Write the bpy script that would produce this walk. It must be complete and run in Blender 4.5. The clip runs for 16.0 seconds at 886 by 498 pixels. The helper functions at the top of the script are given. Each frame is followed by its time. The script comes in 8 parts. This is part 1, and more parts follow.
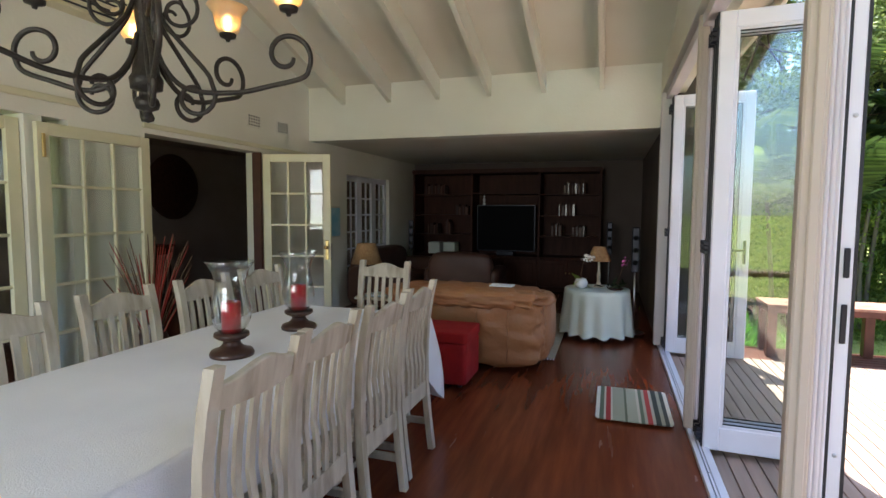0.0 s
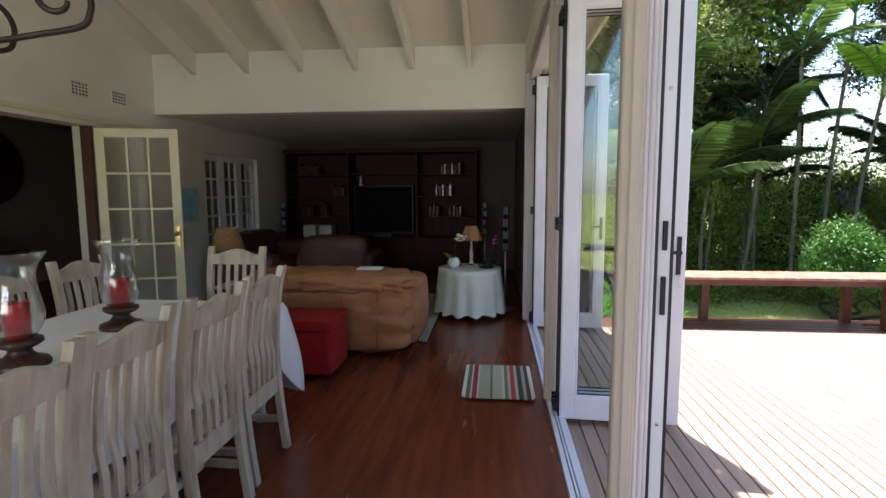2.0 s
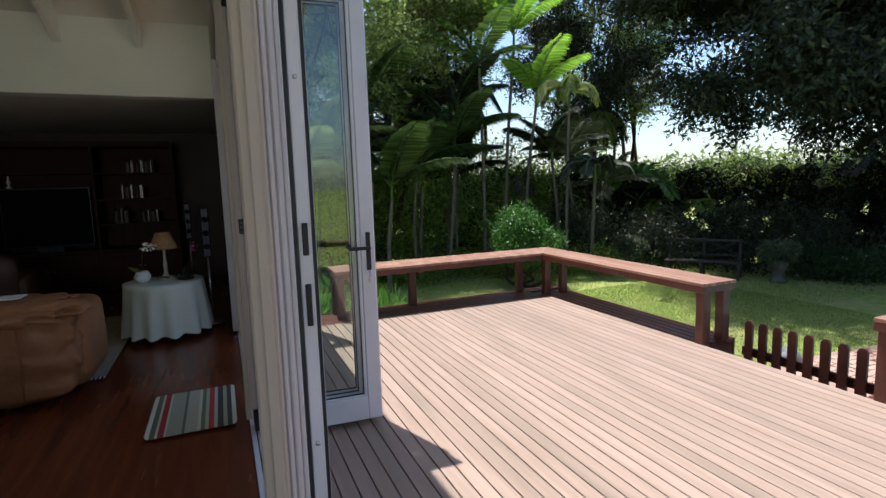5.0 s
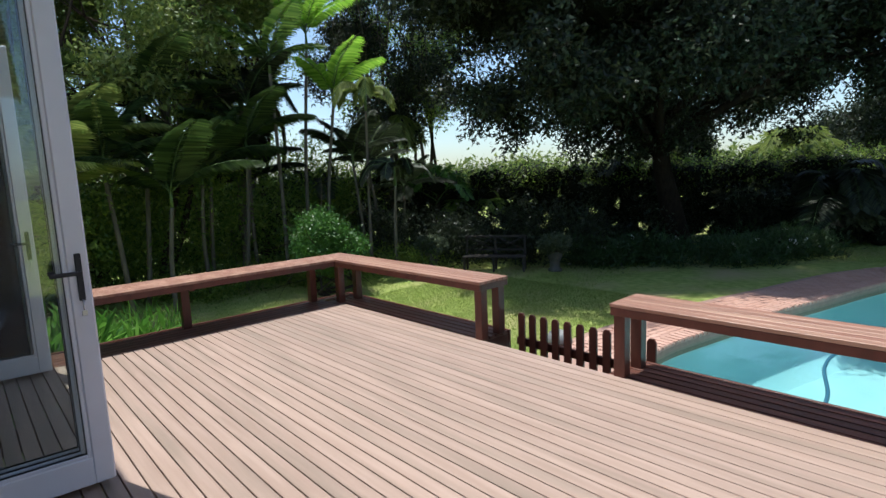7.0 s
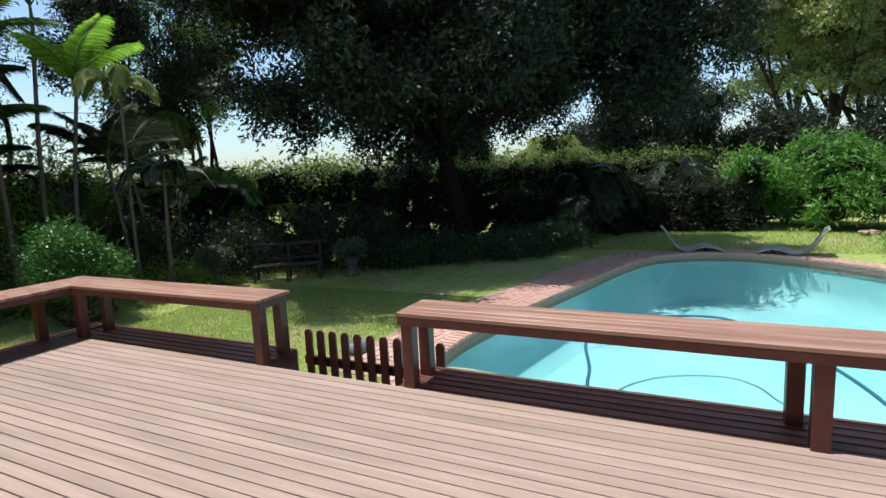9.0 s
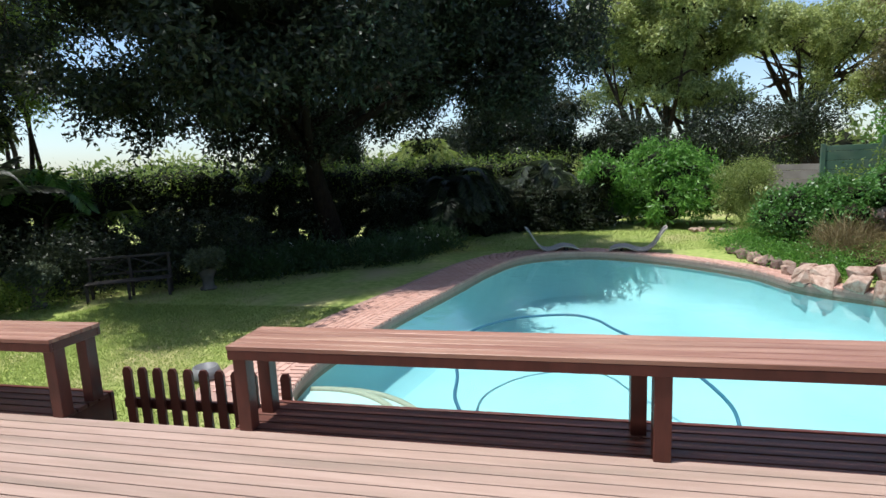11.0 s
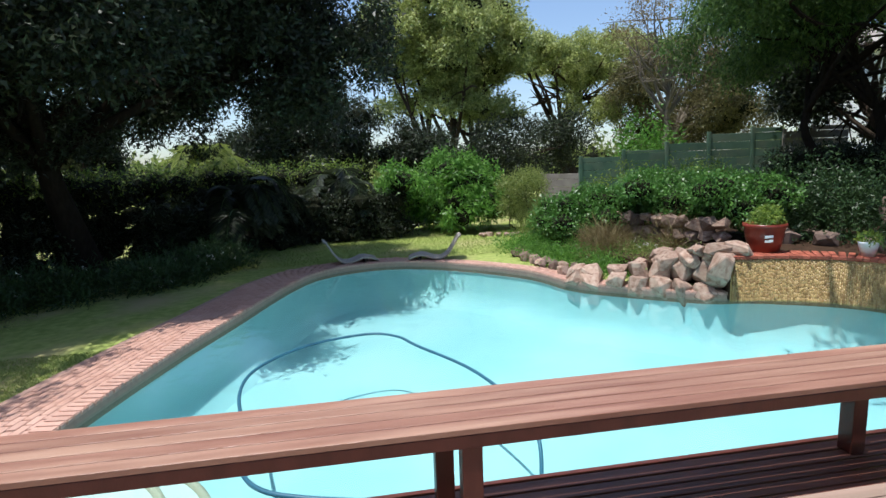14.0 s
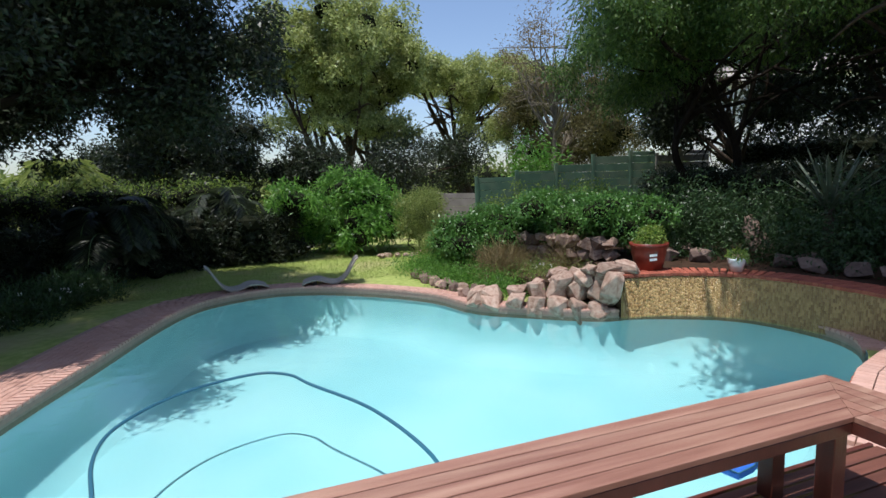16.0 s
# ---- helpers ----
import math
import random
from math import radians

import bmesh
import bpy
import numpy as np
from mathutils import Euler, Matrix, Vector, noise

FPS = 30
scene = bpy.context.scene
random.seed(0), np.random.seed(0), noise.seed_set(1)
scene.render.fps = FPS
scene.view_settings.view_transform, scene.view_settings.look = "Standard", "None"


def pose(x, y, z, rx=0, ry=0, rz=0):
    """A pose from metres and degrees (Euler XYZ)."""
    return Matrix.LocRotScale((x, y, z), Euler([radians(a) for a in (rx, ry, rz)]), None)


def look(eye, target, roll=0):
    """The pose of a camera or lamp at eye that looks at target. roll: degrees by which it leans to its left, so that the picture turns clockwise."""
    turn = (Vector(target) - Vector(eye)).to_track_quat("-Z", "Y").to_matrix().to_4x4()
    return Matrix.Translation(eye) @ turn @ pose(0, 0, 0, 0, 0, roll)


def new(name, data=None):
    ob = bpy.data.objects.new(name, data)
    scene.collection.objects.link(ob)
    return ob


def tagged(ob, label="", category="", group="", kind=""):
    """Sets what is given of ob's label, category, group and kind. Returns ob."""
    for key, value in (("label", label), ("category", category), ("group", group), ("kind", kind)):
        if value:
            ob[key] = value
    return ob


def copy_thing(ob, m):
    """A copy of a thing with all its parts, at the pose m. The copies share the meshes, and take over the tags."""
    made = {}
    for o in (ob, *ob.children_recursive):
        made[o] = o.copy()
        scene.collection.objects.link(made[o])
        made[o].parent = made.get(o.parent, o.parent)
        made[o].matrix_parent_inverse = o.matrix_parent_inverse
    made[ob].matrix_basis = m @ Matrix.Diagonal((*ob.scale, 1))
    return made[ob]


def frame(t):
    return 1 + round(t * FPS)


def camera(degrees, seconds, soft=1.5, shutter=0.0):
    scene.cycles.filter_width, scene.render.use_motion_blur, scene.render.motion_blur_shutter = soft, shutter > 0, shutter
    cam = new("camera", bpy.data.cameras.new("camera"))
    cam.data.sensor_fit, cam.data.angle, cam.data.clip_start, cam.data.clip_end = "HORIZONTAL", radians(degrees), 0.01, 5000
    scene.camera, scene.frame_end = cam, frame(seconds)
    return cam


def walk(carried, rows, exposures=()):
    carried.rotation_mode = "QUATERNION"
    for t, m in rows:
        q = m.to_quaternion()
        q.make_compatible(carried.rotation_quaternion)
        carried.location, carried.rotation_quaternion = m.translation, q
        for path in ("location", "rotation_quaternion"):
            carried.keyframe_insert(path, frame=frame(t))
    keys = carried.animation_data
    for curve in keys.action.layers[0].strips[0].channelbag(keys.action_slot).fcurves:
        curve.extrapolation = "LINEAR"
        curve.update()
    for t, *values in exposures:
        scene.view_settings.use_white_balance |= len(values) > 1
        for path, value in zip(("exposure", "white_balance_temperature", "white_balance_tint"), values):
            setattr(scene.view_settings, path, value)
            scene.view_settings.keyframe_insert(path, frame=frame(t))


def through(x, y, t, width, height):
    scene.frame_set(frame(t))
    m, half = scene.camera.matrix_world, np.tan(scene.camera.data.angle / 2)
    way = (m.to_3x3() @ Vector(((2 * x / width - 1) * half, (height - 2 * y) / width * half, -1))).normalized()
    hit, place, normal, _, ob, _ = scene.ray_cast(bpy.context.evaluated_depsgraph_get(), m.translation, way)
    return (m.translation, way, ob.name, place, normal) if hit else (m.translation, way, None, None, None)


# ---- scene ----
cam = camera(80.2, 16.0)
PATH = [
    (0, (-0.536, 1.355, 1.497), (-1.141, 3.255, 1.349), 0.3),
    (0.5, (-0.477, 1.403, 1.494), (-1.014, 3.321, 1.32), 0.2),
    (1, (-0.442, 1.447, 1.488), (-0.892, 3.386, 1.296), 0.1),
    (1.5, (-0.416, 1.487, 1.483), (-0.751, 3.448, 1.276), 0.0),
    (2, (-0.374, 1.568, 1.479), (-0.569, 3.547, 1.263), -0.2),
    (2.5, (-0.358, 1.621, 1.483), (-0.377, 3.608, 1.259), -0.4),
    (3, (-0.358, 1.672, 1.481), (-0.208, 3.654, 1.253), -0.5),
    (3.5, (-0.321, 1.693, 1.476), (-0.016, 3.656, 1.247), -0.9),
    (4, (-0.255, 1.704, 1.474), (0.23, 3.63, 1.238), -1.2),
    (6.5, (0.247, 1.77, 1.509), (1.42, 3.369, 1.249), -2.4),
    (7, (0.337, 1.769, 1.495), (1.681, 3.226, 1.23), -2.4),
    (7.5, (0.43, 1.784, 1.492), (1.916, 3.094, 1.22), -2.6),
    (8, (0.54, 1.81, 1.494), (2.145, 2.97, 1.216), -2.7),
    (8.5, (0.632, 1.83, 1.5), (2.337, 2.838, 1.217), -2.8),
    (9, (0.711, 1.846, 1.494), (2.493, 2.706, 1.207), -2.7),
    (11.5, (1.211, 1.742, 1.561), (3.164, 2.048, 1.258), -2.4),
    (12, (1.338, 1.77, 1.576), (3.308, 1.935, 1.272), -2.3),
    (12.5, (1.476, 1.809, 1.577), (3.453, 1.84, 1.273), -2.3),
    (13, (1.555, 1.836, 1.585), (3.53, 1.739, 1.281), -2.2),
    (13.5, (1.678, 1.759, 1.587), (3.643, 1.547, 1.283), -2.2),
    (14, (1.838, 1.636, 1.601), (3.791, 1.327, 1.295), -2.2),
    (14.5, (1.923, 1.592, 1.628), (3.859, 1.19, 1.323), -2.2),
    (15, (2.048, 1.585, 1.64), (3.962, 1.089, 1.344), -2.0),
    (15.5, (2.181, 1.534, 1.663), (4.073, 0.95, 1.383), -2.0),
    (16, (2.305, 1.513, 1.685), (4.167, 0.83, 1.43), -1.9),
]
EXPOSURES = [(0, 2.28, 6500, 9), (1.5, 2.04, 6500, 9), (3.0, 1.40, 6600, 8), (4.2, 0.92, 6400, 8), (6.5, 0.38, 6150, 5), (9, 0.34, 6150, 5), (11.5, 0.42, 6200, 10), (14, 0.3, 6200, 10), (16, 0.12, 6200, 13)]
walk(cam, [(t, look(*row)) for t, *row in PATH], EXPOSURES)

# world and sun
SUN_EL, SUN_AZ = radians(75.0), radians(-20.0)
world = bpy.data.worlds.new("world")
scene.world = world
world.use_nodes = True
wn = world.node_tree
sky = wn.nodes.new("ShaderNodeTexSky")
sky.sky_type = "NISHITA"
sky.sun_disc = False
sky.sun_elevation, sky.sun_rotation = SUN_EL, SUN_AZ
sky.air_density, sky.dust_density, sky.ozone_density = 1.0, 1.2, 2.0
wn.nodes["Background"].inputs["Strength"].default_value = 0.15
wn.links.new(sky.outputs[0], wn.nodes["Background"].inputs["Color"])
sun = new("sun", bpy.data.lights.new("sun", "SUN"))
sun.data.energy, sun.data.angle, sun.data.color = 4.6, radians(0.53), (1.0, 0.965, 0.91)
sun_from = Vector((math.sin(SUN_AZ) * math.cos(SUN_EL), math.cos(SUN_AZ) * math.cos(SUN_EL), math.sin(SUN_EL)))
sun.matrix_world = look(sun_from * 30, (0, 0, 0))

# area lamp added at the unseen end window to brighten the dining room
end_window_fill = new("end_window_fill", bpy.data.lights.new("end_window_fill", "AREA"))
end_window_fill.data.shape, end_window_fill.data.size, end_window_fill.data.size_y = "RECTANGLE", 3.0, 1.7
end_window_fill.data.energy, end_window_fill.data.color = 30.0, (0.93, 0.97, 1.0)
end_window_fill.matrix_world = look((-2.4, -2.12, 1.75), (-2.4, 2.0, 1.2))

# ---- materials ----
MATS = {}


def shader(name, base, rough=0.5, metal=0.0, second=None, scale=4.0, detail=6.0, bump=0.0, bump_scale=60.0, spec=0.5,
           stretch=(1, 1, 1), third=None, third_scale=0.6, jitter=0.0, coords="Object", rough_vary=0.0, trans=0.0, ior=1.45,
           sheen=0.0, coat=0.0):
    """A surface with two scales of colour variation, relief, and some difference from piece to piece."""
    if name in MATS:
        return MATS[name]
    m = bpy.data.materials.new(name)
    MATS[name] = m
    m.use_nodes = True
    t = m.node_tree
    N, L = t.nodes, t.links
    b = N["Principled BSDF"]
    b.inputs["Roughness"].default_value = rough
    b.inputs["Metallic"].default_value = metal
    b.inputs["Specular IOR Level"].default_value = spec
    b.inputs["Transmission Weight"].default_value = trans
    b.inputs["IOR"].default_value = ior
    b.inputs["Coat Weight"].default_value = coat
    b.inputs["Coat Roughness"].default_value = 0.12
    if sheen:
        b.inputs["Sheen Weight"].default_value = sheen
    co = N.new("ShaderNodeTexCoord")
    mp = N.new("ShaderNodeMapping")
    mp.inputs["Scale"].default_value = stretch
    L.new(co.outputs[coords], mp.inputs["Vector"])
    col = N.new("ShaderNodeRGB")
    col.outputs[0].default_value = (*base, 1)
    out = col.outputs[0]
    info = N.new("ShaderNodeObjectInfo")

    def noise_tex(s, d=detail):
        n = N.new("ShaderNodeTexNoise")
        n.noise_dimensions = "4D"
        n.inputs["Scale"].default_value = s
        n.inputs["Detail"].default_value = d
        mul = N.new("ShaderNodeMath")
        mul.operation = "MULTIPLY"
        mul.inputs[1].default_value = 13.0
        L.new(info.outputs["Random"], mul.inputs[0])
        L.new(mul.outputs[0], n.inputs["W"])
        L.new(mp.outputs[0], n.inputs["Vector"])
        return n.outputs["Fac"]

    def blend(a, colour, fac_out, lo, hi):
        r = N.new("ShaderNodeMapRange")
        r.inputs["From Min"].default_value, r.inputs["From Max"].default_value = lo, hi
        L.new(fac_out, r.inputs["Value"])
        x = N.new("ShaderNodeMix")
        x.data_type = "RGBA"
        L.new(r.outputs[0], x.inputs["Factor"])
        L.new(a, x.inputs["A"])
        x.inputs["B"].default_value = (*colour, 1)
        return x.outputs["Result"]

    if second:
        out = blend(out, second, noise_tex(scale), 0.35, 0.68)
    if third:
        out = blend(out, third, noise_tex(third_scale, 3), 0.48, 0.75)
    if jitter:
        h = N.new("ShaderNodeHueSaturation")
        r = N.new("ShaderNodeMapRange")
        r.inputs["To Min"].default_value, r.inputs["To Max"].default_value = 1 - jitter, 1 + jitter
        L.new(info.outputs["Random"], r.inputs["Value"])
        L.new(r.outputs[0], h.inputs["Value"])
        L.new(out, h.inputs["Color"])
        out = h.outputs[0]
    L.new(out, b.inputs["Base Color"])
    if rough_vary:
        r = N.new("ShaderNodeMapRange")
        r.inputs["To Min"].default_value, r.inputs["To Max"].default_value = max(0.02, rough - rough_vary), min(1, rough + rough_vary)
        L.new(noise_tex(scale * 0.7), r.inputs["Value"])
        L.new(r.outputs[0], b.inputs["Roughness"])
    if bump:
        bp = N.new("ShaderNodeBump")
        bp.inputs["Strength"].default_value = bump
        bp.inputs["Distance"].default_value = 0.01
        L.new(noise_tex(bump_scale), bp.inputs["Height"])
        L.new(bp.outputs[0], b.inputs["Normal"])
    return m


def leafy(name, low, high, rough=0.45, through=0.35, spec=0.4):
    """Leaves: colour differs from leaf to leaf, and some light comes through."""
    m = bpy.data.materials.new(name)
    m.use_nodes = True
    N, L = m.node_tree.nodes, m.node_tree.links
    b = N["Principled BSDF"]
    b.inputs["Roughness"].default_value = rough
    b.inputs["Specular IOR Level"].default_value = spec
    g = N.new("ShaderNodeNewGeometry")
    x = N.new("ShaderNodeMix")
    x.data_type = "RGBA"
    L.new(g.outputs["Random Per Island"], x.inputs["Factor"])
    x.inputs["A"].default_value, x.inputs["B"].default_value = (*low, 1), (*high, 1)
    L.new(x.outputs["Result"], b.inputs["Base Color"])
    tr = N.new("ShaderNodeBsdfTranslucent")
    L.new(x.outputs["Result"], tr.inputs["Color"])
    mx = N.new("ShaderNodeMixShader")
    mx.inputs[0].default_value = through
    L.new(b.outputs[0], mx.inputs[1])
    L.new(tr.outputs[0], mx.inputs[2])
    L.new(mx.outputs[0], N["Material Output"].inputs["Surface"])
    return m


def pane_material(name, tint, ior=1.45, rough=0.0, ripple=0.0, rough_edge=False):
    """Clear pane or water: see-through with a Fresnel gloss."""
    m = bpy.data.materials.new(name)
    m.use_nodes = True
    N, L = m.node_tree.nodes, m.node_tree.links
    N.remove(N["Principled BSDF"])
    tr, gl, fr, mx = (N.new(k) for k in ("ShaderNodeBsdfTransparent", "ShaderNodeBsdfGlossy", "ShaderNodeFresnel", "ShaderNodeMixShader"))
    tr.inputs[0].default_value = (*tint, 1)
    gl.inputs["Roughness"].default_value = rough
    fr.inputs["IOR"].default_value = ior
    if ripple:
        L.new(fr.outputs[0], mx.inputs[0])
    else:
        lw, pw, sc = N.new("ShaderNodeLayerWeight"), N.new("ShaderNodeMath"), N.new("ShaderNodeMapRange")
        lw.inputs["Blend"].default_value = 0.5
        pw.operation = "POWER"
        pw.inputs[1].default_value = 1.5 if rough_edge else 4.5
        L.new(lw.outputs["Facing"], pw.inputs[0])
        sc.inputs["To Min"].default_value, sc.inputs["To Max"].default_value = (0.09, 0.95) if rough_edge else (0.04, 0.9)
        L.new(pw.outputs[0], sc.inputs["Value"])
        L.new(sc.outputs[0], mx.inputs[0])
    L.new(tr.outputs[0], mx.inputs[1])
    L.new(gl.outputs[0], mx.inputs[2])
    L.new(mx.outputs[0], N["Material Output"].inputs["Surface"])
    if ripple:
        co, n1, bp = N.new("ShaderNodeTexCoord"), N.new("ShaderNodeTexNoise"), N.new("ShaderNodeBump")
        n1.inputs["Scale"].default_value = 2.2
        n1.inputs["Detail"].default_value = 3
        bp.inputs["Strength"].default_value = ripple
        bp.inputs["Distance"].default_value = 0.03
        L.new(co.outputs["Object"], n1.inputs["Vector"])
        L.new(n1.outputs["Fac"], bp.inputs["Height"])
        L.new(bp.outputs[0], gl.inputs["Normal"])
        L.new(bp.outputs[0], fr.inputs["Normal"])
    return m


def striped_cloth(name, colours, axis_length):
    """Stripes across a woven mat, in the given order of (width share, colour)."""
    m = bpy.data.materials.new(name)
    m.use_nodes = True
    N, L = m.node_tree.nodes, m.node_tree.links
    b = N["Principled BSDF"]
    b.inputs["Roughness"].default_value = 0.95
    co = N.new("ShaderNodeTexCoord")
    sep = N.new("ShaderNodeSeparateXYZ")
    L.new(co.outputs["Object"], sep.inputs[0])
    r = N.new("ShaderNodeMapRange")
    r.inputs["From Min"].default_value, r.inputs["From Max"].default_value = 0, axis_length
    L.new(sep.outputs["X"], r.inputs["Value"])
    ramp = N.new("ShaderNodeValToRGB")
    ramp.color_ramp.interpolation = "CONSTANT"
    L.new(r.outputs[0], ramp.inputs[0])
    at = 0.0
    total = sum(w for w, _ in colours)
    for k, (w, c) in enumerate(colours):
        e = ramp.color_ramp.elements[0] if k == 0 else ramp.color_ramp.elements.new(at) if k != 1 else ramp.color_ramp.elements[1]
        e.position, e.color = at, (*c, 1)
        at += w / total
    n = N.new("ShaderNodeTexNoise")
    n.inputs["Scale"].default_value = 220
    bp = N.new("ShaderNodeBump")
    bp.inputs["Strength"].default_value = 0.5
    bp.inputs["Distance"].default_value = 0.004
    L.new(n.outputs["Fac"], bp.inputs["Height"])
    L.new(bp.outputs[0], b.inputs["Normal"])
    L.new(ramp.outputs[0], b.inputs["Base Color"])
    return m


plaster = shader("cream_plaster", (0.76, 0.75, 0.68), 0.75, second=(0.72, 0.70, 0.62), scale=1.2, third=(0.60, 0.56, 0.46), third_scale=0.5, bump=0.25, bump_scale=35)
ceiling_paint = shader("ceiling_paint", (0.72, 0.705, 0.62), 0.7, second=(0.67, 0.65, 0.56), scale=0.8, third=(0.6, 0.53, 0.42), third_scale=0.4, bump=0.15, bump_scale=40)
cream_paint = shader("cream_gloss_paint", (0.70, 0.66, 0.47), 0.4, second=(0.64, 0.60, 0.42), scale=3, bump=0.08, bump_scale=20)
white_alu = shader("white_frame_paint", (0.74, 0.73, 0.80), 0.32, second=(0.69, 0.68, 0.76), scale=2.5, third=(0.62, 0.61, 0.66), third_scale=1.5)
mauve_alu = shader("aged_frame_paint", (0.60, 0.56, 0.58), 0.4, second=(0.55, 0.51, 0.53), scale=3)
black_rubber = shader("black_rubber", (0.018, 0.018, 0.022), 0.5)
black_metal = shader("black_metal", (0.03, 0.03, 0.04), 0.35, metal=0.6)
iron = shader("dark_iron", (0.030, 0.027, 0.026), 0.45, metal=0.5, second=(0.05, 0.042, 0.036), scale=25, bump=0.4, bump_scale=90)
steel = shader("brushed_steel", (0.6, 0.6, 0.62), 0.3, metal=1.0)
brass = shader("aged_brass", (0.55, 0.40, 0.16), 0.35, metal=1.0)
floor_wood = shader("red_brown_floorboard", (0.115, 0.026, 0.011), 0.24, second=(0.17, 0.042, 0.016), scale=3.0, stretch=(7, 0.7, 1), third=(0.075, 0.016, 0.008), third_scale=1.3, jitter=0.25, rough_vary=0.1, bump=0.05, bump_scale=30, coords="Object")
deck_wood = shader("weathered_deck_board", (0.40, 0.285, 0.232), 0.62, second=(0.33, 0.228, 0.182), scale=2.6, stretch=(9, 0.6, 1), third=(0.25, 0.19, 0.15), third_scale=0.9, jitter=0.06, bump=0.3, bump_scale=40, spec=0.3)
# deck timber darkened: shade below benches and deck is put into its colour
shaded_deck = shader("shaded_deck_timber", (0.16, 0.065, 0.045), 0.4, second=(0.10, 0.04, 0.03), scale=3, stretch=(9, 0.6, 1), jitter=0.2, bump=0.2)
bench_top = shader("sunned_bench_slat", (0.33, 0.175, 0.125), 0.42, second=(0.22, 0.10, 0.07), scale=2.5, stretch=(10, 0.7, 1), third=(0.45, 0.28, 0.2), third_scale=1.1, jitter=0.12, bump=0.25, bump_scale=40)
bench_red = shader("red_oiled_timber", (0.12, 0.036, 0.026), 0.38, second=(0.08, 0.024, 0.017), scale=4, stretch=(3, 3, 1), jitter=0.12, bump=0.2)
picket_wood = shader("brown_stained_picket", (0.085, 0.026, 0.018), 0.5, second=(0.06, 0.018, 0.012), scale=6, jitter=0.2, bump=0.3)
chair_paint = shader("limewashed_wood", (0.58, 0.53, 0.44), 0.6, second=(0.47, 0.415, 0.33), scale=5, stretch=(4, 4, 1), third=(0.27, 0.215, 0.15), third_scale=3, bump=0.3, bump_scale=50)
cloth_white = shader("white_linen", (0.84, 0.85, 0.90), 0.85, second=(0.76, 0.77, 0.83), scale=2, bump=0.3, bump_scale=220, sheen=0.2)
leather = shader("tan_leather", (0.36, 0.165, 0.075), 0.42, second=(0.30, 0.13, 0.055), scale=3, third=(0.42, 0.21, 0.10), third_scale=1.5, bump=0.5, bump_scale=28)
brown_leather = shader("brown_leather", (0.10, 0.045, 0.03), 0.45, second=(0.07, 0.03, 0.02), scale=3, bump=0.4, bump_scale=25)
red_fabric = shader("red_velour", (0.36, 0.008, 0.010), 0.85, second=(0.26, 0.005, 0.008), scale=8, bump=0.3, bump_scale=200)
red_wax = shader("red_wax", (0.42, 0.008, 0.015), 0.3, spec=0.6)
dark_wood = shader("dark_turned_wood", (0.055, 0.02, 0.013), 0.32, second=(0.03, 0.012, 0.009), scale=8, stretch=(6, 6, 1), coat=0.3)
cabinet_wood = shader("dark_mahogany", (0.06, 0.022, 0.014), 0.6, second=(0.038, 0.013, 0.009), scale=3, stretch=(5, 5, 0.6), spec=0.2)
vase_glass = pane_material("blown_glass", (0.93, 0.95, 0.96), rough_edge=True)
glass = pane_material("clear_glass", (0.96, 0.98, 0.97))
lamp_glass = shader("amber_lamp_glass", (0.90, 0.74, 0.50), 0.35, second=(0.82, 0.60, 0.34), scale=14, trans=0.35)
wicker = shader("woven_wicker", (0.42, 0.25, 0.12), 0.7, second=(0.26, 0.14, 0.06), scale=60, bump=0.8, bump_scale=160)
screen_black = shader("screen_black", (0.004, 0.004, 0.005), 0.6, spec=0.06)
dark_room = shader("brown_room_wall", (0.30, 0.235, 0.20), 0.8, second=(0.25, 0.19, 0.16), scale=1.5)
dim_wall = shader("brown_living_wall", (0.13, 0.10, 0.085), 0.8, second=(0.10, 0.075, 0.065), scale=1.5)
porcelain = shader("white_porcelain", (0.8, 0.8, 0.78), 0.15)
grass_soil = shader("lawn_ground", (0.21, 0.27, 0.065), 0.95, second=(0.34, 0.38, 0.12), scale=6, third=(0.38, 0.32, 0.17), third_scale=0.7, bump=0.35, bump_scale=50, spec=0.1, coords="Object")
soil = shader("garden_soil", (0.06, 0.035, 0.022), 0.95, second=(0.04, 0.025, 0.016), scale=5, bump=0.8, bump_scale=20, spec=0.1)
coping_brick = shader("pink_paver", (0.52, 0.33, 0.265), 0.8, second=(0.47, 0.285, 0.225), scale=9, jitter=0.09, bump=0.4, bump_scale=60, spec=0.2)
red_brick = shader("red_brick", (0.36, 0.11, 0.07), 0.8, second=(0.28, 0.08, 0.05), scale=9, jitter=0.2, bump=0.4, spec=0.2)
mortar = shader("mortar", (0.38, 0.24, 0.19), 0.9, second=(0.32, 0.20, 0.16), scale=12, bump=0.4)
pool_paint = shader("pool_marbelite", (0.34, 0.55, 0.57), 0.6, second=(0.40, 0.60, 0.61), scale=0.5, third=(0.45, 0.62, 0.62), third_scale=0.25, coords="Object")
pool_step = shader("pool_step_plaster", (0.60, 0.64, 0.60), 0.6, second=(0.54, 0.58, 0.54), scale=3)
step_edge = shader("pool_step_edge", (0.42, 0.36, 0.26), 0.6)
water = pane_material("pool_water", (0.80, 0.955, 0.96), 1.33, 0.03, ripple=0.35)
net_blue = shader("blue_net_cloth", (0.03, 0.14, 0.52), 0.6, second=(0.02, 0.10, 0.40), scale=30, bump=0.4, bump_scale=200)
hose_blue = shader("blue_hose", (0.03, 0.12, 0.18), 0.45)
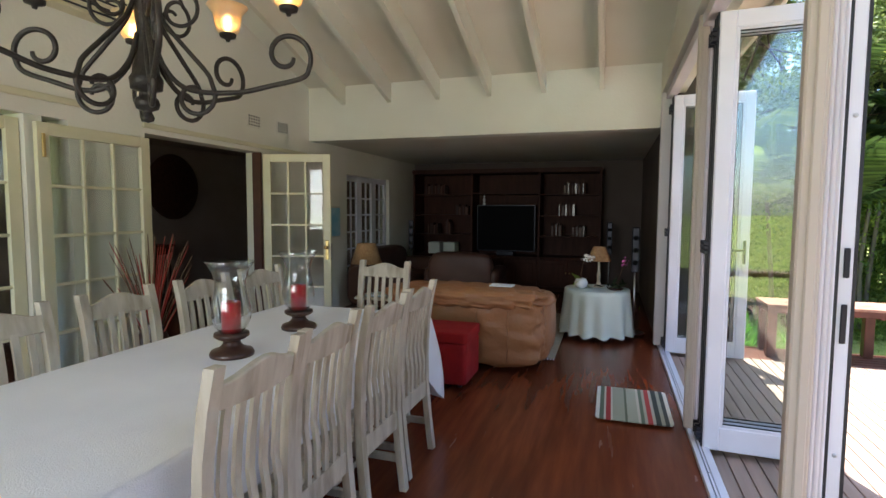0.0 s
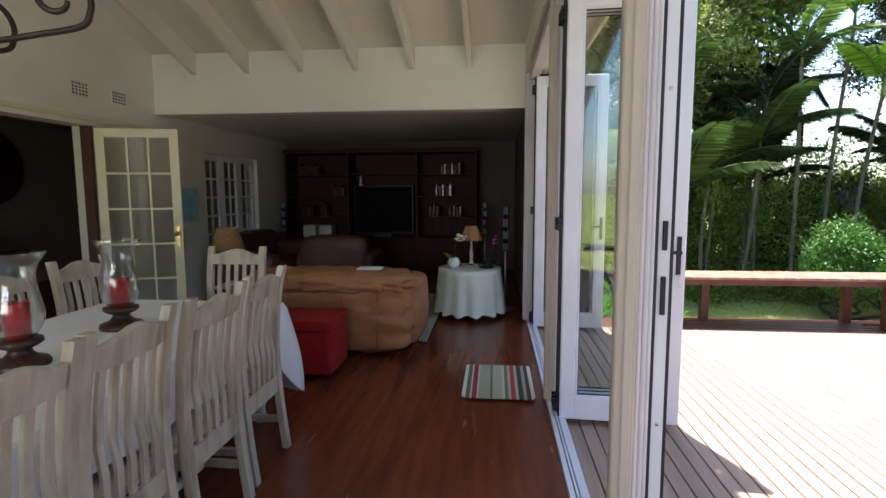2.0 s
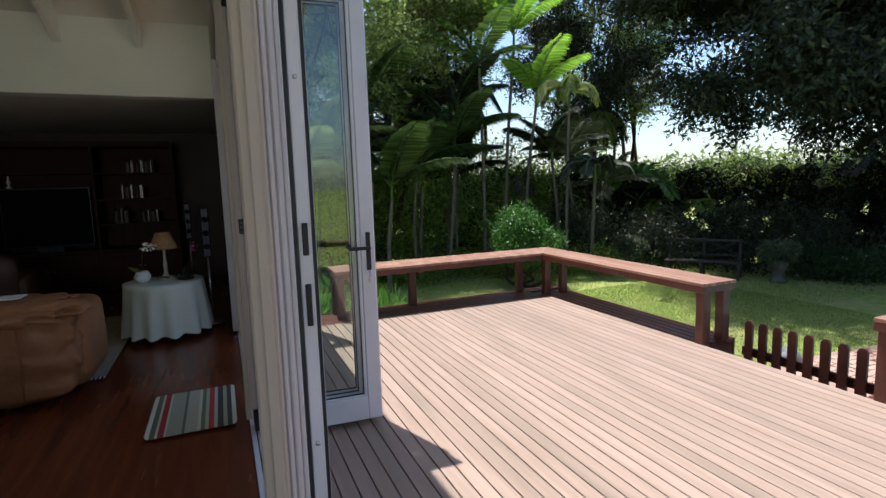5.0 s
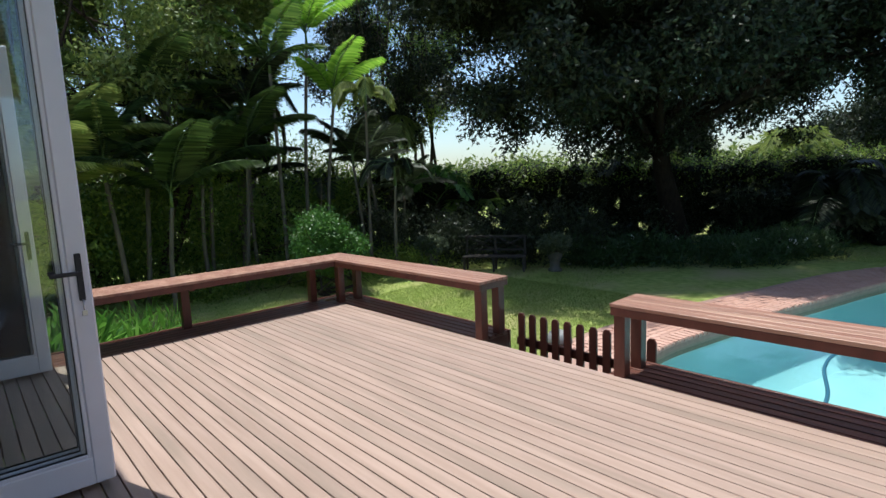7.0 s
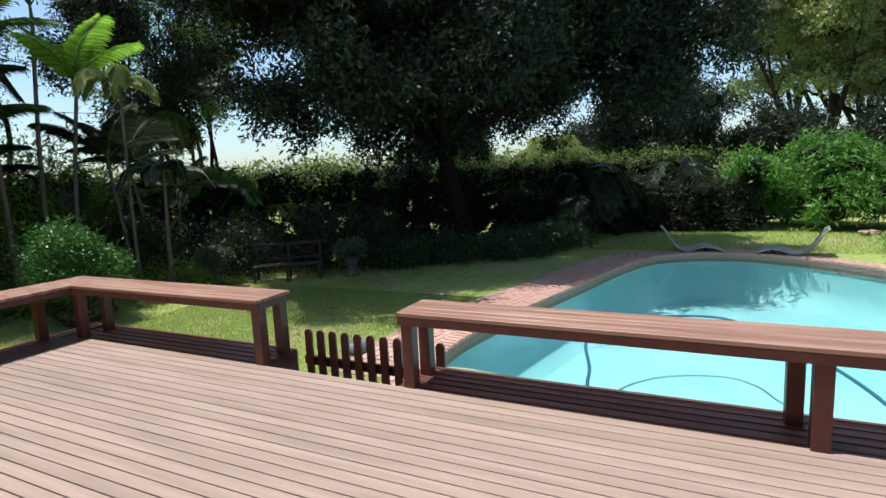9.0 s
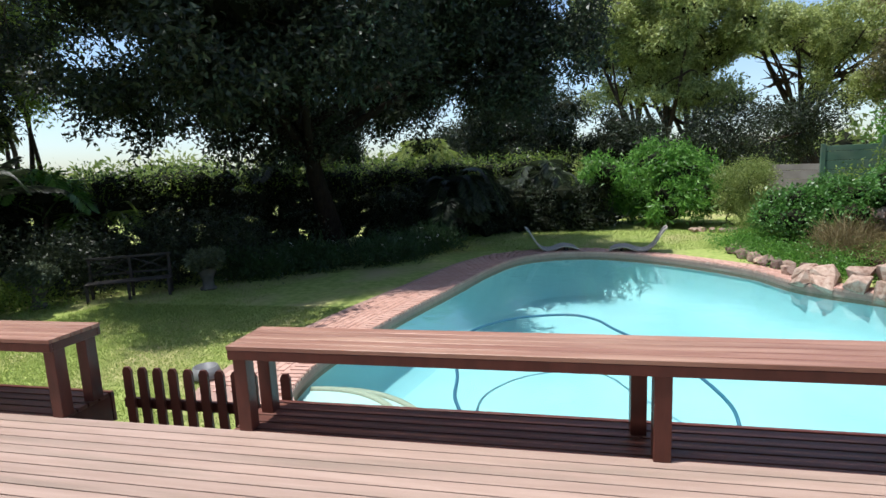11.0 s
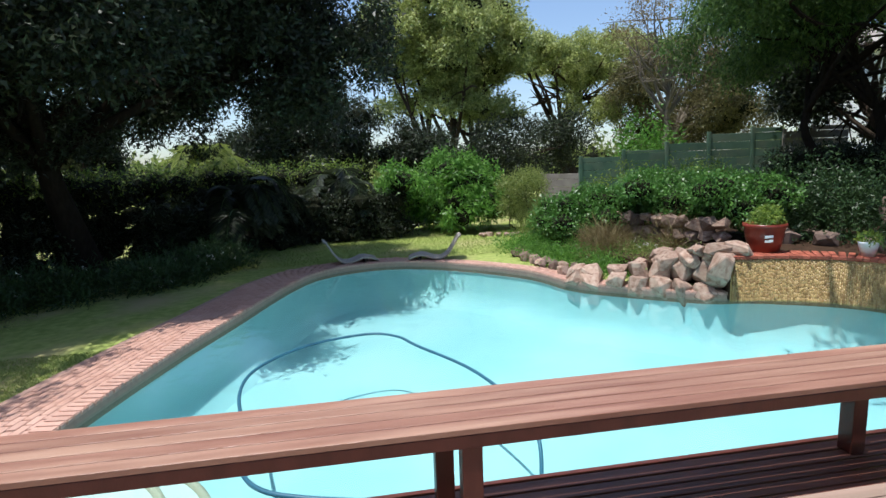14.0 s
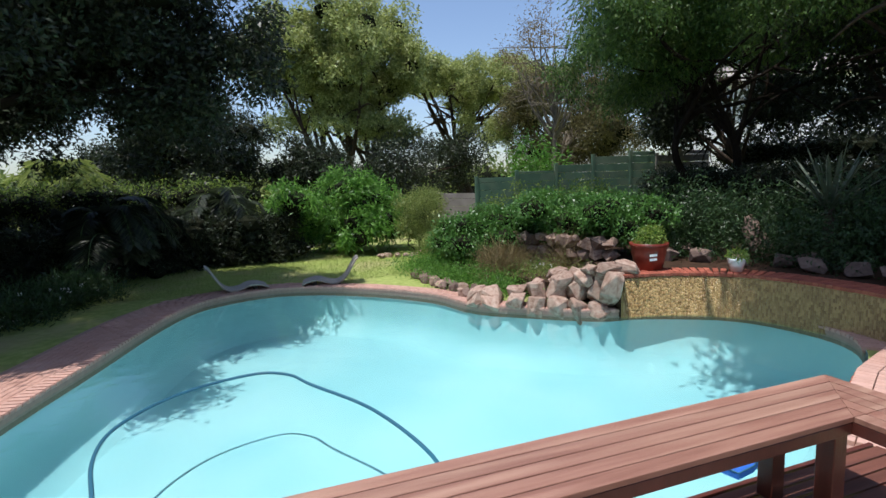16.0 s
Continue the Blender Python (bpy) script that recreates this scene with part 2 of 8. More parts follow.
rock = shader("pink_brown_rock", (0.30, 0.195, 0.145), 0.85, second=(0.44, 0.335, 0.265), scale=2.2, third=(0.17, 0.09, 0.06), third_scale=3, bump=1.0, bump_scale=9, jitter=0.2, spec=0.2)
rock_dark = shader("grey_garden_rock", (0.22, 0.16, 0.13), 0.9, second=(0.15, 0.10, 0.08), scale=3, bump=1.0, bump_scale=9, jitter=0.3, spec=0.2)
mosaic = shader("ochre_mosaic", (0.42, 0.27, 0.10), 0.45, second=(0.26, 0.15, 0.05), scale=30, stretch=(1, 1, 0.35), third=(0.55, 0.40, 0.18), third_scale=9, bump=0.6, bump_scale=70)
terracotta = shader("red_glazed_pot", (0.22, 0.035, 0.02), 0.35, second=(0.16, 0.025, 0.015), scale=5)
green_fence = shader("green_concrete_panel", (0.085, 0.16, 0.10), 0.8, second=(0.065, 0.12, 0.08), scale=2, third=(0.14, 0.18, 0.12), third_scale=1.2, bump=0.4, jitter=0.1)
grey_fence = shader("grey_concrete_panel", (0.30, 0.27, 0.23), 0.9, second=(0.22, 0.19, 0.16), scale=2, bump=0.4, jitter=0.1)
white_wall = shader("white_house_wall", (0.80, 0.80, 0.82), 0.7, second=(0.74, 0.74, 0.76), scale=1)
bark = shader("brown_bark", (0.075, 0.055, 0.04), 0.95, second=(0.045, 0.033, 0.025), scale=6, stretch=(3, 3, 0.6), bump=1.0, bump_scale=14, spec=0.1)
# bark darkened: shade beneath the crowns is put into its colour
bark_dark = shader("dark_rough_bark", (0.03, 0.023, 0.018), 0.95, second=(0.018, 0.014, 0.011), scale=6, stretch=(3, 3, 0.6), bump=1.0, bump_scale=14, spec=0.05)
bark_grey = shader("grey_bark", (0.20, 0.17, 0.13), 0.9, second=(0.13, 0.11, 0.085), scale=6, stretch=(3, 3, 0.6), bump=0.8, bump_scale=14, spec=0.1)
stone_urn = shader("old_stone", (0.13, 0.12, 0.10), 0.9, second=(0.08, 0.075, 0.06), scale=7, bump=0.5)
old_teak = shader("grey_teak", (0.05, 0.04, 0.035), 0.8, second=(0.035, 0.028, 0.022), scale=5, bump=0.4)
lounger_weave = shader("grey_cream_weave", (0.36, 0.33, 0.28), 0.8, second=(0.27, 0.24, 0.20), scale=50, bump=0.6, bump_scale=120)
cloth_green = shader("pale_green_cloth", (0.66, 0.72, 0.66), 0.85, second=(0.60, 0.66, 0.60), scale=3, bump=0.2, bump_scale=150)
rug_weave = shader("pale_rug_weave", (0.40, 0.34, 0.25), 0.95, second=(0.33, 0.28, 0.2), scale=20, bump=0.5, bump_scale=150)
blue_canvas = shader("blue_canvas", (0.12, 0.36, 0.50), 0.7, second=(0.35, 0.52, 0.58), scale=4)
twig_red = shader("red_twig", (0.30, 0.03, 0.02), 0.6)
twig_brown = shader("brown_twig", (0.14, 0.08, 0.045), 0.8)
petal_white = shader("white_petal", (0.8, 0.78, 0.74), 0.6)
petal_pink = shader("pink_petal", (0.6, 0.12, 0.4), 0.6)
mat_stripes = striped_cloth("striped_mat", [(1, (0.72, 0.68, 0.58)), (1.2, (0.12, 0.15, 0.10)), (0.6, (0.6, 0.56, 0.45)), (1.3, (0.35, 0.03, 0.03)), (0.5, (0.6, 0.56, 0.45)),
                            (3.4, (0.36, 0.37, 0.27)), (0.6, (0.14, 0.16, 0.1)), (2.8, (0.42, 0.42, 0.31)), (0.7, (0.6, 0.56, 0.45)), (1.0, (0.14, 0.18, 0.12)), (0.8, (0.45, 0.43, 0.33)),
                            (1.3, (0.45, 0.06, 0.05)), (0.8, (0.5, 0.47, 0.38)), (1.3, (0.05, 0.06, 0.05)), (1.0, (0.38, 0.37, 0.28)), (1.1, (0.06, 0.07, 0.06)), (1.1, (0.7, 0.66, 0.56))], 0.53)
bulb_glow = bpy.data.materials.new("bulb_glow")
bulb_glow.use_nodes = True
bulb_glow.node_tree.nodes["Principled BSDF"].inputs["Emission Color"].default_value = (1.0, 0.62, 0.28, 1)
bulb_glow.node_tree.nodes["Principled BSDF"].inputs["Emission Strength"].default_value = 22
# near-black green: holds the dark of backlit crowns and shaded plants
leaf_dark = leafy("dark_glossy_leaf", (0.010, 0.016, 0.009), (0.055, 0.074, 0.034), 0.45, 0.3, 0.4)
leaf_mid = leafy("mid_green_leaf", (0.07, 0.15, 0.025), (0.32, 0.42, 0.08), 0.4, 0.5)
leaf_pale = leafy("pale_olive_leaf", (0.18, 0.23, 0.06), (0.52, 0.56, 0.21), 0.5, 0.4)
leaf_brown = leafy("brownish_leaf", (0.06, 0.065, 0.025), (0.20, 0.17, 0.07), 0.55, 0.35)
leaf_lime = leafy("lime_frond_leaf", (0.16, 0.38, 0.03), (0.42, 0.66, 0.10), 0.35, 0.55)
leaf_feather = leafy("feathery_green_leaf", (0.03, 0.075, 0.018), (0.15, 0.25, 0.055), 0.45, 0.4)
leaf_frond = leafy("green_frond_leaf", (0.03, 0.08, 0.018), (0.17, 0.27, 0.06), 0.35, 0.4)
# darker copy of the frond green, with shade put into the colour
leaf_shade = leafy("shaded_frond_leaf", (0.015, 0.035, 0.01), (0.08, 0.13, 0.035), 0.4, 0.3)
leaf_bright = leafy("bright_green_leaf", (0.05, 0.15, 0.02), (0.20, 0.40, 0.07), 0.4, 0.45)
leaf_olive = leafy("olive_leaf", (0.11, 0.17, 0.04), (0.33, 0.38, 0.11), 0.5, 0.45)
leaf_grey = leafy("grey_green_leaf", (0.06, 0.08, 0.045), (0.15, 0.18, 0.10), 0.6, 0.3)
leaf_dry = leafy("dry_leaf", (0.14, 0.10, 0.045), (0.30, 0.24, 0.11), 0.7, 0.3)
grass_leaf = leafy("grass_blade", (0.20, 0.29, 0.06), (0.46, 0.52, 0.18), 0.6, 0.5, 0.2)
waterline = shader("waterline_tile", (0.20, 0.13, 0.08), 0.5, second=(0.13, 0.085, 0.05), scale=20)
grey_bowl = shader("grey_plastic", (0.16, 0.16, 0.16), 0.5)
tile_gold = leafy("gold_glass_tile", (0.26, 0.155, 0.055), (0.50, 0.34, 0.14), 0.3, 0.0, 0.5)
green_stem = shader("green_stem", (0.10, 0.16, 0.05), 0.5)
# near-black filler colour: the shade inside foliage, painted
core_dark = shader("crown_inner_shade", (0.012, 0.016, 0.008), 0.95, second=(0.02, 0.02, 0.012), scale=3, spec=0.05)
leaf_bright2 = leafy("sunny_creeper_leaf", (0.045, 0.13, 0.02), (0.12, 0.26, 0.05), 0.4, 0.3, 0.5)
# mid green darkened: the shade over these beds is part of the colour
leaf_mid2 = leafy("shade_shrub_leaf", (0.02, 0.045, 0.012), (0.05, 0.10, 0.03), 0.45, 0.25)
agave_green = shader("agave_green", (0.09, 0.115, 0.075), 0.5, second=(0.06, 0.08, 0.05), scale=5)


# ---- mesh helpers ----
def part(name, bm, material, parent=None, label=""):
    me = bpy.data.meshes.new(name)
    bm.to_mesh(me)
    bm.free()
    me.materials.append(material)
    ob = new(name, me)
    ob.parent = parent
    return tagged(ob, label=label)


def thing(name, label, category, group="", at=(0, 0, 0), turn=0):
    ob = new(name)
    ob.matrix_world = pose(*at, 0, 0, turn)
    return tagged(ob, label=label, category=category, group=group)


def structure(name, bm, material, label="", smooth=False):
    ob = part(name, bm, material)
    return tagged(ob, label=label, kind="structure")


def box(bm, x0, y0, z0, x1, y1, z1, bevel=0.0, m=None):
    vs = bmesh.ops.create_cube(bm, size=1)["verts"]
    for v in vs:
        v.co = Vector(((x0 + x1) / 2 + v.co.x * (x1 - x0), (y0 + y1) / 2 + v.co.y * (y1 - y0), (z0 + z1) / 2 + v.co.z * (z1 - z0)))
    if bevel:
        edges = list({e for v in vs for e in v.link_edges})
        r = bmesh.ops.bevel(bm, geom=edges, offset=bevel, segments=2 if bevel > 0.012 else 1, affect="EDGES", clamp_overlap=True)
        vs = list({v for f in r["faces"] for v in f.verts} | {v for v in vs if v.is_valid})
    if m:
        for v in vs:
            v.co = m @ v.co
    return vs


def boxbm(*a, bevel=0.0, m=None):
    bm = bmesh.new()
    box(bm, *a, bevel=bevel, m=m)
    return bm


def lathe(profile, n=24, bm=None, at=(0, 0, 0)):
    """A turned body from (radius, height) pairs."""
    bm = bm or bmesh.new()
    rings = []
    for r, z in profile:
        rings.append([bm.verts.new((at[0] + max(r, 1e-4) * math.cos(2 * math.pi * k / n), at[1] + max(r, 1e-4) * math.sin(2 * math.pi * k / n), at[2] + z)) for k in range(n)])
    for a, b in zip(rings, rings[1:]):
        for k in range(n):
            f = bm.faces.new((a[k], a[(k + 1) % n], b[(k + 1) % n], b[k]))
            f.smooth = True
    for ring, flip in ((rings[0], True), (rings[-1], False)):
        if (profile[0] if flip else profile[-1])[0] > 0.003:
            bm.faces.new(ring[::-1] if flip else ring)
    return bm


def tube(points, radii, n=8, bm=None, cap=True):
    """A round bar along points."""
    bm = bm or bmesh.new()
    pts = [Vector(p) for p in points]
    if not hasattr(radii, "__len__"):
        radii = [radii] * len(pts)
    radii = [float(r) for r in radii]
    rings, side = [], None
    for k, p in enumerate(pts):
        d = (pts[min(k + 1, len(pts) - 1)] - pts[max(k - 1, 0)]).normalized()
        if side is None:
            side = d.orthogonal().normalized()
        side = (side - d * side.dot(d)).normalized()
        up = d.cross(side)
        rings.append([bm.verts.new(p + radii[k] * (math.cos(2 * math.pi * j / n) * side + math.sin(2 * math.pi * j / n) * up)) for j in range(n)])
    for a, b in zip(rings, rings[1:]):
        for j in range(n):
            f = bm.faces.new((a[j], a[(j + 1) % n], b[(j + 1) % n], b[j]))
            f.smooth = True
    if cap:
        bm.faces.new(rings[0][::-1])
        bm.faces.new(rings[-1])
    return bm


def spline(pts, steps=8, closed=False):
    """Catmull-Rom points through the given ones."""
    p = [Vector(q) for q in pts]
    n, out = len(p), []
    for k in range(n if closed else n - 1):
        a, b, c, d = (p[(k + j) % n] if closed else p[min(max(k + j, 0), n - 1)] for j in (-1, 0, 1, 2))
        for s in range(steps):
            t = s / steps
            out.append(0.5 * (2 * b + (c - a) * t + (2 * a - 5 * b + 4 * c - d) * t * t + (3 * b - a - 3 * c + d) * t ** 3))
    if not closed:
        out.append(p[-1])
    return out


def slab(outline, z0, z1, holes=()):
    """A flat plate with holes: top, bottom and edges."""
    bm = bmesh.new()
    loops = []
    for loop in (outline, *holes):
        vs = [bm.verts.new((x, y, z1)) for x, y in loop]
        loops.append([bm.edges.new((vs[k], vs[(k + 1) % len(vs)])) for k in range(len(vs))])
    bmesh.ops.triangle_fill(bm, use_beauty=True, use_dissolve=False, edges=[e for l in loops for e in l])
    for f in bm.faces:
        if f.normal.z < 0:
            f.normal_flip()
    if z0 < z1:
        r = bmesh.ops.extrude_face_region(bm, geom=list(bm.faces))
        for v in r["geom"]:
            if isinstance(v, bmesh.types.BMVert):
                v.co.z = z0
        bmesh.ops.recalc_face_normals(bm, faces=list(bm.faces))
    return bm


def raw(name, verts, faces, material, parent=None, label="", smooth=False):
    """A mesh from arrays: all faces with as many corners."""
    verts, faces = np.asarray(verts, np.float32), np.asarray(faces, np.int32)
    me = bpy.data.meshes.new(name)
    me.vertices.add(len(verts))
    me.vertices.foreach_set("co", verts.ravel())
    k = faces.shape[1]
    me.loops.add(faces.size)
    me.loops.foreach_set("vertex_index", faces.ravel())
    me.polygons.add(len(faces))
    me.polygons.foreach_set("loop_start", np.arange(0, faces.size, k, dtype=np.int32))
    me.update(calc_edges=True)
    if smooth:
        me.polygons.foreach_set("use_smooth", np.ones(len(faces), bool))
    me.materials.append(material)
    ob = new(name, me)
    ob.parent = parent
    return tagged(ob, label=label)


rng = np.random.default_rng(7)


def unit(a):
    return a / np.maximum(np.linalg.norm(a, axis=-1, keepdims=True), 1e-9)


def leaves_at(centres, size, width, out=None, droop=0.3, rng=rng, vary=0.4, fine=False):
    """Leaves as folded lozenges of 2 triangles each; fine: one slim triangle each. out: the way in which they roughly point."""
    n = len(centres)
    d = rng.normal(size=(n, 3))
    if out is not None:
        d = unit(d) * 0.9 + out
    d[:, 2] -= droop
    d = unit(d)
    s = unit(np.cross(d, rng.normal(size=(n, 3))))
    up = np.cross(s, d)
    L = size * (1 + vary * rng.uniform(-1, 1, (n, 1)))
    W = width * (1 + vary * rng.uniform(-1, 1, (n, 1)))
    base = centres
    if fine:
        v = np.stack([base - s * W * 0.3, base + d * L * 0.45 + s * W * 0.6 + up * W * 0.15, base + d * L], 1).reshape(-1, 3)
        return v, np.arange(n * 3).reshape(-1, 3)
    v = np.stack([base, base + d * L * 0.45 + s * W / 2 + up * W * 0.18, base + d * L, base + d * L * 0.45 - s * W / 2 + up * W * 0.18], 1).reshape(-1, 3)
    k = np.arange(n)[:, None] * 4
    f = np.concatenate([k + [0, 1, 2], k + [0, 2, 3]], 1).reshape(-1, 3)
    return v, f


def blob_points(blobs, n, rng=rng, shell=0.45):
    """n places in the outer part of blobs (x, y, z, rx, ry, rz), with the way outward."""
    b = np.array(blobs, float)
    vol = (b[:, 3] * b[:, 4] + b[:, 4] * b[:, 5] + b[:, 3] * b[:, 5])
    pick = rng.choice(len(b), n, p=vol / vol.sum())
    u = unit(rng.normal(size=(n, 3)))
    r = (1 - shell * rng.uniform(0, 1, (n, 1)) ** 1.5)
    lump = 1 + 0.13 * np.sin(u[:, :1] * 7 + pick[:, None]) * np.cos(u[:, 1:2] * 6 + u[:, 2:] * 5)
    return b[pick, :3] + u * b[pick, 3:] * r * lump, u


def crown(name, blobs, n, size, width, material, parent=None, label="", clump=1, spread=0.3, seed=1, shell=0.45, droop=0.3):
    """Foliage over blobs; clump: leaves that grow from one twig."""
    g = np.random.default_rng(seed)
    fine = n > 7000
    if fine:
        n, size, width = int(n * 1.45), size * 0.8, width * 0.9
    c, u = blob_points(blobs, n // clump, g, shell)
    if clump > 1:
        c = np.repeat(c, clump, 0) + g.normal(size=(len(c) * clump, 3)) * spread * 0.5
        u = np.repeat(u, clump, 0)
    v, f = leaves_at(c, size, width, u * 0.6, droop, g, fine=fine)
    return raw(name, v, f, material, parent, label)


def random_blobs(centre, radii, count, size, seed, flat=0.75):
    g = np.random.default_rng(seed)
    u = unit(g.normal(size=(count, 3)))
    r = g.uniform(0.35, 1, (count, 1)) ** 0.5
    c = np.array(centre) + u * r * np.array(radii)
    s = size * g.uniform(0.7, 1.3, (count, 1))
    return np.concatenate([c, s, s, s * flat], 1)


def lumpy(blobs, per, share, seed, up=0.25):
    """Small clumps over the outside of larger blobs, rather more of them above."""
    g = np.random.default_rng(seed)
    b = np.repeat(np.asarray(blobs, float), per, 0)
    u = g.normal(size=(len(b), 3))
    u[:, 2] += up
    c = b[:, :3] + unit(u) * b[:, 3:] * g.uniform(0.62, 0.95, (len(b), 1))
    return np.concatenate([c, b[:, 3:] * share * g.uniform(0.7, 1.3, (len(b), 1))], 1)


def shade_cores(blobs, share, parent):
    """Near-black balls that stand in for the shade inside dense foliage."""
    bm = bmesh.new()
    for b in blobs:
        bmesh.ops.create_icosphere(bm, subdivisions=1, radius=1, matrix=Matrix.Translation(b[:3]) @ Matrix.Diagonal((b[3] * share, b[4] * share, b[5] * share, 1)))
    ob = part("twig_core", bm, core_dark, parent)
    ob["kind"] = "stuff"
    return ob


def limbs(base, top_blobs, trunk_r, material, parent, seed, count=9, fork=0.35, trunks=1, spread=0.4):
    """A tapered trunk, or several, with limbs that reach into the crown."""
    g = np.random.default_rng(seed)
    bm = bmesh.new()
    base = np.array(base, float)
    b = np.array(top_blobs)
    mid = b[:, :3].mean(0)
    for t in range(trunks):
        off = np.array([g.uniform(-1, 1), g.uniform(-1, 1), 0]) * (spread if trunks > 1 else 0.02)
        start = base + off * 0.5
        joint = base + (mid - base) * fork + off * 1.6
        joint[:2] += g.normal(size=2) * 0.15
        crest = joint + (mid - joint) * 0.9 + g.normal(size=3) * 0.25
        pts = spline([start, start + (joint - start) * 0.5 + [*(g.normal(size=2) * 0.12), 0], joint, (joint + crest) / 2 + [*(g.normal(size=2) * 0.2), 0], crest], 5)
        tube(pts, list(np.linspace(trunk_r * (1.0 if trunks == 1 else 0.75), trunk_r * 0.22, len(pts))), 10, bm)
        stem = pts[10:-1]
        for k in g.choice(len(b), min(len(b), count // trunks), replace=False):
            end = b[k, :3] + g.normal(size=3) * 0.2
            low = g.random() ** 1.4
            fork_at = np.array(stem[int(low * (len(stem) - 1))])
            half = fork_at + (end - fork_at) * 0.5
            half[2] += g.uniform(-0.3, 0.5)
            half[:2] += g.normal(size=2) * 0.3
            pts = spline([fork_at, half, end], 5)
            tube(pts, list(np.linspace(trunk_r * (0.42 - 0.2 * low), trunk_r * 0.05, len(pts))), 7, bm)
            for _ in range(3):
                e2 = half + g.normal(size=3) * np.array([1.1, 1.1, 0.7])
                pts = spline([half, (half + e2) / 2 + g.normal(size=3) * 0.12, e2], 3)
                tube(pts, list(np.linspace(trunk_r * 0.2, trunk_r * 0.03, len(pts))), 5, bm)
    return part("trunk", bm, material, parent)


def frond_leaf(points, leaf_len, leaf_w, count, tip=0.25, hang=0.35, seed=0):
    """The leaflets of a palm frond on both sides of its rib, as long thin triangles."""
    g = np.random.default_rng(seed)
    P = np.array([list(p) for p in points])
    s = np.linspace(0.12, 1, count)
    idx = s * (len(P) - 1)
    i0 = np.minimum(idx.astype(int), len(P) - 2)
    c = P[i0] + (P[i0 + 1] - P[i0]) * (idx - i0)[:, None]
    d = unit(P[i0 + 1] - P[i0])
    side = unit(np.cross(d, [0, 0, 1.0]))
    V, F = [], []
    for sg in (-1, 1):
        L = leaf_len * (np.sin(np.pi * (0.12 + 0.8 * s)) * 0.8 + tip)[:, None] * (1 + 0.1 * g.uniform(-1, 1, (count, 1)))
        out = unit(side * sg + d * 0.7)
        t = c + out * L
        t[:, 2] -= hang * L[:, 0]
        mid = c + out * L * 0.5
        mid[:, 2] -= hang * L[:, 0] * 0.2
        w = d * leaf_w
        k0 = sum(len(a) for a in V)
        V += [np.stack([c, mid + w, t, mid - w], 1).reshape(-1, 3)]
        k = np.arange(count)[:, None] * 4 + k0
        F += [np.concatenate([k + [0, 1, 2], k + [0, 2, 3]], 1).reshape(-1, 3)]
    return np.concatenate(V), np.concatenate(F)


def join_arrays(pairs):
    V, F, k = [], [], 0
    for v, f in pairs:
        V.append(v)
        F.append(np.asarray(f) + k)
        k += len(v)
    return np.concatenate(V), np.concatenate(F)


# ---- the house ----
WALL_X, BEAM_Y, BACK_Y, FLOOR_Y0 = -4.47, 7.70, 11.75, -2.2
HEAD, EAVE_Z, SLOPE = 2.78, 3.12, 0.325


def roof_z(y):
    return EAVE_Z + (BEAM_Y - y) * SLOPE


structure("floor", boxbm(WALL_X, FLOOR_Y0, -0.2, 0.0, BACK_Y, -0.022), floor_wood, "dark red-brown polished timber floor")
# dining room ceiling: sloping boards above the rafters
bm = bmesh.new()
for y0, y1 in ((FLOOR_Y0 - 0.2, BEAM_Y + 0.2),):
    vs = [bm.verts.new(p) for p in ((WALL_X - 0.2, y0, roof_z(y0)), (0.5, y0, roof_z(y0)), (0.5, y1, roof_z(y1)), (WALL_X - 0.2, y1, roof_z(y1)))]
    up = [bm.verts.new(v.co + Vector((0, 0, 0.12))) for v in vs]
    bm.faces.new(vs)
    bm.faces.new(up[::-1])
    for k in range(4):
        bm.faces.new((vs[k], up[k], up[(k + 1) % 4], vs[(k + 1) % 4]))
bmesh.ops.recalc_face_normals(bm, faces=list(bm.faces))
structure("ceiling", bm, ceiling_paint, "cream painted sloping ceiling over the dining room")


def rafter_bm():
    bm = bmesh.new()
    y0, y1, depth, w = FLOOR_Y0, BEAM_Y - 0.001, 0.25, 0.055
    ring = []
    for x in (-w / 2, w / 2):
        ring.append([bm.verts.new((x, y, roof_z(y) - d)) for y, d in ((y0, 0.002), (y1, 0.002), (y1, depth), (y0, depth))])
    bm.faces.new(ring[0])
    bm.faces.new(ring[1][::-1])
    for k in range(4):
        bm.faces.new((ring[0][k], ring[0][(k + 1) % 4], ring[1][(k + 1) % 4], ring[1][k]))
    bmesh.ops.recalc_face_normals(bm, faces=list(bm.faces))
    return bm


first = part("rafter", rafter_bm(), ceiling_paint)
tagged(first, "cream painted timber rafter under the sloping ceiling", "rafter", "rafters of the dining room")
first.location.x = -0.67
for k in range(1, 6):
    copy_thing(first, Matrix.Translation((-0.67 - 0.655 * k, 0, 0)))

# wall above the opening to the living room, and its flat ceiling
structure("wall_beam", boxbm(WALL_X - 0.1, BEAM_Y, 2.415, 0.0, BEAM_Y + 0.22, 3.5, bevel=0.004), plaster, "cream plastered wall above the wide opening")
structure("ceiling_living", boxbm(WALL_X, BEAM_Y + 0.221, 2.44, 0.3, BACK_Y, 2.57), ceiling_paint, "flat painted ceiling of the living room")
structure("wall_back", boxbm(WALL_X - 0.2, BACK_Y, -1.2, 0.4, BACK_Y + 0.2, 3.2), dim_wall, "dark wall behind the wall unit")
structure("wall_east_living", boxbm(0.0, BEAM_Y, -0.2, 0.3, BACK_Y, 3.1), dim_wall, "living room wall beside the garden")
# unseen end wall; its window opening is added to go with the fill lamp
bm = bmesh.new()
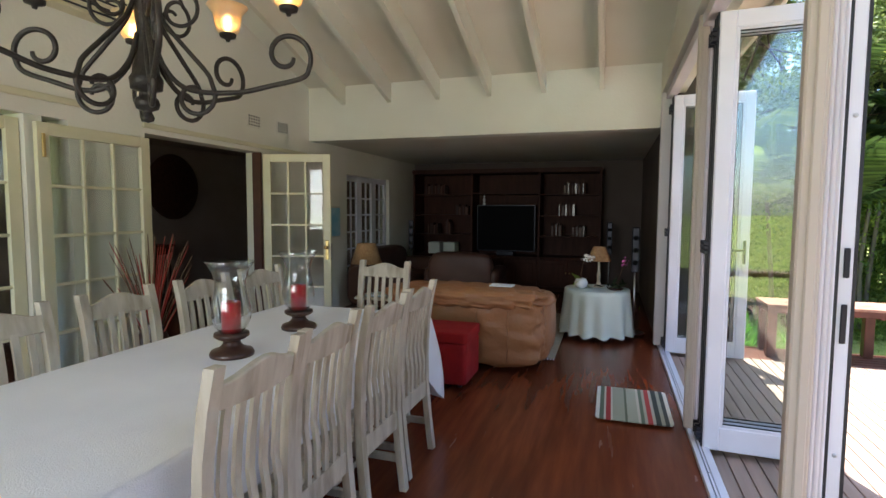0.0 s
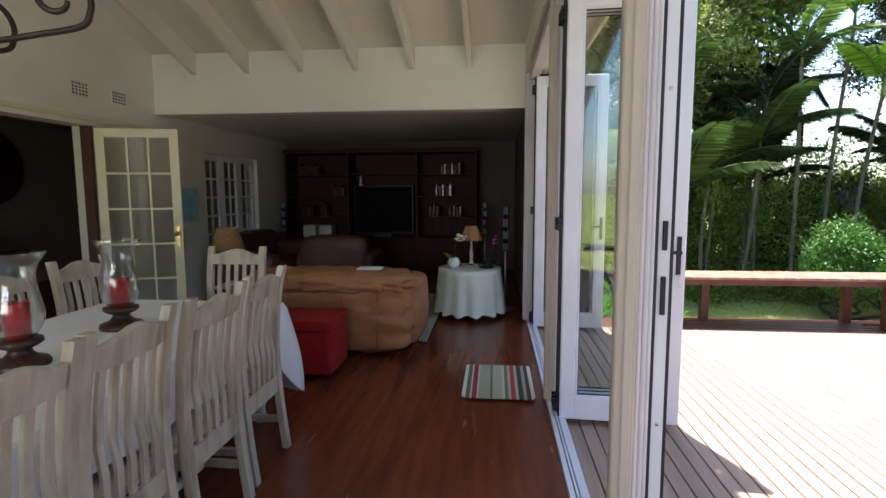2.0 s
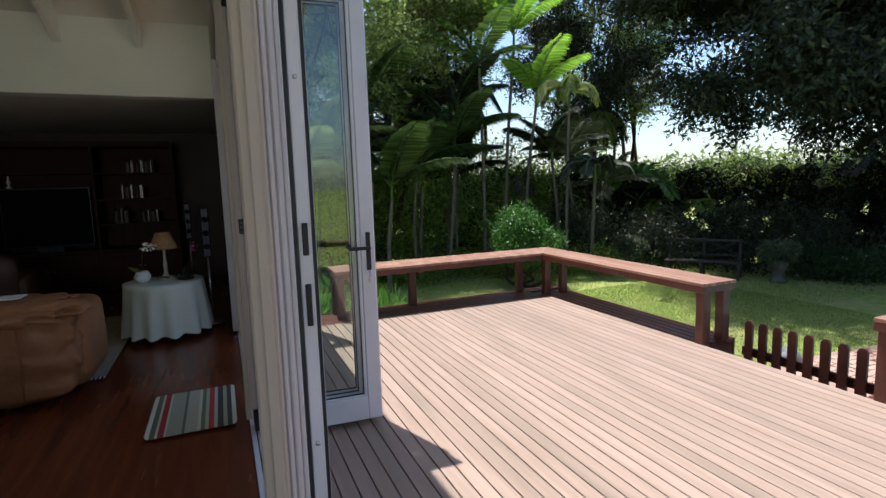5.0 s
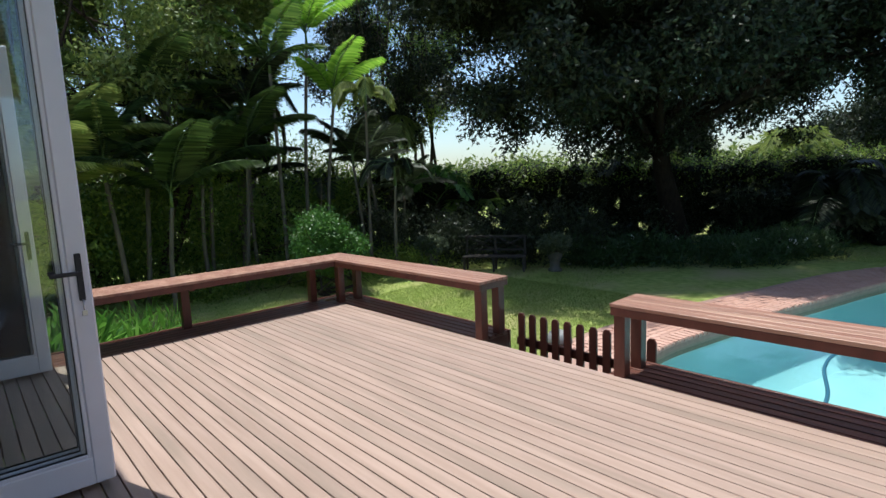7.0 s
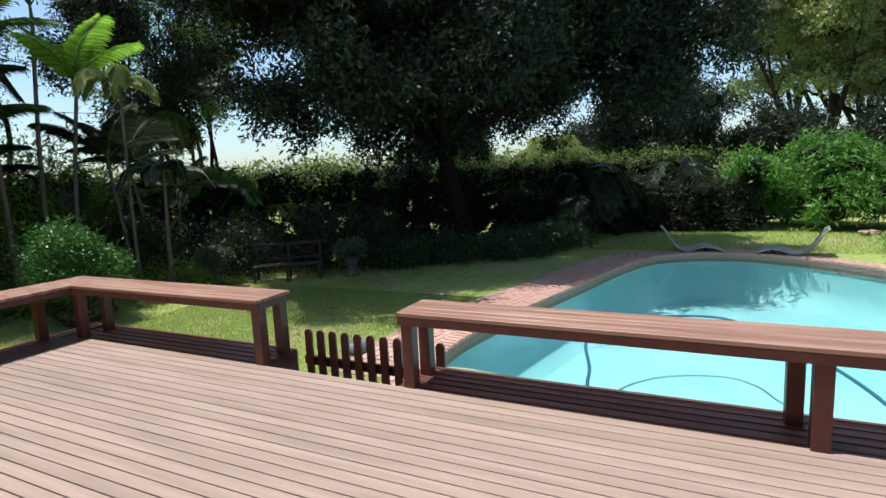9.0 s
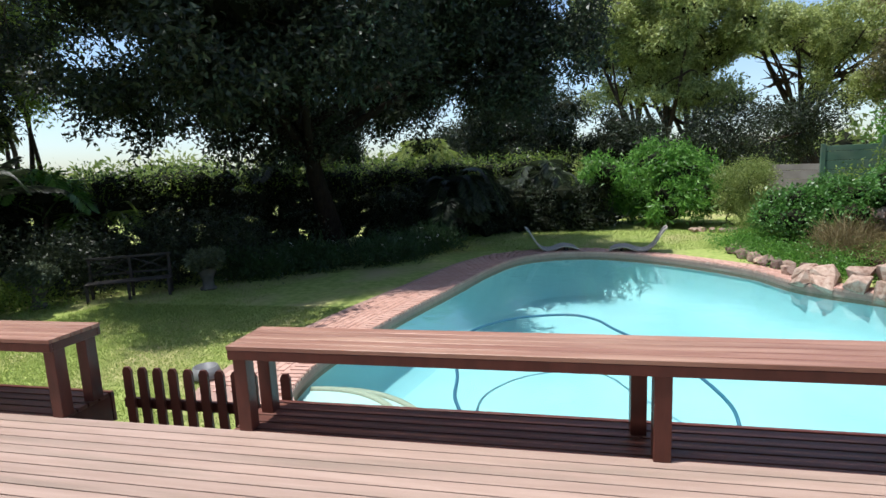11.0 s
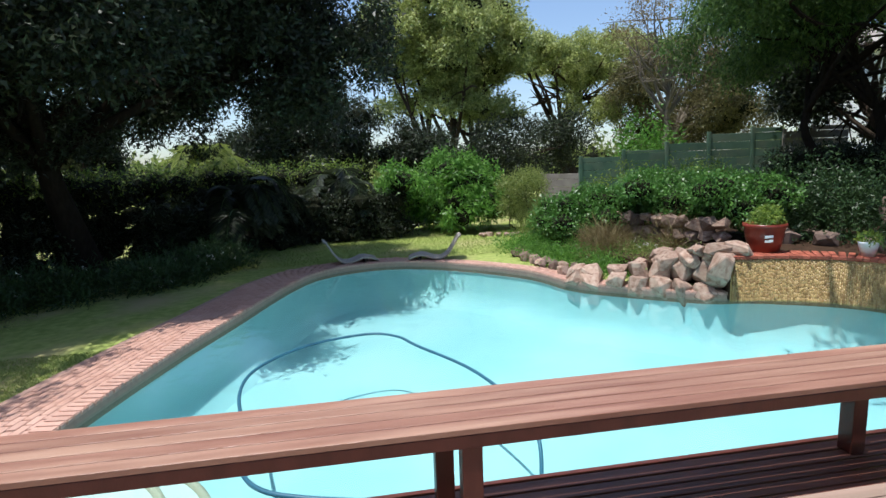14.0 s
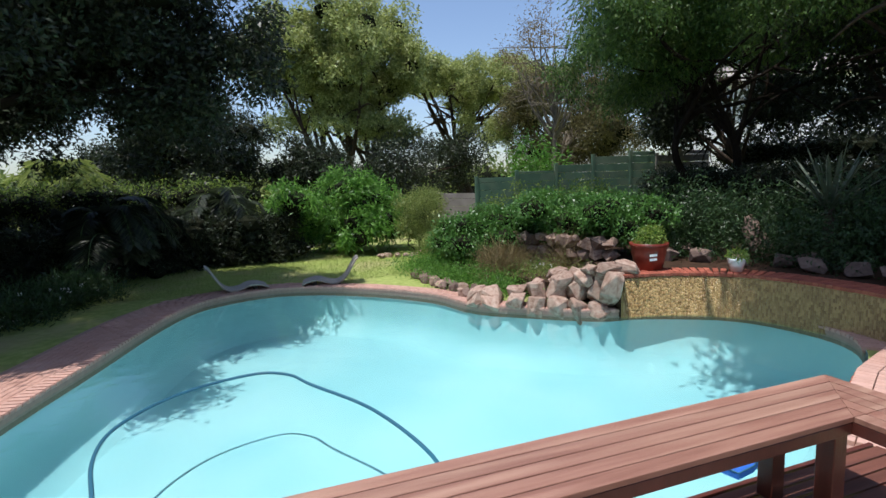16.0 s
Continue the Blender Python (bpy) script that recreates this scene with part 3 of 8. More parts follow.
for x0, z0, x1, z1 in ((WALL_X - 0.2, -0.2, -3.95, 6.8), (-0.85, -0.2, 0.3, 6.8), (-3.95, -0.2, -0.85, 0.9), (-3.95, 2.62, -0.85, 6.8)):
    box(bm, x0, FLOOR_Y0 - 0.2, z0, x1, FLOOR_Y0, z1)
structure("wall_near", bm, plaster)
win = tagged(new("window_1"), label="plain wide window added in the unseen end wall", kind="structure")
for x0, z0, x1, z1 in ((-3.95, 0.9, -0.85, 0.96), (-3.95, 2.56, -0.85, 2.62), (-3.95, 0.96, -3.89, 2.56), (-0.91, 0.96, -0.85, 2.56), (-2.43, 0.96, -2.37, 2.56)):
    part("window_frame", boxbm(x0, FLOOR_Y0 - 0.13, z0, x1, FLOOR_Y0 - 0.07, z1, bevel=0.004), white_alu, win)

# west wall with its glazed openings
W0, W1 = WALL_X - 0.22, WALL_X
bm = bmesh.new()
box(bm, W0, FLOOR_Y0, 2.16, W1, BEAM_Y, 6.8)
box(bm, W0, 6.66, -0.2, W1, BEAM_Y, 2.16)
box(bm, W0, BEAM_Y, -0.2, W1, 8.75, 2.10)
box(bm, W0, 4.34, -0.2, W1, 5.03, 2.16)
box(bm, W0, 4.035, -0.2, W1 - 0.02, 4.16, 2.16)
box(bm, W0, BEAM_Y, 2.10, W1, BACK_Y, 2.7)
box(bm, W0, 10.40, -0.2, W1, BACK_Y, 2.10)
box(bm, W0, 8.75, -0.2, W1, 10.40, 0.12)
box(bm, W0, 8.75, 2.04, W1, 10.40, 2.10)
box(bm, W0, FLOOR_Y0, -0.2, W1, 0.9, 2.16)
structure("wall_west", bm, plaster, "cream plastered wall with glazed double doors")
bm = bmesh.new()
box(bm, WALL_X, 5.0, 2.205, WALL_X + 0.022, 7.6, 2.25, bevel=0.006)
box(bm, WALL_X, 0.8, 2.27, WALL_X + 0.03, 4.45, 2.32, bevel=0.006)
structure("trim", bm, cream_paint, "painted moulding above the double doors")
# room behind the west wall
bm = bmesh.new()
box(bm, -8.2, 1.0, -0.2, -8.0, 12.0, 2.7)
# unseen end wall with an opening added to brighten this room
for x0, z0, x1, z1 in ((-8.0, -0.2, -7.6, 2.7), (-5.2, -0.2, W0, 2.7), (-7.6, -0.2, -5.2, 0.6), (-7.6, 2.2, -5.2, 2.7)):
    box(bm, x0, 1.0, z0, x1, 1.2, z1)
box(bm, -8.0, 11.9, -0.2, W0, 12.1, 2.7)
structure("wall_inner_room", bm, dark_room, "brown painted wall of the next room")
structure("ceiling_inner_room", boxbm(-8.0, 1.2, 2.6, W0, 11.9, 2.7), dark_room)
structure("floor_inner_room", boxbm(-8.0, 1.2, -0.2, W0, 11.9, -0.0), floor_wood)

# east side: header, gable, posts
bm = bmesh.new()
box(bm, -0.045, FLOOR_Y0, HEAD, 0.2, BEAM_Y, 3.12, bevel=0.004)
structure("wall_header", bm, ceiling_paint, "painted timber header above the folding doors")
bm = bmesh.new()
y0, y1 = FLOOR_Y0, BEAM_Y
vs = [(0.0, y0, 3.122), (0.0, y1, 3.122), (0.0, y0, roof_z(y0) - 0.003)]
a = [bm.verts.new(p) for p in vs]
b = [bm.verts.new((0.18, p[1], p[2])) for p in vs]
bm.faces.new(a)
bm.faces.new(b[::-1])
for k in range(3):
    bm.faces.new((a[k], a[(k + 1) % 3], b[(k + 1) % 3], b[k]))
bmesh.ops.recalc_face_normals(bm, faces=list(bm.faces))
structure("wall_gable", bm, ceiling_paint, "painted wall above the folding doors")
structure("wall_near_east", boxbm(0.0, FLOOR_Y0, -0.2, 0.2, -0.9, HEAD), plaster)
# eaves and soffit
bm = bmesh.new()
box(bm, 0.2, FLOOR_Y0, 2.98, 0.52, 12.3, 3.06)
box(bm, 0.52, FLOOR_Y0, 2.90, 0.55, 12.3, 3.12)
structure("eaves", bm, ceiling_paint, "painted soffit and fascia of the roof's edge")


def door_post(y, name="post"):
    """Painted post between two folding doors: a timber core, a mauve moulded frame and a white jamb with black seals, each stepped further out and back."""
    p = thing(name, "cream painted timber post with mauve-white door frames", "door post", "posts between the folding doors")
    top = HEAD - 0.002
    bm = boxbm(-0.018, y, 0, 0.048, y + 0.045, top, bevel=0.006)
    box(bm, 0.006, y - 0.010, 0, 0.034, y - 0.0005, top, bevel=0.004)
    part("core", bm, mauve_post, p)
    bm = bmesh.new()
    box(bm, 0.0485, y + 0.020, 0, 0.066, y + 0.20, top, bevel=0.006)
    box(bm, 0.0665, y + 0.034, 0, 0.088, y + 0.20, top, bevel=0.008)
    box(bm, 0.0885, y + 0.052, 0, 0.101, y + 0.20, top, bevel=0.004)
    part("moulding", bm, mauve_alu, p)
    part("bead", boxbm(0.1015, y + 0.060, 0, 0.1055, y + 0.20, top, bevel=0.001), white_alu, p)
    part("jamb", boxbm(0.1185, y + 0.080, 0, 0.158, y + 0.20, top, bevel=0.003), white_alu, p)
    bm = boxbm(0.1060, y + 0.070, 0.002, 0.1180, y + 0.19, top - 0.01)
    box(bm, 0.1585, y + 0.082, 0.002, 0.168, y + 0.19, top - 0.01)
    part("seal", bm, black_rubber, p)
    part("edge_strip", boxbm(0.1685, y + 0.094, 0.001, 0.1715, y + 0.19, top - 0.01), white_alu, p)
    return p


mauve_post = shader("beige_post_paint", (0.50, 0.43, 0.37), 0.5, second=(0.45, 0.38, 0.33), scale=2)
p1 = door_post(3.135)
for z, h in ((1.30, 0.09), (1.10, 0.12)):
    part("strike_plate", boxbm(0.131, 3.208, z, 0.147, 3.2145, z + h, bevel=0.002), black_metal, p1, "black metal lock keep")
for z in (0.35, 0.75, 1.78, 2.2):
    bm = lathe([(0.007, 0), (0.007, 0.003), (0.003, 0.004)], 10)
    bmesh.ops.transform(bm, verts=bm.verts, matrix=pose(0.139, 3.2148, z, 90, 0, 0))
    part("screw", bm, steel, p1)
p2 = door_post(5.24)


def glazed_leaf(name, width, height, label, mat=white_alu, handle=True):
    """Wide-framed glazed door leaf; it lies along +x from its hinge, 0.045 thick along y."""
    d = thing(name, label, "folding door", "folding door leaves")
    sw, tr, br, th = 0.095, 0.10, 0.15, 0.045
    part("stile", boxbm(0, 0, 0, sw, th, height, bevel=0.008), mat, d)
    part("stile", boxbm(width - sw, 0, 0, width, th, height, bevel=0.008), mat, d)
    part("rail", boxbm(sw - 0.004, 0.002, 0, width - sw + 0.004, th - 0.002, br, bevel=0.006), mat, d)
    part("rail", boxbm(sw - 0.004, 0.002, height - tr, width - sw + 0.004, th - 0.002, height, bevel=0.006), mat, d)
    bm = bmesh.new()
    b = 0.018
    for y0, y1 in ((0.006, 0.014), (th - 0.014, th - 0.006)):
        box(bm, sw, y0, br, sw + b, y1, height - tr, bevel=0.003)
        box(bm, width - sw - b, y0, br, width - sw, y1, height - tr, bevel=0.003)
        box(bm, sw + b, y0, br, width - sw - b, y1, br + b, bevel=0.003)
        box(bm, sw + b, y0, height - tr - b, width - sw - b, y1, height - tr, bevel=0.003)
    part("glazing_bead", bm, mat, d)
    bm = bmesh.new()
    for y in (0.0155, th - 0.0175):
        g = 0.004
        box(bm, sw + b, y, br + b, sw + b + g, y + 0.002, height - tr - b)
        box(bm, width - sw - b - g, y, br + b, width - sw - b, y + 0.002, height - tr - b)
        box(bm, sw + b, y, br + b, width - sw - b, y + 0.002, br + b + g)
        box(bm, sw + b, y, height - tr - b - g, width - sw - b, y + 0.002, height - tr - b)
    part("gasket", bm, black_rubber, d)
    pane = part("pane", boxbm(sw + 0.002, th / 2 - 0.003, br + 0.002, width - sw - 0.002, th / 2 + 0.003, height - tr - 0.002), glass, d)
    pane.visible_shadow = False
    bm = boxbm(-0.008, 0.008, 0, -0.0005, th - 0.008, height)
    part("edge_seal", bm, black_rubber, d)
    if handle:
        hx = width - 0.045
        for sgn, y0 in ((-1, -0.012), (1, th)):
            bm = bmesh.new()
            box(bm, hx - 0.014, y0, 0.98, hx + 0.014, y0 + 0.012, 1.22, bevel=0.003)
            a, e = (y0 - 0.035, y0) if sgn < 0 else (y0 + 0.012, y0 + 0.047)
            box(bm, hx - 0.008, a, 1.115, hx + 0.008, e, 1.131)
            f = a if sgn < 0 else e - 0.012
            box(bm, hx - 0.125, f, 1.112, hx + 0.010, f + 0.012, 1.134, bevel=0.004)
            part("handle", bm, black_metal, d, "black lever handle")
        bm = tube([(hx, -0.014, 0.985), (hx, -0.03, 0.97), (hx, -0.03, 0.93)], 0.004, 6)
        box(bm, hx - 0.012, -0.034, 0.905, hx + 0.012, -0.028, 0.935, bevel=0.002)
        part("key", bm, steel, d)
    return d


def hinge(parent, x, y, z):
    bm = bmesh.new()
    for k in range(3):
        box(bm, x - 0.016, y - 0.012, z + k * 0.028, x + 0.016, y + 0.012, z + k * 0.028 + 0.025, bevel=0.003)
    box(bm, x + 0.010, y - 0.016, z - 0.01, x + 0.022, y + 0.016, z + 0.095, bevel=0.002)
    return part("hinge", bm, black_metal, parent, "black folding door hinge")


for yy, lean in ((4.975, -3.0), (7.40, -3.0)):
    a = glazed_leaf("folding_door", 0.75, 2.72, "white framed glazed folding door leaf, folded open over the deck, with a black lever handle")
    a.matrix_world = pose(0.060, yy, -0.02, 0, 0, lean)
    for z in (0.05, 1.25, 2.55):
        hinge(a, -0.022, 0.02, z)
    for k in (1, 2):
        b = glazed_leaf("folding_door", 0.73, 2.72, "white framed glazed folding door leaf, stacked open behind another over the deck", handle=False)
        b.matrix_world = pose(0.060, yy + 0.062 * k, -0.02, 0, 0, lean)
        for z in (0.05, 1.25, 2.55):
            hinge(b, -0.022, 0.02, z)

# floor track, and frame on the far side
track = thing("door_track", "white aluminium folding door track set in the floor", "door track")
part("rail", boxbm(0.0, -0.9, -0.03, 0.028, BEAM_Y, 0.006, bevel=0.002), white_alu, track)
part("rail", boxbm(0.036, -0.9, -0.03, 0.048, BEAM_Y, 0.002), white_alu, track)
part("rail", boxbm(0.056, -0.9, -0.03, 0.10, BEAM_Y, -0.006, bevel=0.002), white_alu, track)
part("groove", boxbm(0.0282, -0.9, -0.04, 0.0558, BEAM_Y, -0.012), black_rubber, track)
for k, y in enumerate((0.4, 1.3, 2.1, 3.2, 3.95, 4.6, 5.6, 6.4, 7.2)):
    part("screw", lathe([(0.006, 0), (0.006, 0.0025), (0.002, 0.003)], 8, at=(0.042, y, 0.002)), steel, track)
structure("trim_frame_far", boxbm(-0.045, 7.60, 0, 0.09, BEAM_Y - 0.003, HEAD - 0.002, bevel=0.006), mauve_alu, "mauve-white end frame of the folding doors")
bm = bmesh.new()
box(bm, 0.0, 3.337, 2.70, 0.09, 5.238, HEAD - 0.003, bevel=0.004)
box(bm, 0.0, 5.442, 2.70, 0.09, 7.598, HEAD - 0.003, bevel=0.004)
structure("trim_head_frame", bm, mauve_alu, "mauve-white head frame of the folding doors")
structure("foundation", boxbm(0.0, FLOOR_Y0, -1.6, 0.11, 12.3, -0.041), mortar)
bm = bmesh.new()
box(bm, 0.0, 11.96, -0.2, 0.32, 12.3, 3.2)
structure("wall_far_end", bm, plaster)


def french_leaf(name, width, height, cols, rows, label, mat=cream_paint):
    """Small-paned glazed door leaf, along +x from its hinge."""
    d = thing(name, label, "glazed door", "small-paned glazed doors")
    st, tr, br, th, bar = 0.09, 0.09, 0.20, 0.04, 0.024
    part("stile", boxbm(0, 0, 0, st, th, height, bevel=0.003), mat, d)
    part("stile", boxbm(width - st, 0, 0, width, th, height, bevel=0.003), mat, d)
    part("rail", boxbm(st, 0.002, 0, width - st, th - 0.002, br, bevel=0.003), mat, d)
    part("rail", boxbm(st, 0.002, height - tr, width - st, th - 0.002, height, bevel=0.003), mat, d)
    bm = bmesh.new()
    gw, gh = width - 2 * st, height - tr - br
    for k in range(1, cols):
        x = st + gw * k / cols
        box(bm, x - bar / 2, 0.006, br, x + bar / 2, th - 0.006, height - tr, bevel=0.003)
    for k in range(1, rows):
        z = br + gh * k / rows
        box(bm, st, 0.008, z - bar / 2, width - st, th - 0.008, z + bar / 2, bevel=0.003)
    part("glazing_bar", bm, mat, d)
    for i in range(cols):
        for j in range(rows):
            x0, z0 = st + gw * i / cols + bar / 2, br + gh * j / rows + bar / 2
            pane = part("pane", boxbm(x0, th / 2 - 0.0015, z0, x0 + gw / cols - bar, th / 2 + 0.0015, z0 + gh / rows - bar), glass, d)
            pane.visible_shadow = False
    return d


e = french_leaf("glazed_door", 0.96, 2.11, 3, 5, "cream painted small-paned glazed door, folded open against the wall")
e.matrix_world = pose(WALL_X + 0.052, 4.07, 0.0, 0, 0, 90)
part("bolt", boxbm(0.03, -0.012, 1.86, 0.055, 0.0, 2.03, bevel=0.003), brass, e, "brass bolt plate")
e = french_leaf("glazed_door", 0.80, 2.14, 3, 5, "cream painted small-paned glazed door, standing open into the room, brass handle")
e.matrix_world = pose(WALL_X + 0.012, 6.66, 0.0, 0, 0, 16)
bm = bmesh.new()
box(bm, 0.735, -0.008, 0.90, 0.775, 0.0, 1.13, bevel=0.004)
part("handle_plate", bm, brass, e)
part("door_knob", lathe([(0.008, 0), (0.008, 0.03), (0.022, 0.045), (0.024, 0.06), (0.012, 0.072), (0.001, 0.073)], 14), brass, e).matrix_local = pose(0.755, -0.008, 1.05, 90, 0, 0)
part("lock", boxbm(0.8, 0.012, 0.9, 0.803, 0.028, 1.1), black_metal, e)
part("frame", boxbm(WALL_X - 0.1, 6.615, 0, WALL_X + 0.004, 6.659, 2.158), picket_wood, None)
tagged(bpy.data.objects["frame"], label="brown timber side of the door opening", kind="structure")
bpy.data.objects["frame"].name = "door_frame_1"
for y in (3.10, 2.15, 1.20):
    e = french_leaf("glazed_door", 0.93, 2.13, 3 if y > 3 else 3, 5, "cream painted small-paned glazed door, closed")
    e.matrix_world = pose(WALL_X - 0.06, y, 0.0, 0, 0, 90)
for k in range(3):
    e = french_leaf("glazed_window_leaf", 0.545, 1.92, 2, 6, "white painted small-paned window leaf, closed, dark room behind", white_alu)
    e.matrix_world = pose(WALL_X - 0.06, 8.755 + 0.548 * k, 0.12, 0, 0, 90)

# air vents high on the west wall
for k, y in enumerate((6.53, 7.08)):
    v = thing("air_vent", "cream louvred plaster air vent in the wall", "air vent", "air vents of the west wall")
    part("plate", boxbm(WALL_X, y - 0.12, 2.43, WALL_X + 0.008, y + 0.12, 2.58, bevel=0.002), plaster, v)
    # black blocks on the plate stand in for the shade inside the openings
    for i in range(5):
        for j in range(4):
            part("hole", boxbm(WALL_X + 0.0085, y - 0.10 + i * 0.043, 2.445 + j * 0.033, WALL_X + 0.012, y - 0.08 + i * 0.043, 2.463 + j * 0.033), black_rubber, v)


# ---- deck ----
DZ = -0.06
DX0, DX1 = 3.85, 4.32      # inner and outer edge of the slatted border of the deck
SX0, SX1 = 3.86, 4.28      # inner and outer edge of the seat along the pool
DY0 = 7.60                 # where the border starts at the far end
SY0, SY1 = 7.67, 8.19      # of the seat at the far end
END_N, END_S = 5.11, 3.77  # seat ends beside the steps
NOTCH = (3.79, 3.81, 5.16)  # x from, y from, y to
CORNER_Y = -1.52
DECK_Y0 = -2.1
deck = tagged(new("deck"), label="weathered pinkish-brown hardwood deck", kind="structure")
pitch, x, k = 0.0905, 0.112, 0
while x < DX0 - 0.02:
    bm = boxbm(x, DECK_Y0, DZ - 0.03, x + pitch - 0.008, DY0 - 0.02, DZ, bevel=0.002)
    part("board", bm, deck_wood, deck)
    x += pitch
    k += 1
deck_end = x
# border slats carry the shade of the benches in their dark colour
for i in range(5):
    xa = DX0 + 0.005 + i * 0.094
    for ya, yb in ((DECK_Y0, NOTCH[1]), (NOTCH[2], DY0 + 0.3)):
        part("slat", boxbm(xa, ya, DZ - 0.03, xa + 0.080, yb, DZ - 0.001, bevel=0.002), shaded_deck, deck)
for i in range(5):
    ya = DY0 - 0.012 + i * 0.1
    part("slat", boxbm(0.112, ya, DZ - 0.03, DX0 if i < 4 else 4.32, ya + 0.086, DZ - 0.001, bevel=0.002), shaded_deck, deck)
bm = bmesh.new()
for y in np.arange(DECK_Y0 + 0.3, 8.0, 0.9):
    if not NOTCH[1] - 0.1 < y < NOTCH[2] + 0.05:
        box(bm, 0.12, y, DZ - 0.2, 4.3, y + 0.05, DZ - 0.031)
    else:
        box(bm, 0.12, y, DZ - 0.2, 3.76, y + 0.05, DZ - 0.031)
part("joist", bm, shaded_deck, deck)
bm = bmesh.new()
box(bm, 4.33, DECK_Y0, DZ - 0.24, 4.36, NOTCH[1], DZ + 0.0, bevel=0.003)
box(bm, 4.33, NOTCH[2], DZ - 0.24, 4.36, 8.12, DZ + 0.0, bevel=0.003)
box(bm, 0.12, 8.125, DZ - 0.24, 4.36, 8.155, DZ, bevel=0.003)
box(bm, 3.765, NOTCH[1], DZ - 1.1, 3.79, NOTCH[2], DZ - 0.031)
box(bm, 3.79, NOTCH[1] - 0.03, DZ - 1.1, 4.32, NOTCH[1], DZ - 0.031)
box(bm, 3.79, NOTCH[2], DZ - 1.1, 4.32, NOTCH[2] + 0.03, DZ - 0.031)
part("fascia_board", bm, bench_red, deck)
bm = bmesh.new()
for xx in (0.6, 2.3, 4.2):
    for yy in (-1.9, 1.4, 3.5, 5.5, 7.95):
        box(bm, xx, yy, -1.9, xx + 0.1, yy + 0.1, DZ - 0.2)
part("pile", bm, shaded_deck, deck)
for k in range(3):
    st = part("stair_tread", boxbm(3.80, NOTCH[1] + 0.01, DZ - 0.2 - 0.2 * k, 3.80 + 0.14 + 0.12 * k, NOTCH[2] - 0.01, DZ - 0.165 - 0.2 * k, bevel=0.004), bench_red, deck)


ZT = 0.515


def seat(x0, y0, x1, y1, along, owner, slats=5, mitre0=0, mitre1=0):
    """Slats between two corners, with cut ends where two seats meet."""
    w = ((x1 - x0) if along == "y" else (y1 - y0)) / slats
    for i in range(slats):
        bm = bmesh.new()
        g = 0.003
        if along == "y":
            a, c = x0 + w * i + g, x0 + w * (i + 1) - g
            pts = [(a, y0 + mitre0 * (a - x0)), (c, y0 + mitre0 * (c - x0)), (c, y1 + mitre1 * (c - x0)), (a, y1 + mitre1 * (a - x0))]
        else:
            a, c = y0 + w * i + g, y0 + w * (i + 1) - g
            pts = [(x0 + mitre0 * (a - y0), a), (x1 + mitre1 * (a - y0), a), (x1 + mitre1 * (c - y0), c), (x0 + mitre0 * (c - y0), c)]
        lo = [bm.verts.new((px, py, ZT - 0.028)) for px, py in pts]
        hi = [bm.verts.new((px, py, ZT)) for px, py in pts]
        bm.faces.new(lo[::-1])
        bm.faces.new(hi)
        for k in range(4):
            bm.faces.new((lo[k], lo[(k + 1) % 4], hi[(k + 1) % 4], hi[k]))
        bmesh.ops.bevel(bm, geom=list(bm.edges), offset=0.0025, segments=1, affect="EDGES")
        bmesh.ops.recalc_face_normals(bm, faces=list(bm.faces))
        part("slat", bm, bench_top, owner)


def leg(x, y, owner, lx=0.09, ly=0.09, dark=False):
    part("leg", boxbm(x - lx / 2, y - ly / 2, DZ - 0.001, x + lx / 2, y + ly / 2, ZT - 0.029, bevel=0.004), bench_red, owner)


APR = 0.062
b = thing("bench", "long slatted red-brown hardwood bench round the corner of the deck", "bench", "fixed benches round the deck")
seat(SX0, END_N, SX1, SY0, "y", b, 5, 0, 1.0 * (SY1 - SY0) / (SX1 - SX0))
seat(1.08, SY0, SX0, SY1, "x", b, 5, 0, 1.0 * (SX1 - SX0) / (SY1 - SY0))
t = 0.03
part("apron", boxbm(SX0 + 0.004, END_N + 0.004, ZT - 0.028 - APR, SX0 + t, SY0, ZT - 0.0285, bevel=0.003), bench_red, b)
part("apron", boxbm(SX1 - t, END_N + 0.004, ZT - 0.028 - APR, SX1 - 0.004, SY1 - 0.004, ZT - 0.0285, bevel=0.003), bench_red, b)
part("apron", boxbm(1.084, SY0 + 0.004, ZT - 0.028 - APR, SX0 + t, SY0 + t, ZT - 0.0285, bevel=0.003), bench_red, b)
part("apron", boxbm(1.084, SY1 - t, ZT - 0.028 - APR, SX1 - t - 0.001, SY1 - 0.004, ZT - 0.0285, bevel=0.003), bench_red, b)
part("apron", boxbm(SX0 + t + 0.001, END_N + 0.004, ZT - 0.028 - APR, SX1 - t - 0.001, END_N + t, ZT - 0.0285, bevel=0.003), bench_red, b)
part("apron", boxbm(1.084, SY0 + t + 0.001, ZT - 0.028 - APR, 1.084 + t, SY1 - t - 0.001, ZT - 0.0285, bevel=0.003), bench_red, b)
for px, py in ((SX0 + 0.08, END_N + 0.06), (SX1 - 0.08, END_N + 0.07), (SX0 + 0.08, SY0 + 0.03), (SX1 - 0.08, SY0 + 0.02),
               (3.72, SY1 - 0.14), (2.12, SY1 - 0.16), (1.14, SY1 - 0.14), (1.14, SY0 + 0.09)):
    leg(px, py, b)
for px in (3.72, 2.12):
    bm = bmesh.new()
    part("brace", boxbm(px - 0.03, SY0 + 0.04, ZT - 0.11, px + 0.03, SY1 - 0.05, ZT - 0.03), bench_red, b)

b = thing("bench", "long slatted red-brown hardwood bench beside the pool, worn pinkish top", "bench", "fixed benches round the deck")
CY = CORNER_Y
seat(SX0, CY + (SX1 - SX0), SX1, END_S, "y", b, 5, -1.0, 0)
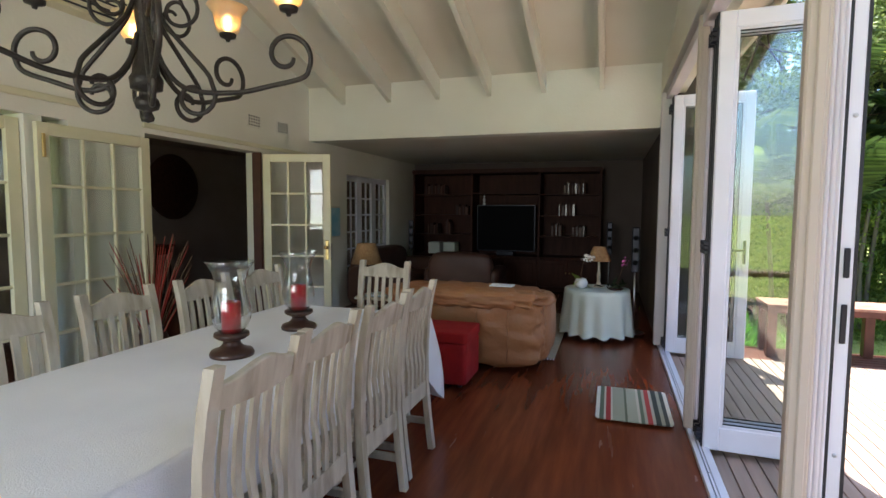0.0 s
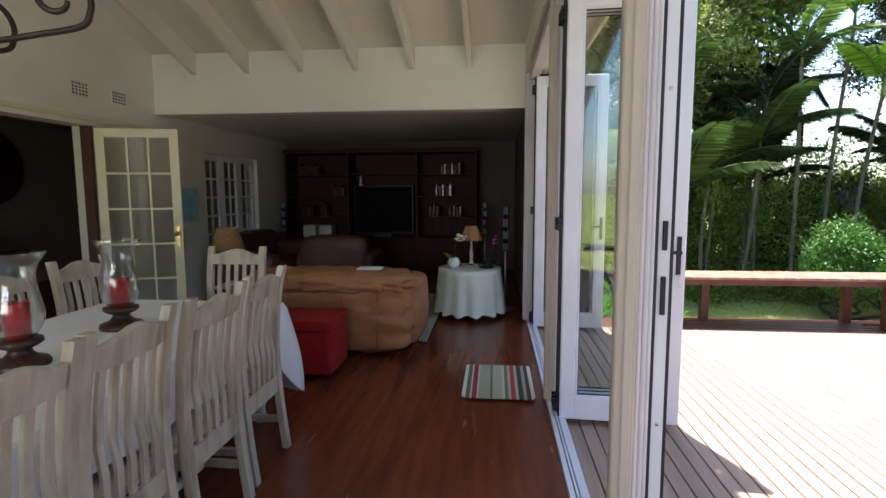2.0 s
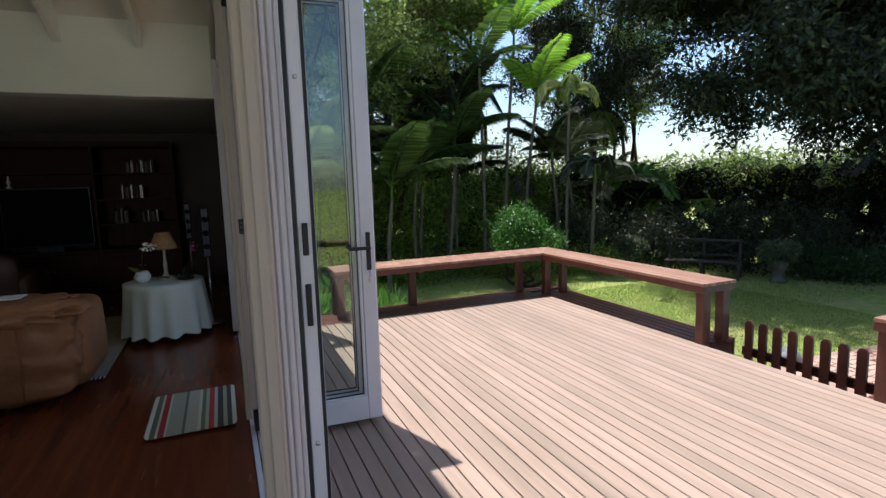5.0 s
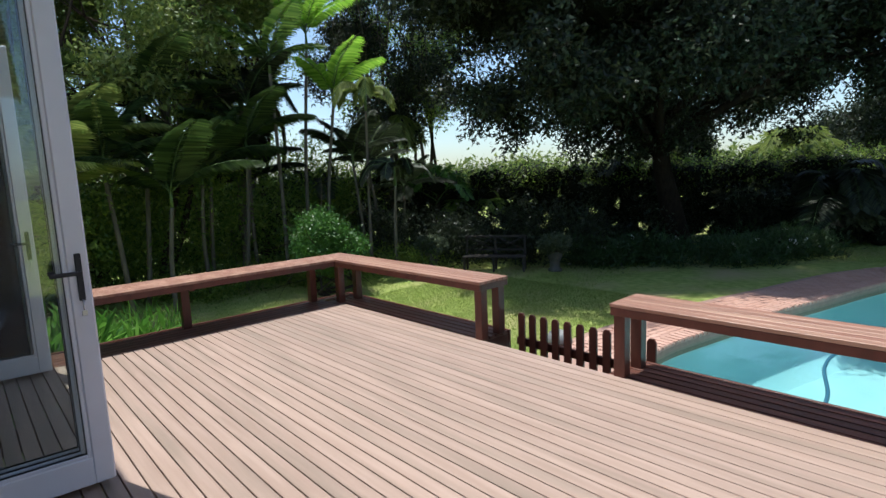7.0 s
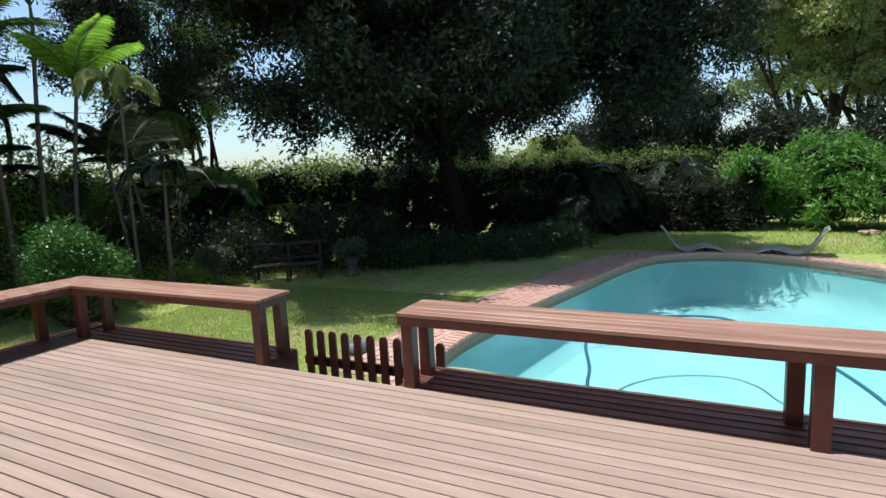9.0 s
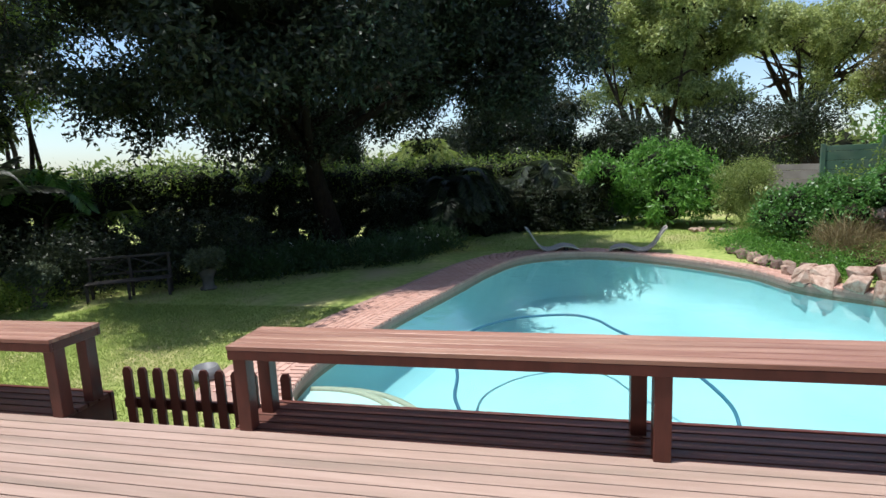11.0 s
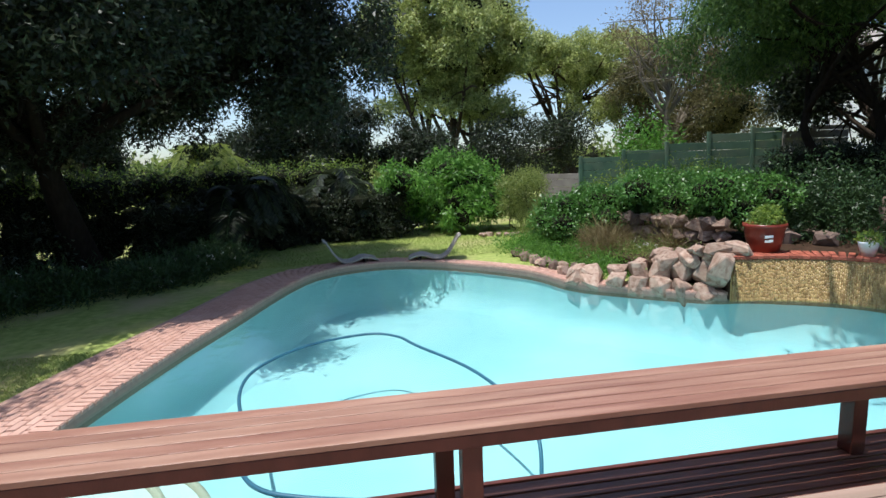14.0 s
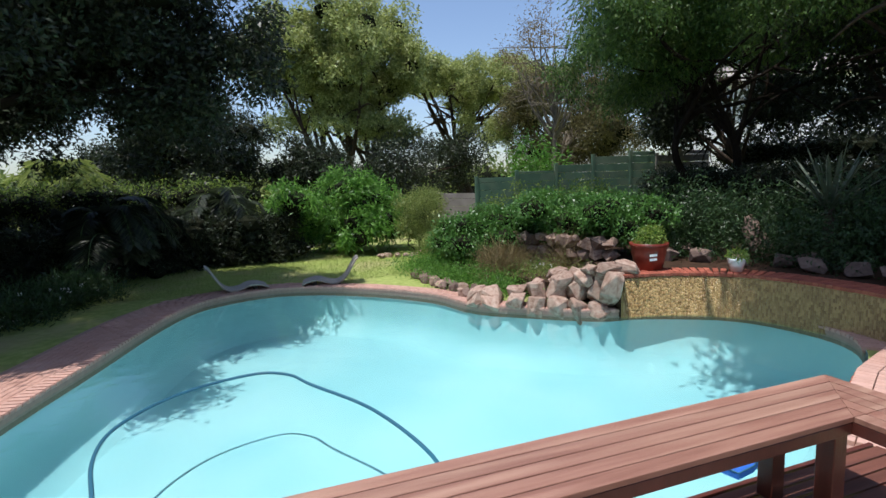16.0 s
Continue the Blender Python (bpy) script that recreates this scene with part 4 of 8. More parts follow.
seat(0.6, CY, SX0, CY + (SX1 - SX0), "x", b, 5, 0, 0)
# slats of the corner, cut at an angle
w = (SX1 - SX0) / 5
for i in range(5):
    bm = bmesh.new()
    a, c = w * i + 0.003, w * (i + 1) - 0.003
    top = CY + (SX1 - SX0)
    pts = [(SX0, top - a), (SX0 + a, top - a), (SX0 + c, top - c), (SX0, top - c)]
    pts = [(SX0 + 0.002, top - a), (SX0 + a, top - a), (SX0 + c, top - c), (SX0 + 0.002, top - c)]
    lo = [bm.verts.new((px, py, ZT - 0.028)) for px, py in pts]
    hi = [bm.verts.new((px, py, ZT)) for px, py in pts]
    bm.faces.new(lo)
    bm.faces.new(hi)
    for k in range(4):
        bm.faces.new((lo[k], lo[(k + 1) % 4], hi[(k + 1) % 4], hi[k]))
    bmesh.ops.recalc_face_normals(bm, faces=list(bm.faces))
    part("slat", bm, bench_top, b)
top = CY + (SX1 - SX0)
part("apron", boxbm(SX0 + 0.004, top, ZT - 0.028 - APR, SX0 + t, END_S - 0.004, ZT - 0.0285, bevel=0.003), bench_red, b)
part("apron", boxbm(SX1 - t, CY + 0.004, ZT - 0.028 - APR, SX1 - 0.004, END_S - 0.004, ZT - 0.0285, bevel=0.003), bench_red, b)
part("apron", boxbm(0.6, top - t, ZT - 0.028 - APR, SX0 + t, top - 0.004, ZT - 0.0285, bevel=0.003), bench_red, b)
part("apron", boxbm(0.6, CY + 0.004, ZT - 0.028 - APR, SX1 - t - 0.001, CY + t, ZT - 0.0285, bevel=0.003), bench_red, b)
part("apron", boxbm(SX0 + t + 0.001, END_S - t, ZT - 0.028 - APR, SX1 - t - 0.001, END_S - 0.004, ZT - 0.0285, bevel=0.003), bench_red, b)
for px, py in ((SX0 + 0.08, END_S - 0.06), (SX1 - 0.08, END_S - 0.06), (SX0 + 0.06, 1.22), (SX1 - 0.08, 1.30),
               (SX0 + 0.08, top + 0.02), (SX1 - 0.08, CY + 0.5), (3.2, CY + 0.1), (2.0, CY + 0.1)):
    leg(px, py, b)

gate = thing("picket_gate", "brown stained timber picket gate at the foot of the deck steps", "gate")
npk = 11
for k in range(npk):
    y = 5.04 - k * 0.135
    bm = bmesh.new()
    w, hgt = 0.075, 0.125 - 0.0 * k
    prof = [(-w / 2, -0.95), (w / 2, -0.95), (w / 2, hgt - 0.03), (w / 4, hgt), (-w / 4, hgt), (-w / 2, hgt - 0.03)]
    a = [bm.verts.new((4.38, y + py, pz)) for py, pz in prof]
    c = [bm.verts.new((4.402, y + py, pz)) for py, pz in prof]
    bm.faces.new(a)
    bm.faces.new(c[::-1])
    for j in range(6):
        bm.faces.new((a[j], a[(j + 1) % 6], c[(j + 1) % 6], c[j]))
    bmesh.ops.recalc_face_normals(bm, faces=list(bm.faces))
    part("picket", bm, picket_wood, gate)
part("rail", boxbm(4.404, 3.62, -0.22, 4.44, 5.12, -0.14, bevel=0.003), picket_wood, gate)
part("rail", boxbm(4.404, 3.62, -0.80, 4.44, 5.12, -0.72, bevel=0.003), picket_wood, gate)


# ---- ground and pool ----
GZ, WZ, PZ = -1.20, -1.30, -2.45
POOL = [(6.85, 5.10), (7.9, 5.22), (9.1, 5.05), (10.9, 4.66), (12.6, 4.2), (15.3, 3.5), (16.9, 2.75), (17.65, 1.4), (17.5, 0.1), (16.5, -1.40), (14.9, -2.75), (13.4, -3.25),
        (12.5, -4.1), (11.5, -5.4), (11.25, -6.3), (10.4, -7.7), (9.4, -8.15), (8.3, -8.1), (7.5, -7.4), (6.8, -6.0), (6.0, -4.3), (5.3, -2.6), (5.0, -0.6), (5.1, 1.6), (5.9, 3.8), (6.35, 4.6)]
pool_line = [(p.x, p.y) for p in spline([(x, y, 0) for x, y in POOL], 6, closed=True)]
ring_c = np.array(pool_line)


def grown(line, by):
    """The outline moved outward."""
    p = np.array(line)
    d = np.roll(p, -1, 0) - np.roll(p, 1, 0)
    n = unit(np.stack([d[:, 1], -d[:, 0]], 1))
    area = np.sum(p[:, 0] * np.roll(p[:, 1], -1) - np.roll(p[:, 0], -1) * p[:, 1])
    return p + n * by * (1 if area > 0 else -1)


far = 420
structure("ground", slab([(-far, -far), (far, -far), (far, far), (-far, far)], GZ, GZ, [[tuple(p) for p in grown(pool_line, 0.02)]]), grass_soil,
          "lawn and garden ground round the pool")
bm = bmesh.new()
rings = []
for line, z in ((grown(pool_line, 0.02), GZ - 0.01), (grown(pool_line, 0.0), PZ + 0.5), (grown(pool_line, -0.5), PZ)):
    rings.append([bm.verts.new((x, y, z)) for x, y in line])
for a, c in zip(rings, rings[1:]):
    for k in range(len(a)):
        f = bm.faces.new((a[k], a[(k + 1) % len(a)], c[(k + 1) % len(a)], c[k]))
        f.smooth = True
edges = [bm.edges.get((rings[-1][k], rings[-1][(k + 1) % len(a)])) for k in range(len(a))]
bmesh.ops.triangle_fill(bm, use_beauty=True, edges=edges)
structure("pool_shell", bm, pool_paint, "turquoise painted pool shell")
structure("water", slab([tuple(p) for p in grown(pool_line, 0.015)], WZ, WZ), water, "clear turquoise pool water with faint ripples")
# round entry steps in the near corner of the pool
st = thing("pool_steps", "pale rounded underwater pool steps with a brown edge", "pool steps")
for r, z in ((1.75, WZ - 0.30), (1.35, WZ - 0.12)):
    cx, cy = 6.15, 4.85
    arc = [(cx, cy + 0.12)] + [(cx + r * math.cos(a), cy + r * math.sin(a)) for a in np.linspace(radians(12), radians(-110), 22)]
    part("tread", slab(arc, z - 0.3, z), pool_step, st)
    bm = bmesh.new()
    pts = [(cx + (r + 0.01) * math.cos(a), cy + (r + 0.01) * math.sin(a), z) for a in np.linspace(radians(12), radians(-110), 30)]
    part("step_edge", tube(pts, 0.05, 6, bm), step_edge, st)
# pavers in rows along the pool's rim
def along(line, start, stop):
    """Cumulated places along the closed outline between two shares of its length."""
    p = np.array([*line, line[0]])
    s = np.concatenate([[0], np.cumsum(np.linalg.norm(np.diff(p, axis=0), axis=1))])
    return p, s


def rim_pavers(parent, a0, a1, rows, size=0.23, depth=0.115, proud=0.03, mat=None, limit=300):
    """Bricks with open joints, laid radially in rows along the rim between two distances."""
    p, s = along(pool_line, 0, 1)
    area = np.sum(p[:-1, 0] * p[1:, 1] - p[1:, 0] * p[:-1, 1])
    out = []
    for r in range(rows):
        off = -0.045 + r * size
        d, kk = a0, 0
        while d < a1:
            q = np.array([np.interp(d, s, p[:, 0]), np.interp(d, s, p[:, 1])])
            q2 = np.array([np.interp(d + 0.05, s, p[:, 0]), np.interp(d + 0.05, s, p[:, 1])])
            t = unit(q2 - q)
            n = np.array([t[1], -t[0]]) * (1 if area > 0 else -1)
            c = q + n * (off + size / 2)
            out.append((c[0], c[1], math.degrees(math.atan2(n[1], n[0]))))
            d += depth + 0.0
            kk += 1
    return out


lay = rim_pavers(None, 0.0, 24.5, 4)
peri = float(np.sum(np.linalg.norm(np.diff(np.array([*pool_line, pool_line[0]]), axis=0), axis=1)))


def brick_mesh(lx, ly, lz, bevel=0.006):
    me = bpy.data.meshes.new("brick")
    bm = boxbm(-lx / 2, -ly / 2, -lz, lx / 2, ly / 2, 0, bevel=bevel)
    bm.to_mesh(me)
    bm.free()
    return me


def lay_bricks(parent, spots, z, me, mat, keep, anchor):
    """Bricks at (x, y, degrees): those nearest the anchor are parts, the rest one joined part."""
    me.materials.append(mat)
    spots = sorted(spots, key=lambda s: (s[0] - anchor[0]) ** 2 + (s[1] - anchor[1]) ** 2)
    g = random.Random(2)
    for x, y, a in spots[:keep]:
        ob = new("brick", me)
        ob.parent = parent
        ob.matrix_local = pose(x, y, z + g.uniform(-0.003, 0.003), g.uniform(-0.6, 0.6), g.uniform(-0.6, 0.6), a + g.uniform(-1, 1))
    if len(spots) > keep:
        bm = bmesh.new()
        bm.from_mesh(me)
        V = np.array([v.co[:] for v in bm.verts])
        bmesh.ops.triangulate(bm, faces=list(bm.faces))
        F = np.array([[v.index for v in f.verts] for f in bm.faces])
        bm.free()
        out = []
        for x, y, a in spots[keep:]:
            c, s = math.cos(radians(a)), math.sin(radians(a))
            W = V @ np.array([[c, s, 0], [-s, c, 0], [0, 0, 1]]) + [x, y, z + g.uniform(-0.003, 0.003)]
            out.append((W, F))
        v, f = join_arrays(out)
        ob = raw("bricks_beyond", v, f, coping_joined, parent)
        ob["kind"] = "stuff"


coping_joined = shader("pink_paver_far", (0.49, 0.295, 0.23), 0.8, second=(0.42, 0.24, 0.185), scale=5, third=(0.53, 0.34, 0.27), third_scale=1.5, bump=0.4, bump_scale=60, spec=0.2)
paving = tagged(new("paving"), label="pink brick paving round the pool", kind="structure")
area_sign = 1
stop = 27.5
start_d = 0.0
rim_out = grown(pool_line, 1.15)
n_all = len(pool_line)
acc = np.concatenate([[0], np.cumsum(np.linalg.norm(np.diff(np.array(pool_line), axis=0), axis=1))])
idx = [k for k in range(n_all) if acc[k] <= stop]
tail = [k for k in range(n_all) if acc[k] > acc[-1] - 2.6]
order = tail + idx


def rim_width(k):
    d = acc[k]
    w = 1.28 if d < 9 else max(0.62, 1.28 - (d - 9) * 0.13)
    return w


inner, outer = grown(pool_line, -0.02), [grown(pool_line, rim_width(k))[k] for k in range(n_all)]
poly = [tuple(inner[k]) for k in order] + [tuple(outer[k]) for k in order[::-1]]
structure("paving_bed", slab(poly, GZ - 0.14, GZ + 0.012), mortar, "mortar bed of the pool paving")
head_row = [s for s in rim_pavers(None, 0.0, stop, 1, size=0.30, depth=0.125)] + [s for s in rim_pavers(None, float(acc[-1] - 2.6), float(acc[-1]), 1, size=0.30, depth=0.125)]
lay_bricks(paving, head_row, GZ + 0.045, brick_mesh(0.292, 0.117, 0.07, 0.014), coping_brick, 230, (7, 4))
field = []
P_line = np.array(pool_line)
for r in range(8):
    off = 0.262 + r * 0.118
    for d in np.arange(-2.6, stop, 0.236):
        dd = d % acc[-1]
        k = int(np.searchsorted(acc, dd) - 1)
        k = min(max(k, 0), n_all - 2)
        if off + 0.06 > rim_width(k):
            continue
        shift = 0.118 * (r % 2)
        q = np.array([np.interp(dd + shift, acc, P_line[:, 0]), np.interp(dd + shift, acc, P_line[:, 1])])
        q2 = np.array([np.interp(dd + shift + 0.06, acc, P_line[:, 0]), np.interp(dd + shift + 0.06, acc, P_line[:, 1])])
        if np.linalg.norm(q2 - q) < 1e-4:
            continue
        t_ = (q2 - q) / np.linalg.norm(q2 - q)
        sgn = 1 if np.sum(P_line[:-1, 0] * P_line[1:, 1] - P_line[1:, 0] * P_line[:-1, 1]) > 0 else -1
        nn = np.array([t_[1], -t_[0]]) * sgn
        c = q + nn * off
        field.append((c[0], c[1], math.degrees(math.atan2(t_[1], t_[0]))))
lay_bricks(paving, field, GZ + 0.03, brick_mesh(0.226, 0.108, 0.04, 0.006), coping_brick, 60, (7, 5.4))

# dark waterline tiles
bm = bmesh.new()
line = grown(pool_line, -0.012)
top = [bm.verts.new((x, y, GZ - 0.03)) for x, y in line]
low = [bm.verts.new((x, y, WZ - 0.12)) for x, y in line]
for k in range(len(line)):
    bm.faces.new((top[k], top[(k + 1) % len(line)], low[(k + 1) % len(line)], low[k]))
bmesh.ops.recalc_face_normals(bm, faces=list(bm.faces))
structure("waterline_band", bm, waterline, "brown waterline tiles of the pool")

# pool cleaner and its floating hose
h = thing("pool_hose", "long blue pool cleaner hose floating in curves", "hose")
hp = [(6.15, 1.5, WZ - 0.02), (6.5, 2.6, WZ), (7.1, 3.0, WZ), (7.9, 3.13, WZ), (8.9, 3.36, WZ), (9.7, 3.33, WZ), (10.4, 2.93, WZ), (10.85, 2.35, WZ), (11.05, 1.55, WZ), (10.75, 1.08, WZ), (10.2, 0.82, WZ), (9.0, 0.18, WZ), (7.7, -0.17, WZ - 0.02), (7.1, -0.2, WZ - 0.15), (6.7, -0.08, WZ - 0.6), (6.55, 0.0, PZ + 0.12)]
bm = bmesh.new()
tube(spline(hp, 9), 0.024, 8, bm)
part("hose", bm, hose_blue, h)
cnr = thing("pool_cleaner", "blue and white automatic pool cleaner on the pool floor", "pool cleaner", at=(6.5, 0.0, PZ + 0.02))
part("skirt", lathe([(0.001, 0.01), (0.20, 0.0), (0.21, 0.012), (0.02, 0.03)], 24), hose_blue, cnr)
part("body", lathe([(0.09, 0.03), (0.08, 0.10), (0.04, 0.14), (0.03, 0.20)], 18), porcelain, cnr)
cnr = thing("pool_float", "white and blue chlorine floater by the pool's edge", "pool float", at=(6.0, -3.3, WZ + 0.0))
part("body", lathe([(0.06, -0.1), (0.08, -0.02), (0.09, 0.03), (0.05, 0.09), (0.01, 0.10)], 20), porcelain, cnr)
part("collar", lathe([(0.08, 0.0), (0.13, 0.01), (0.13, 0.03), (0.08, 0.035)], 20), hose_blue, cnr)


net = thing("pool_net", "bright blue leaf net lying in the pool by the deck", "pool net")
bm = bmesh.new()
rim = [(6.10, -2.74), (5.99, -2.98), (5.98, -3.24), (5.90, -3.05), (5.86, -2.80)]
up = [bm.verts.new((x, y, WZ + 0.035 + 0.012 * (k % 2))) for k, (x, y) in enumerate(rim)]
dn = [bm.verts.new((x, y, WZ - 0.02)) for x, y in rim]
bm.faces.new(up)
bm.faces.new(dn[::-1])
for k in range(5):
    bm.faces.new((dn[k], dn[(k + 1) % 5], up[(k + 1) % 5], up[k]))
bmesh.ops.recalc_face_normals(bm, faces=list(bm.faces))
part("mesh_bag", bm, net_blue, net)
part("rim", tube([(x, y, WZ + 0.05) for x, y in rim + rim[:1]], 0.009, 6), hose_blue, net)


def rock_mesh(name, seed):
    """A broken stone: flat faces with worn edges."""
    g = random.Random(seed)
    bm = bmesh.new()
    for _ in range(15):
        p = Vector((g.uniform(-1, 1), g.uniform(-1, 1), g.uniform(-1, 1)))
        p = p / max(abs(p.x), abs(p.y), abs(p.z)) * g.uniform(0.8, 1.05)
        p = p.lerp(p.normalized(), 0.28)
        bm.verts.new(p)
    hull = bmesh.ops.convex_hull(bm, input=list(bm.verts))
    bmesh.ops.delete(bm, geom=list({v for v in hull["geom_interior"] if isinstance(v, bmesh.types.BMVert)}), context="VERTS")
    bmesh.ops.dissolve_limit(bm, angle_limit=0.28, verts=list(bm.verts), edges=list(bm.edges))
    bmesh.ops.bevel(bm, geom=list(bm.edges), offset=0.05, segments=1, profile=0.6, affect="EDGES", clamp_overlap=True)
    bmesh.ops.triangulate(bm, faces=list(bm.faces))
    o = Vector((seed * 3.7, seed * 1.3, seed * 0.7))
    for v in bm.verts:
        v.co *= 1 + 0.05 * noise.noise(v.co * 2.2 + o)
    me = bpy.data.meshes.new(name)
    bm.to_mesh(me)
    bm.free()
    me.materials.append(rock)
    return me


ROCKS = [rock_mesh("rock", s) for s in range(1, 9)]


def put_rock(parent, x, y, z, sx, sy, sz, seed, mat=None, name="rock"):
    g = random.Random(seed)
    ob = new(name, ROCKS[seed % len(ROCKS)])
    ob.parent = parent
    ob.matrix_local = pose(x, y, z, g.uniform(-20, 20), g.uniform(-20, 20), g.uniform(0, 360)) @ Matrix.Diagonal((sx, sy, sz, 1))
    if mat:
        ob.material_slots[0].link = "OBJECT"
        ob.material_slots[0].material = mat
    return ob


pile = thing("rock_pile", "pile of pinkish brown rocks at the pool's edge", "rocks")
wl = [(13.20, -3.38), (12.90, -3.62), (12.52, -4.05), (12.25, -4.40), (11.95, -4.78), (11.68, -5.12), (11.40, -5.48)]
k = 0
for i, (x, y) in enumerate(wl):
    k += 1
    put_rock(pile, x + 0.18, y + 0.02, WZ + 0.12, 0.27, 0.24, 0.27 + 0.03 * (i % 3), k)
for i, (x, y) in enumerate(wl):
    k += 1
    hh = 0.12 + 0.09 * i
    put_rock(pile, x + 0.42, y - 0.10, WZ + 0.28 + 0.04 * i, 0.26, 0.27, 0.20 + 0.02 * i, k)
    if i >= 3:
        put_rock(pile, x + 0.55, y - 0.22, WZ + 0.55 + 0.05 * (i - 3), 0.26, 0.24, 0.2, k + 20)
    if i >= 4:
        put_rock(pile, x + 0.30, y - 0.18, WZ + 0.70 + 0.06 * (i - 4), 0.30, 0.22, 0.17, k + 40)
        put_rock(pile, x + 0.75, y - 0.35, WZ + 0.72, 0.28, 0.26, 0.22, k + 60)
put_rock(pile, 11.42, -5.65, WZ + 0.42, 0.30, 0.28, 0.62, 3)
put_rock(pile, 11.62, -5.75, WZ + 0.98, 0.34, 0.30, 0.17, 12)
put_rock(pile, 11.45, -6.0, WZ + 1.05, 0.38, 0.30, 0.16, 22)
put_rock(pile, 11.85, -5.4, WZ + 0.98, 0.30, 0.22, 0.14, 31)

# mosaic wall with raised brick terrace behind the water
TZ = -0.40
wall_line = [(11.22, -5.75), (11.0, -6.6), (10.5, -7.45), (9.8, -7.95), (9.0, -8.15), (8.2, -8.2), (7.4, -8.15)]
wl = [(p.x, p.y) for p in spline([(x, y, 0) for x, y in wall_line], 6)]
back = [(4.5, -11.0), (16.5, -14.0), (14.6, -7.2), (12.0, -5.9)]
structure("raised_bed", slab([*wl, *back], WZ - 0.02, TZ - 0.05), soil, "raised planting bed behind the mosaic wall")
bm = bmesh.new()
rows = [[bm.verts.new((x + (0.004), y + 0.02, z)) for x, y in wl] for z in (WZ - 0.03, TZ - 0.051)]
for a in range(len(wl) - 1):
    f = bm.faces.new((rows[0][a], rows[0][a + 1], rows[1][a + 1], rows[1][a]))
r = bmesh.ops.extrude_face_region(bm, geom=list(bm.faces))
for v in r["geom"]:
    if isinstance(v, bmesh.types.BMVert):
        v.co.y -= 0.06
bmesh.ops.recalc_face_normals(bm, faces=list(bm.faces))
mw = structure("mosaic_wall", bm, mosaic, "ochre mosaic tiled feature wall of the pool")
tile_me = bpy.data.meshes.new("tile")
bm = boxbm(-0.05, -0.006, -0.0, 0.05, 0.006, 0.9, bevel=0.0)
# thin upright glass tiles
V, F = [], []
wp = np.array(wl)
wacc = np.concatenate([[0], np.cumsum(np.linalg.norm(np.diff(wp, axis=0), axis=1))])
bm.free()
out = []
cube = np.array([[-1, -1, 0], [1, -1, 0], [1, 1, 0], [-1, 1, 0], [-1, -1, 1], [1, -1, 1], [1, 1, 1], [-1, 1, 1]], float)
cf = np.array([[0, 1, 5, 4], [1, 2, 6, 5], [2, 3, 7, 6], [3, 0, 4, 7], [4, 5, 6, 7]])
for d in np.arange(0.03, wacc[-1], 0.034):
    q = np.array([np.interp(d, wacc, wp[:, 0]), np.interp(d, wacc, wp[:, 1])])
    q2 = np.array([np.interp(d + 0.02, wacc, wp[:, 0]), np.interp(d + 0.02, wacc, wp[:, 1])])
    t_ = unit(q2 - q) if np.linalg.norm(q2 - q) > 1e-6 else t_
    nn = np.array([-t_[1], t_[0]])
    if nn @ (np.array([8.5, -4.0]) - q) < 0:
        nn = -nn
    z = WZ - 0.03 + rng.uniform(0, 0.02)
    while z < TZ - 0.08:
        hgt = rng.uniform(0.05, 0.10)
        dep = rng.uniform(0.004, 0.012)
        w = cube * [0.0145, dep, min(hgt, TZ - 0.06 - z) - 0.006]
        P3 = np.stack([q[0] + t_[0] * w[:, 0] + nn[0] * (w[:, 1] + 0.022), q[1] + t_[1] * w[:, 0] + nn[1] * (w[:, 1] + 0.022), z + w[:, 2]], 1)
        out.append((P3, cf))
        z += hgt
v, f = join_arrays(out)
ob = raw("mosaic_tiles", v, f, tile_gold, mw)
ob["kind"] = "stuff"
spots = []
for d in np.arange(0.06, wacc[-1], 0.118):
    q = np.array([np.interp(d, wacc, wp[:, 0]), np.interp(d, wacc, wp[:, 1])])
    q2 = np.array([np.interp(d + 0.02, wacc, wp[:, 0]), np.interp(d + 0.02, wacc, wp[:, 1])])
    if np.linalg.norm(q2 - q) > 1e-6:
        t_ = unit(q2 - q)
    nn = np.array([t_[1], -t_[0]])
    if nn @ (np.array([8.5, -4.0]) - q) > 0:
        nn = -nn
    for r_, oo in enumerate((0.07, 0.30, 0.53)):
        c = q + nn * oo
        spots.append((c[0], c[1], math.degrees(math.atan2(nn[1], nn[0]))))
terr = tagged(new("terrace"), label="red brick capping behind the mosaic wall", kind="structure")
lay_bricks(terr, spots, TZ + 0.012, brick_mesh(0.222, 0.11, 0.065, 0.006), red_brick, 180, (9, -7))
# low brick block beside the pool
blk = [(5.72, -3.85), (6.80, -6.05), (7.45, -8.16), (4.5, -10.9), (2.5, -9.0), (2.5, -3.9)]
lowb = structure("brick_terrace", slab(blk, -1.9, -1.06), mortar, "low red brick terrace beside the pool")
spots = []
a, b = np.array(blk[0]), np.array(blk[1])
c2 = np.array(blk[2])
for (p, q) in ((a, b), (b, c2)):
    L = np.linalg.norm(q - p)
    t_ = (q - p) / L
    nn = np.array([t_[1], -t_[0]])
    nn = nn if nn @ (np.array([3.5, -6]) - p) > 0 else -nn
    for r_ in range(5):
        for s in np.arange(0.06, L, 0.118):
            cpt = p + t_ * s + nn * (0.10 + 0.235 * r_)
            spots.append((cpt[0], cpt[1], math.degrees(math.atan2(nn[1], nn[0]))))
lay_bricks(lowb, spots, -1.0, brick_mesh(0.224, 0.11, 0.06, 0.006), coping_brick, 120, (6, -5))
fb = brick_mesh(0.222, 0.09, 0.066, 0.005)
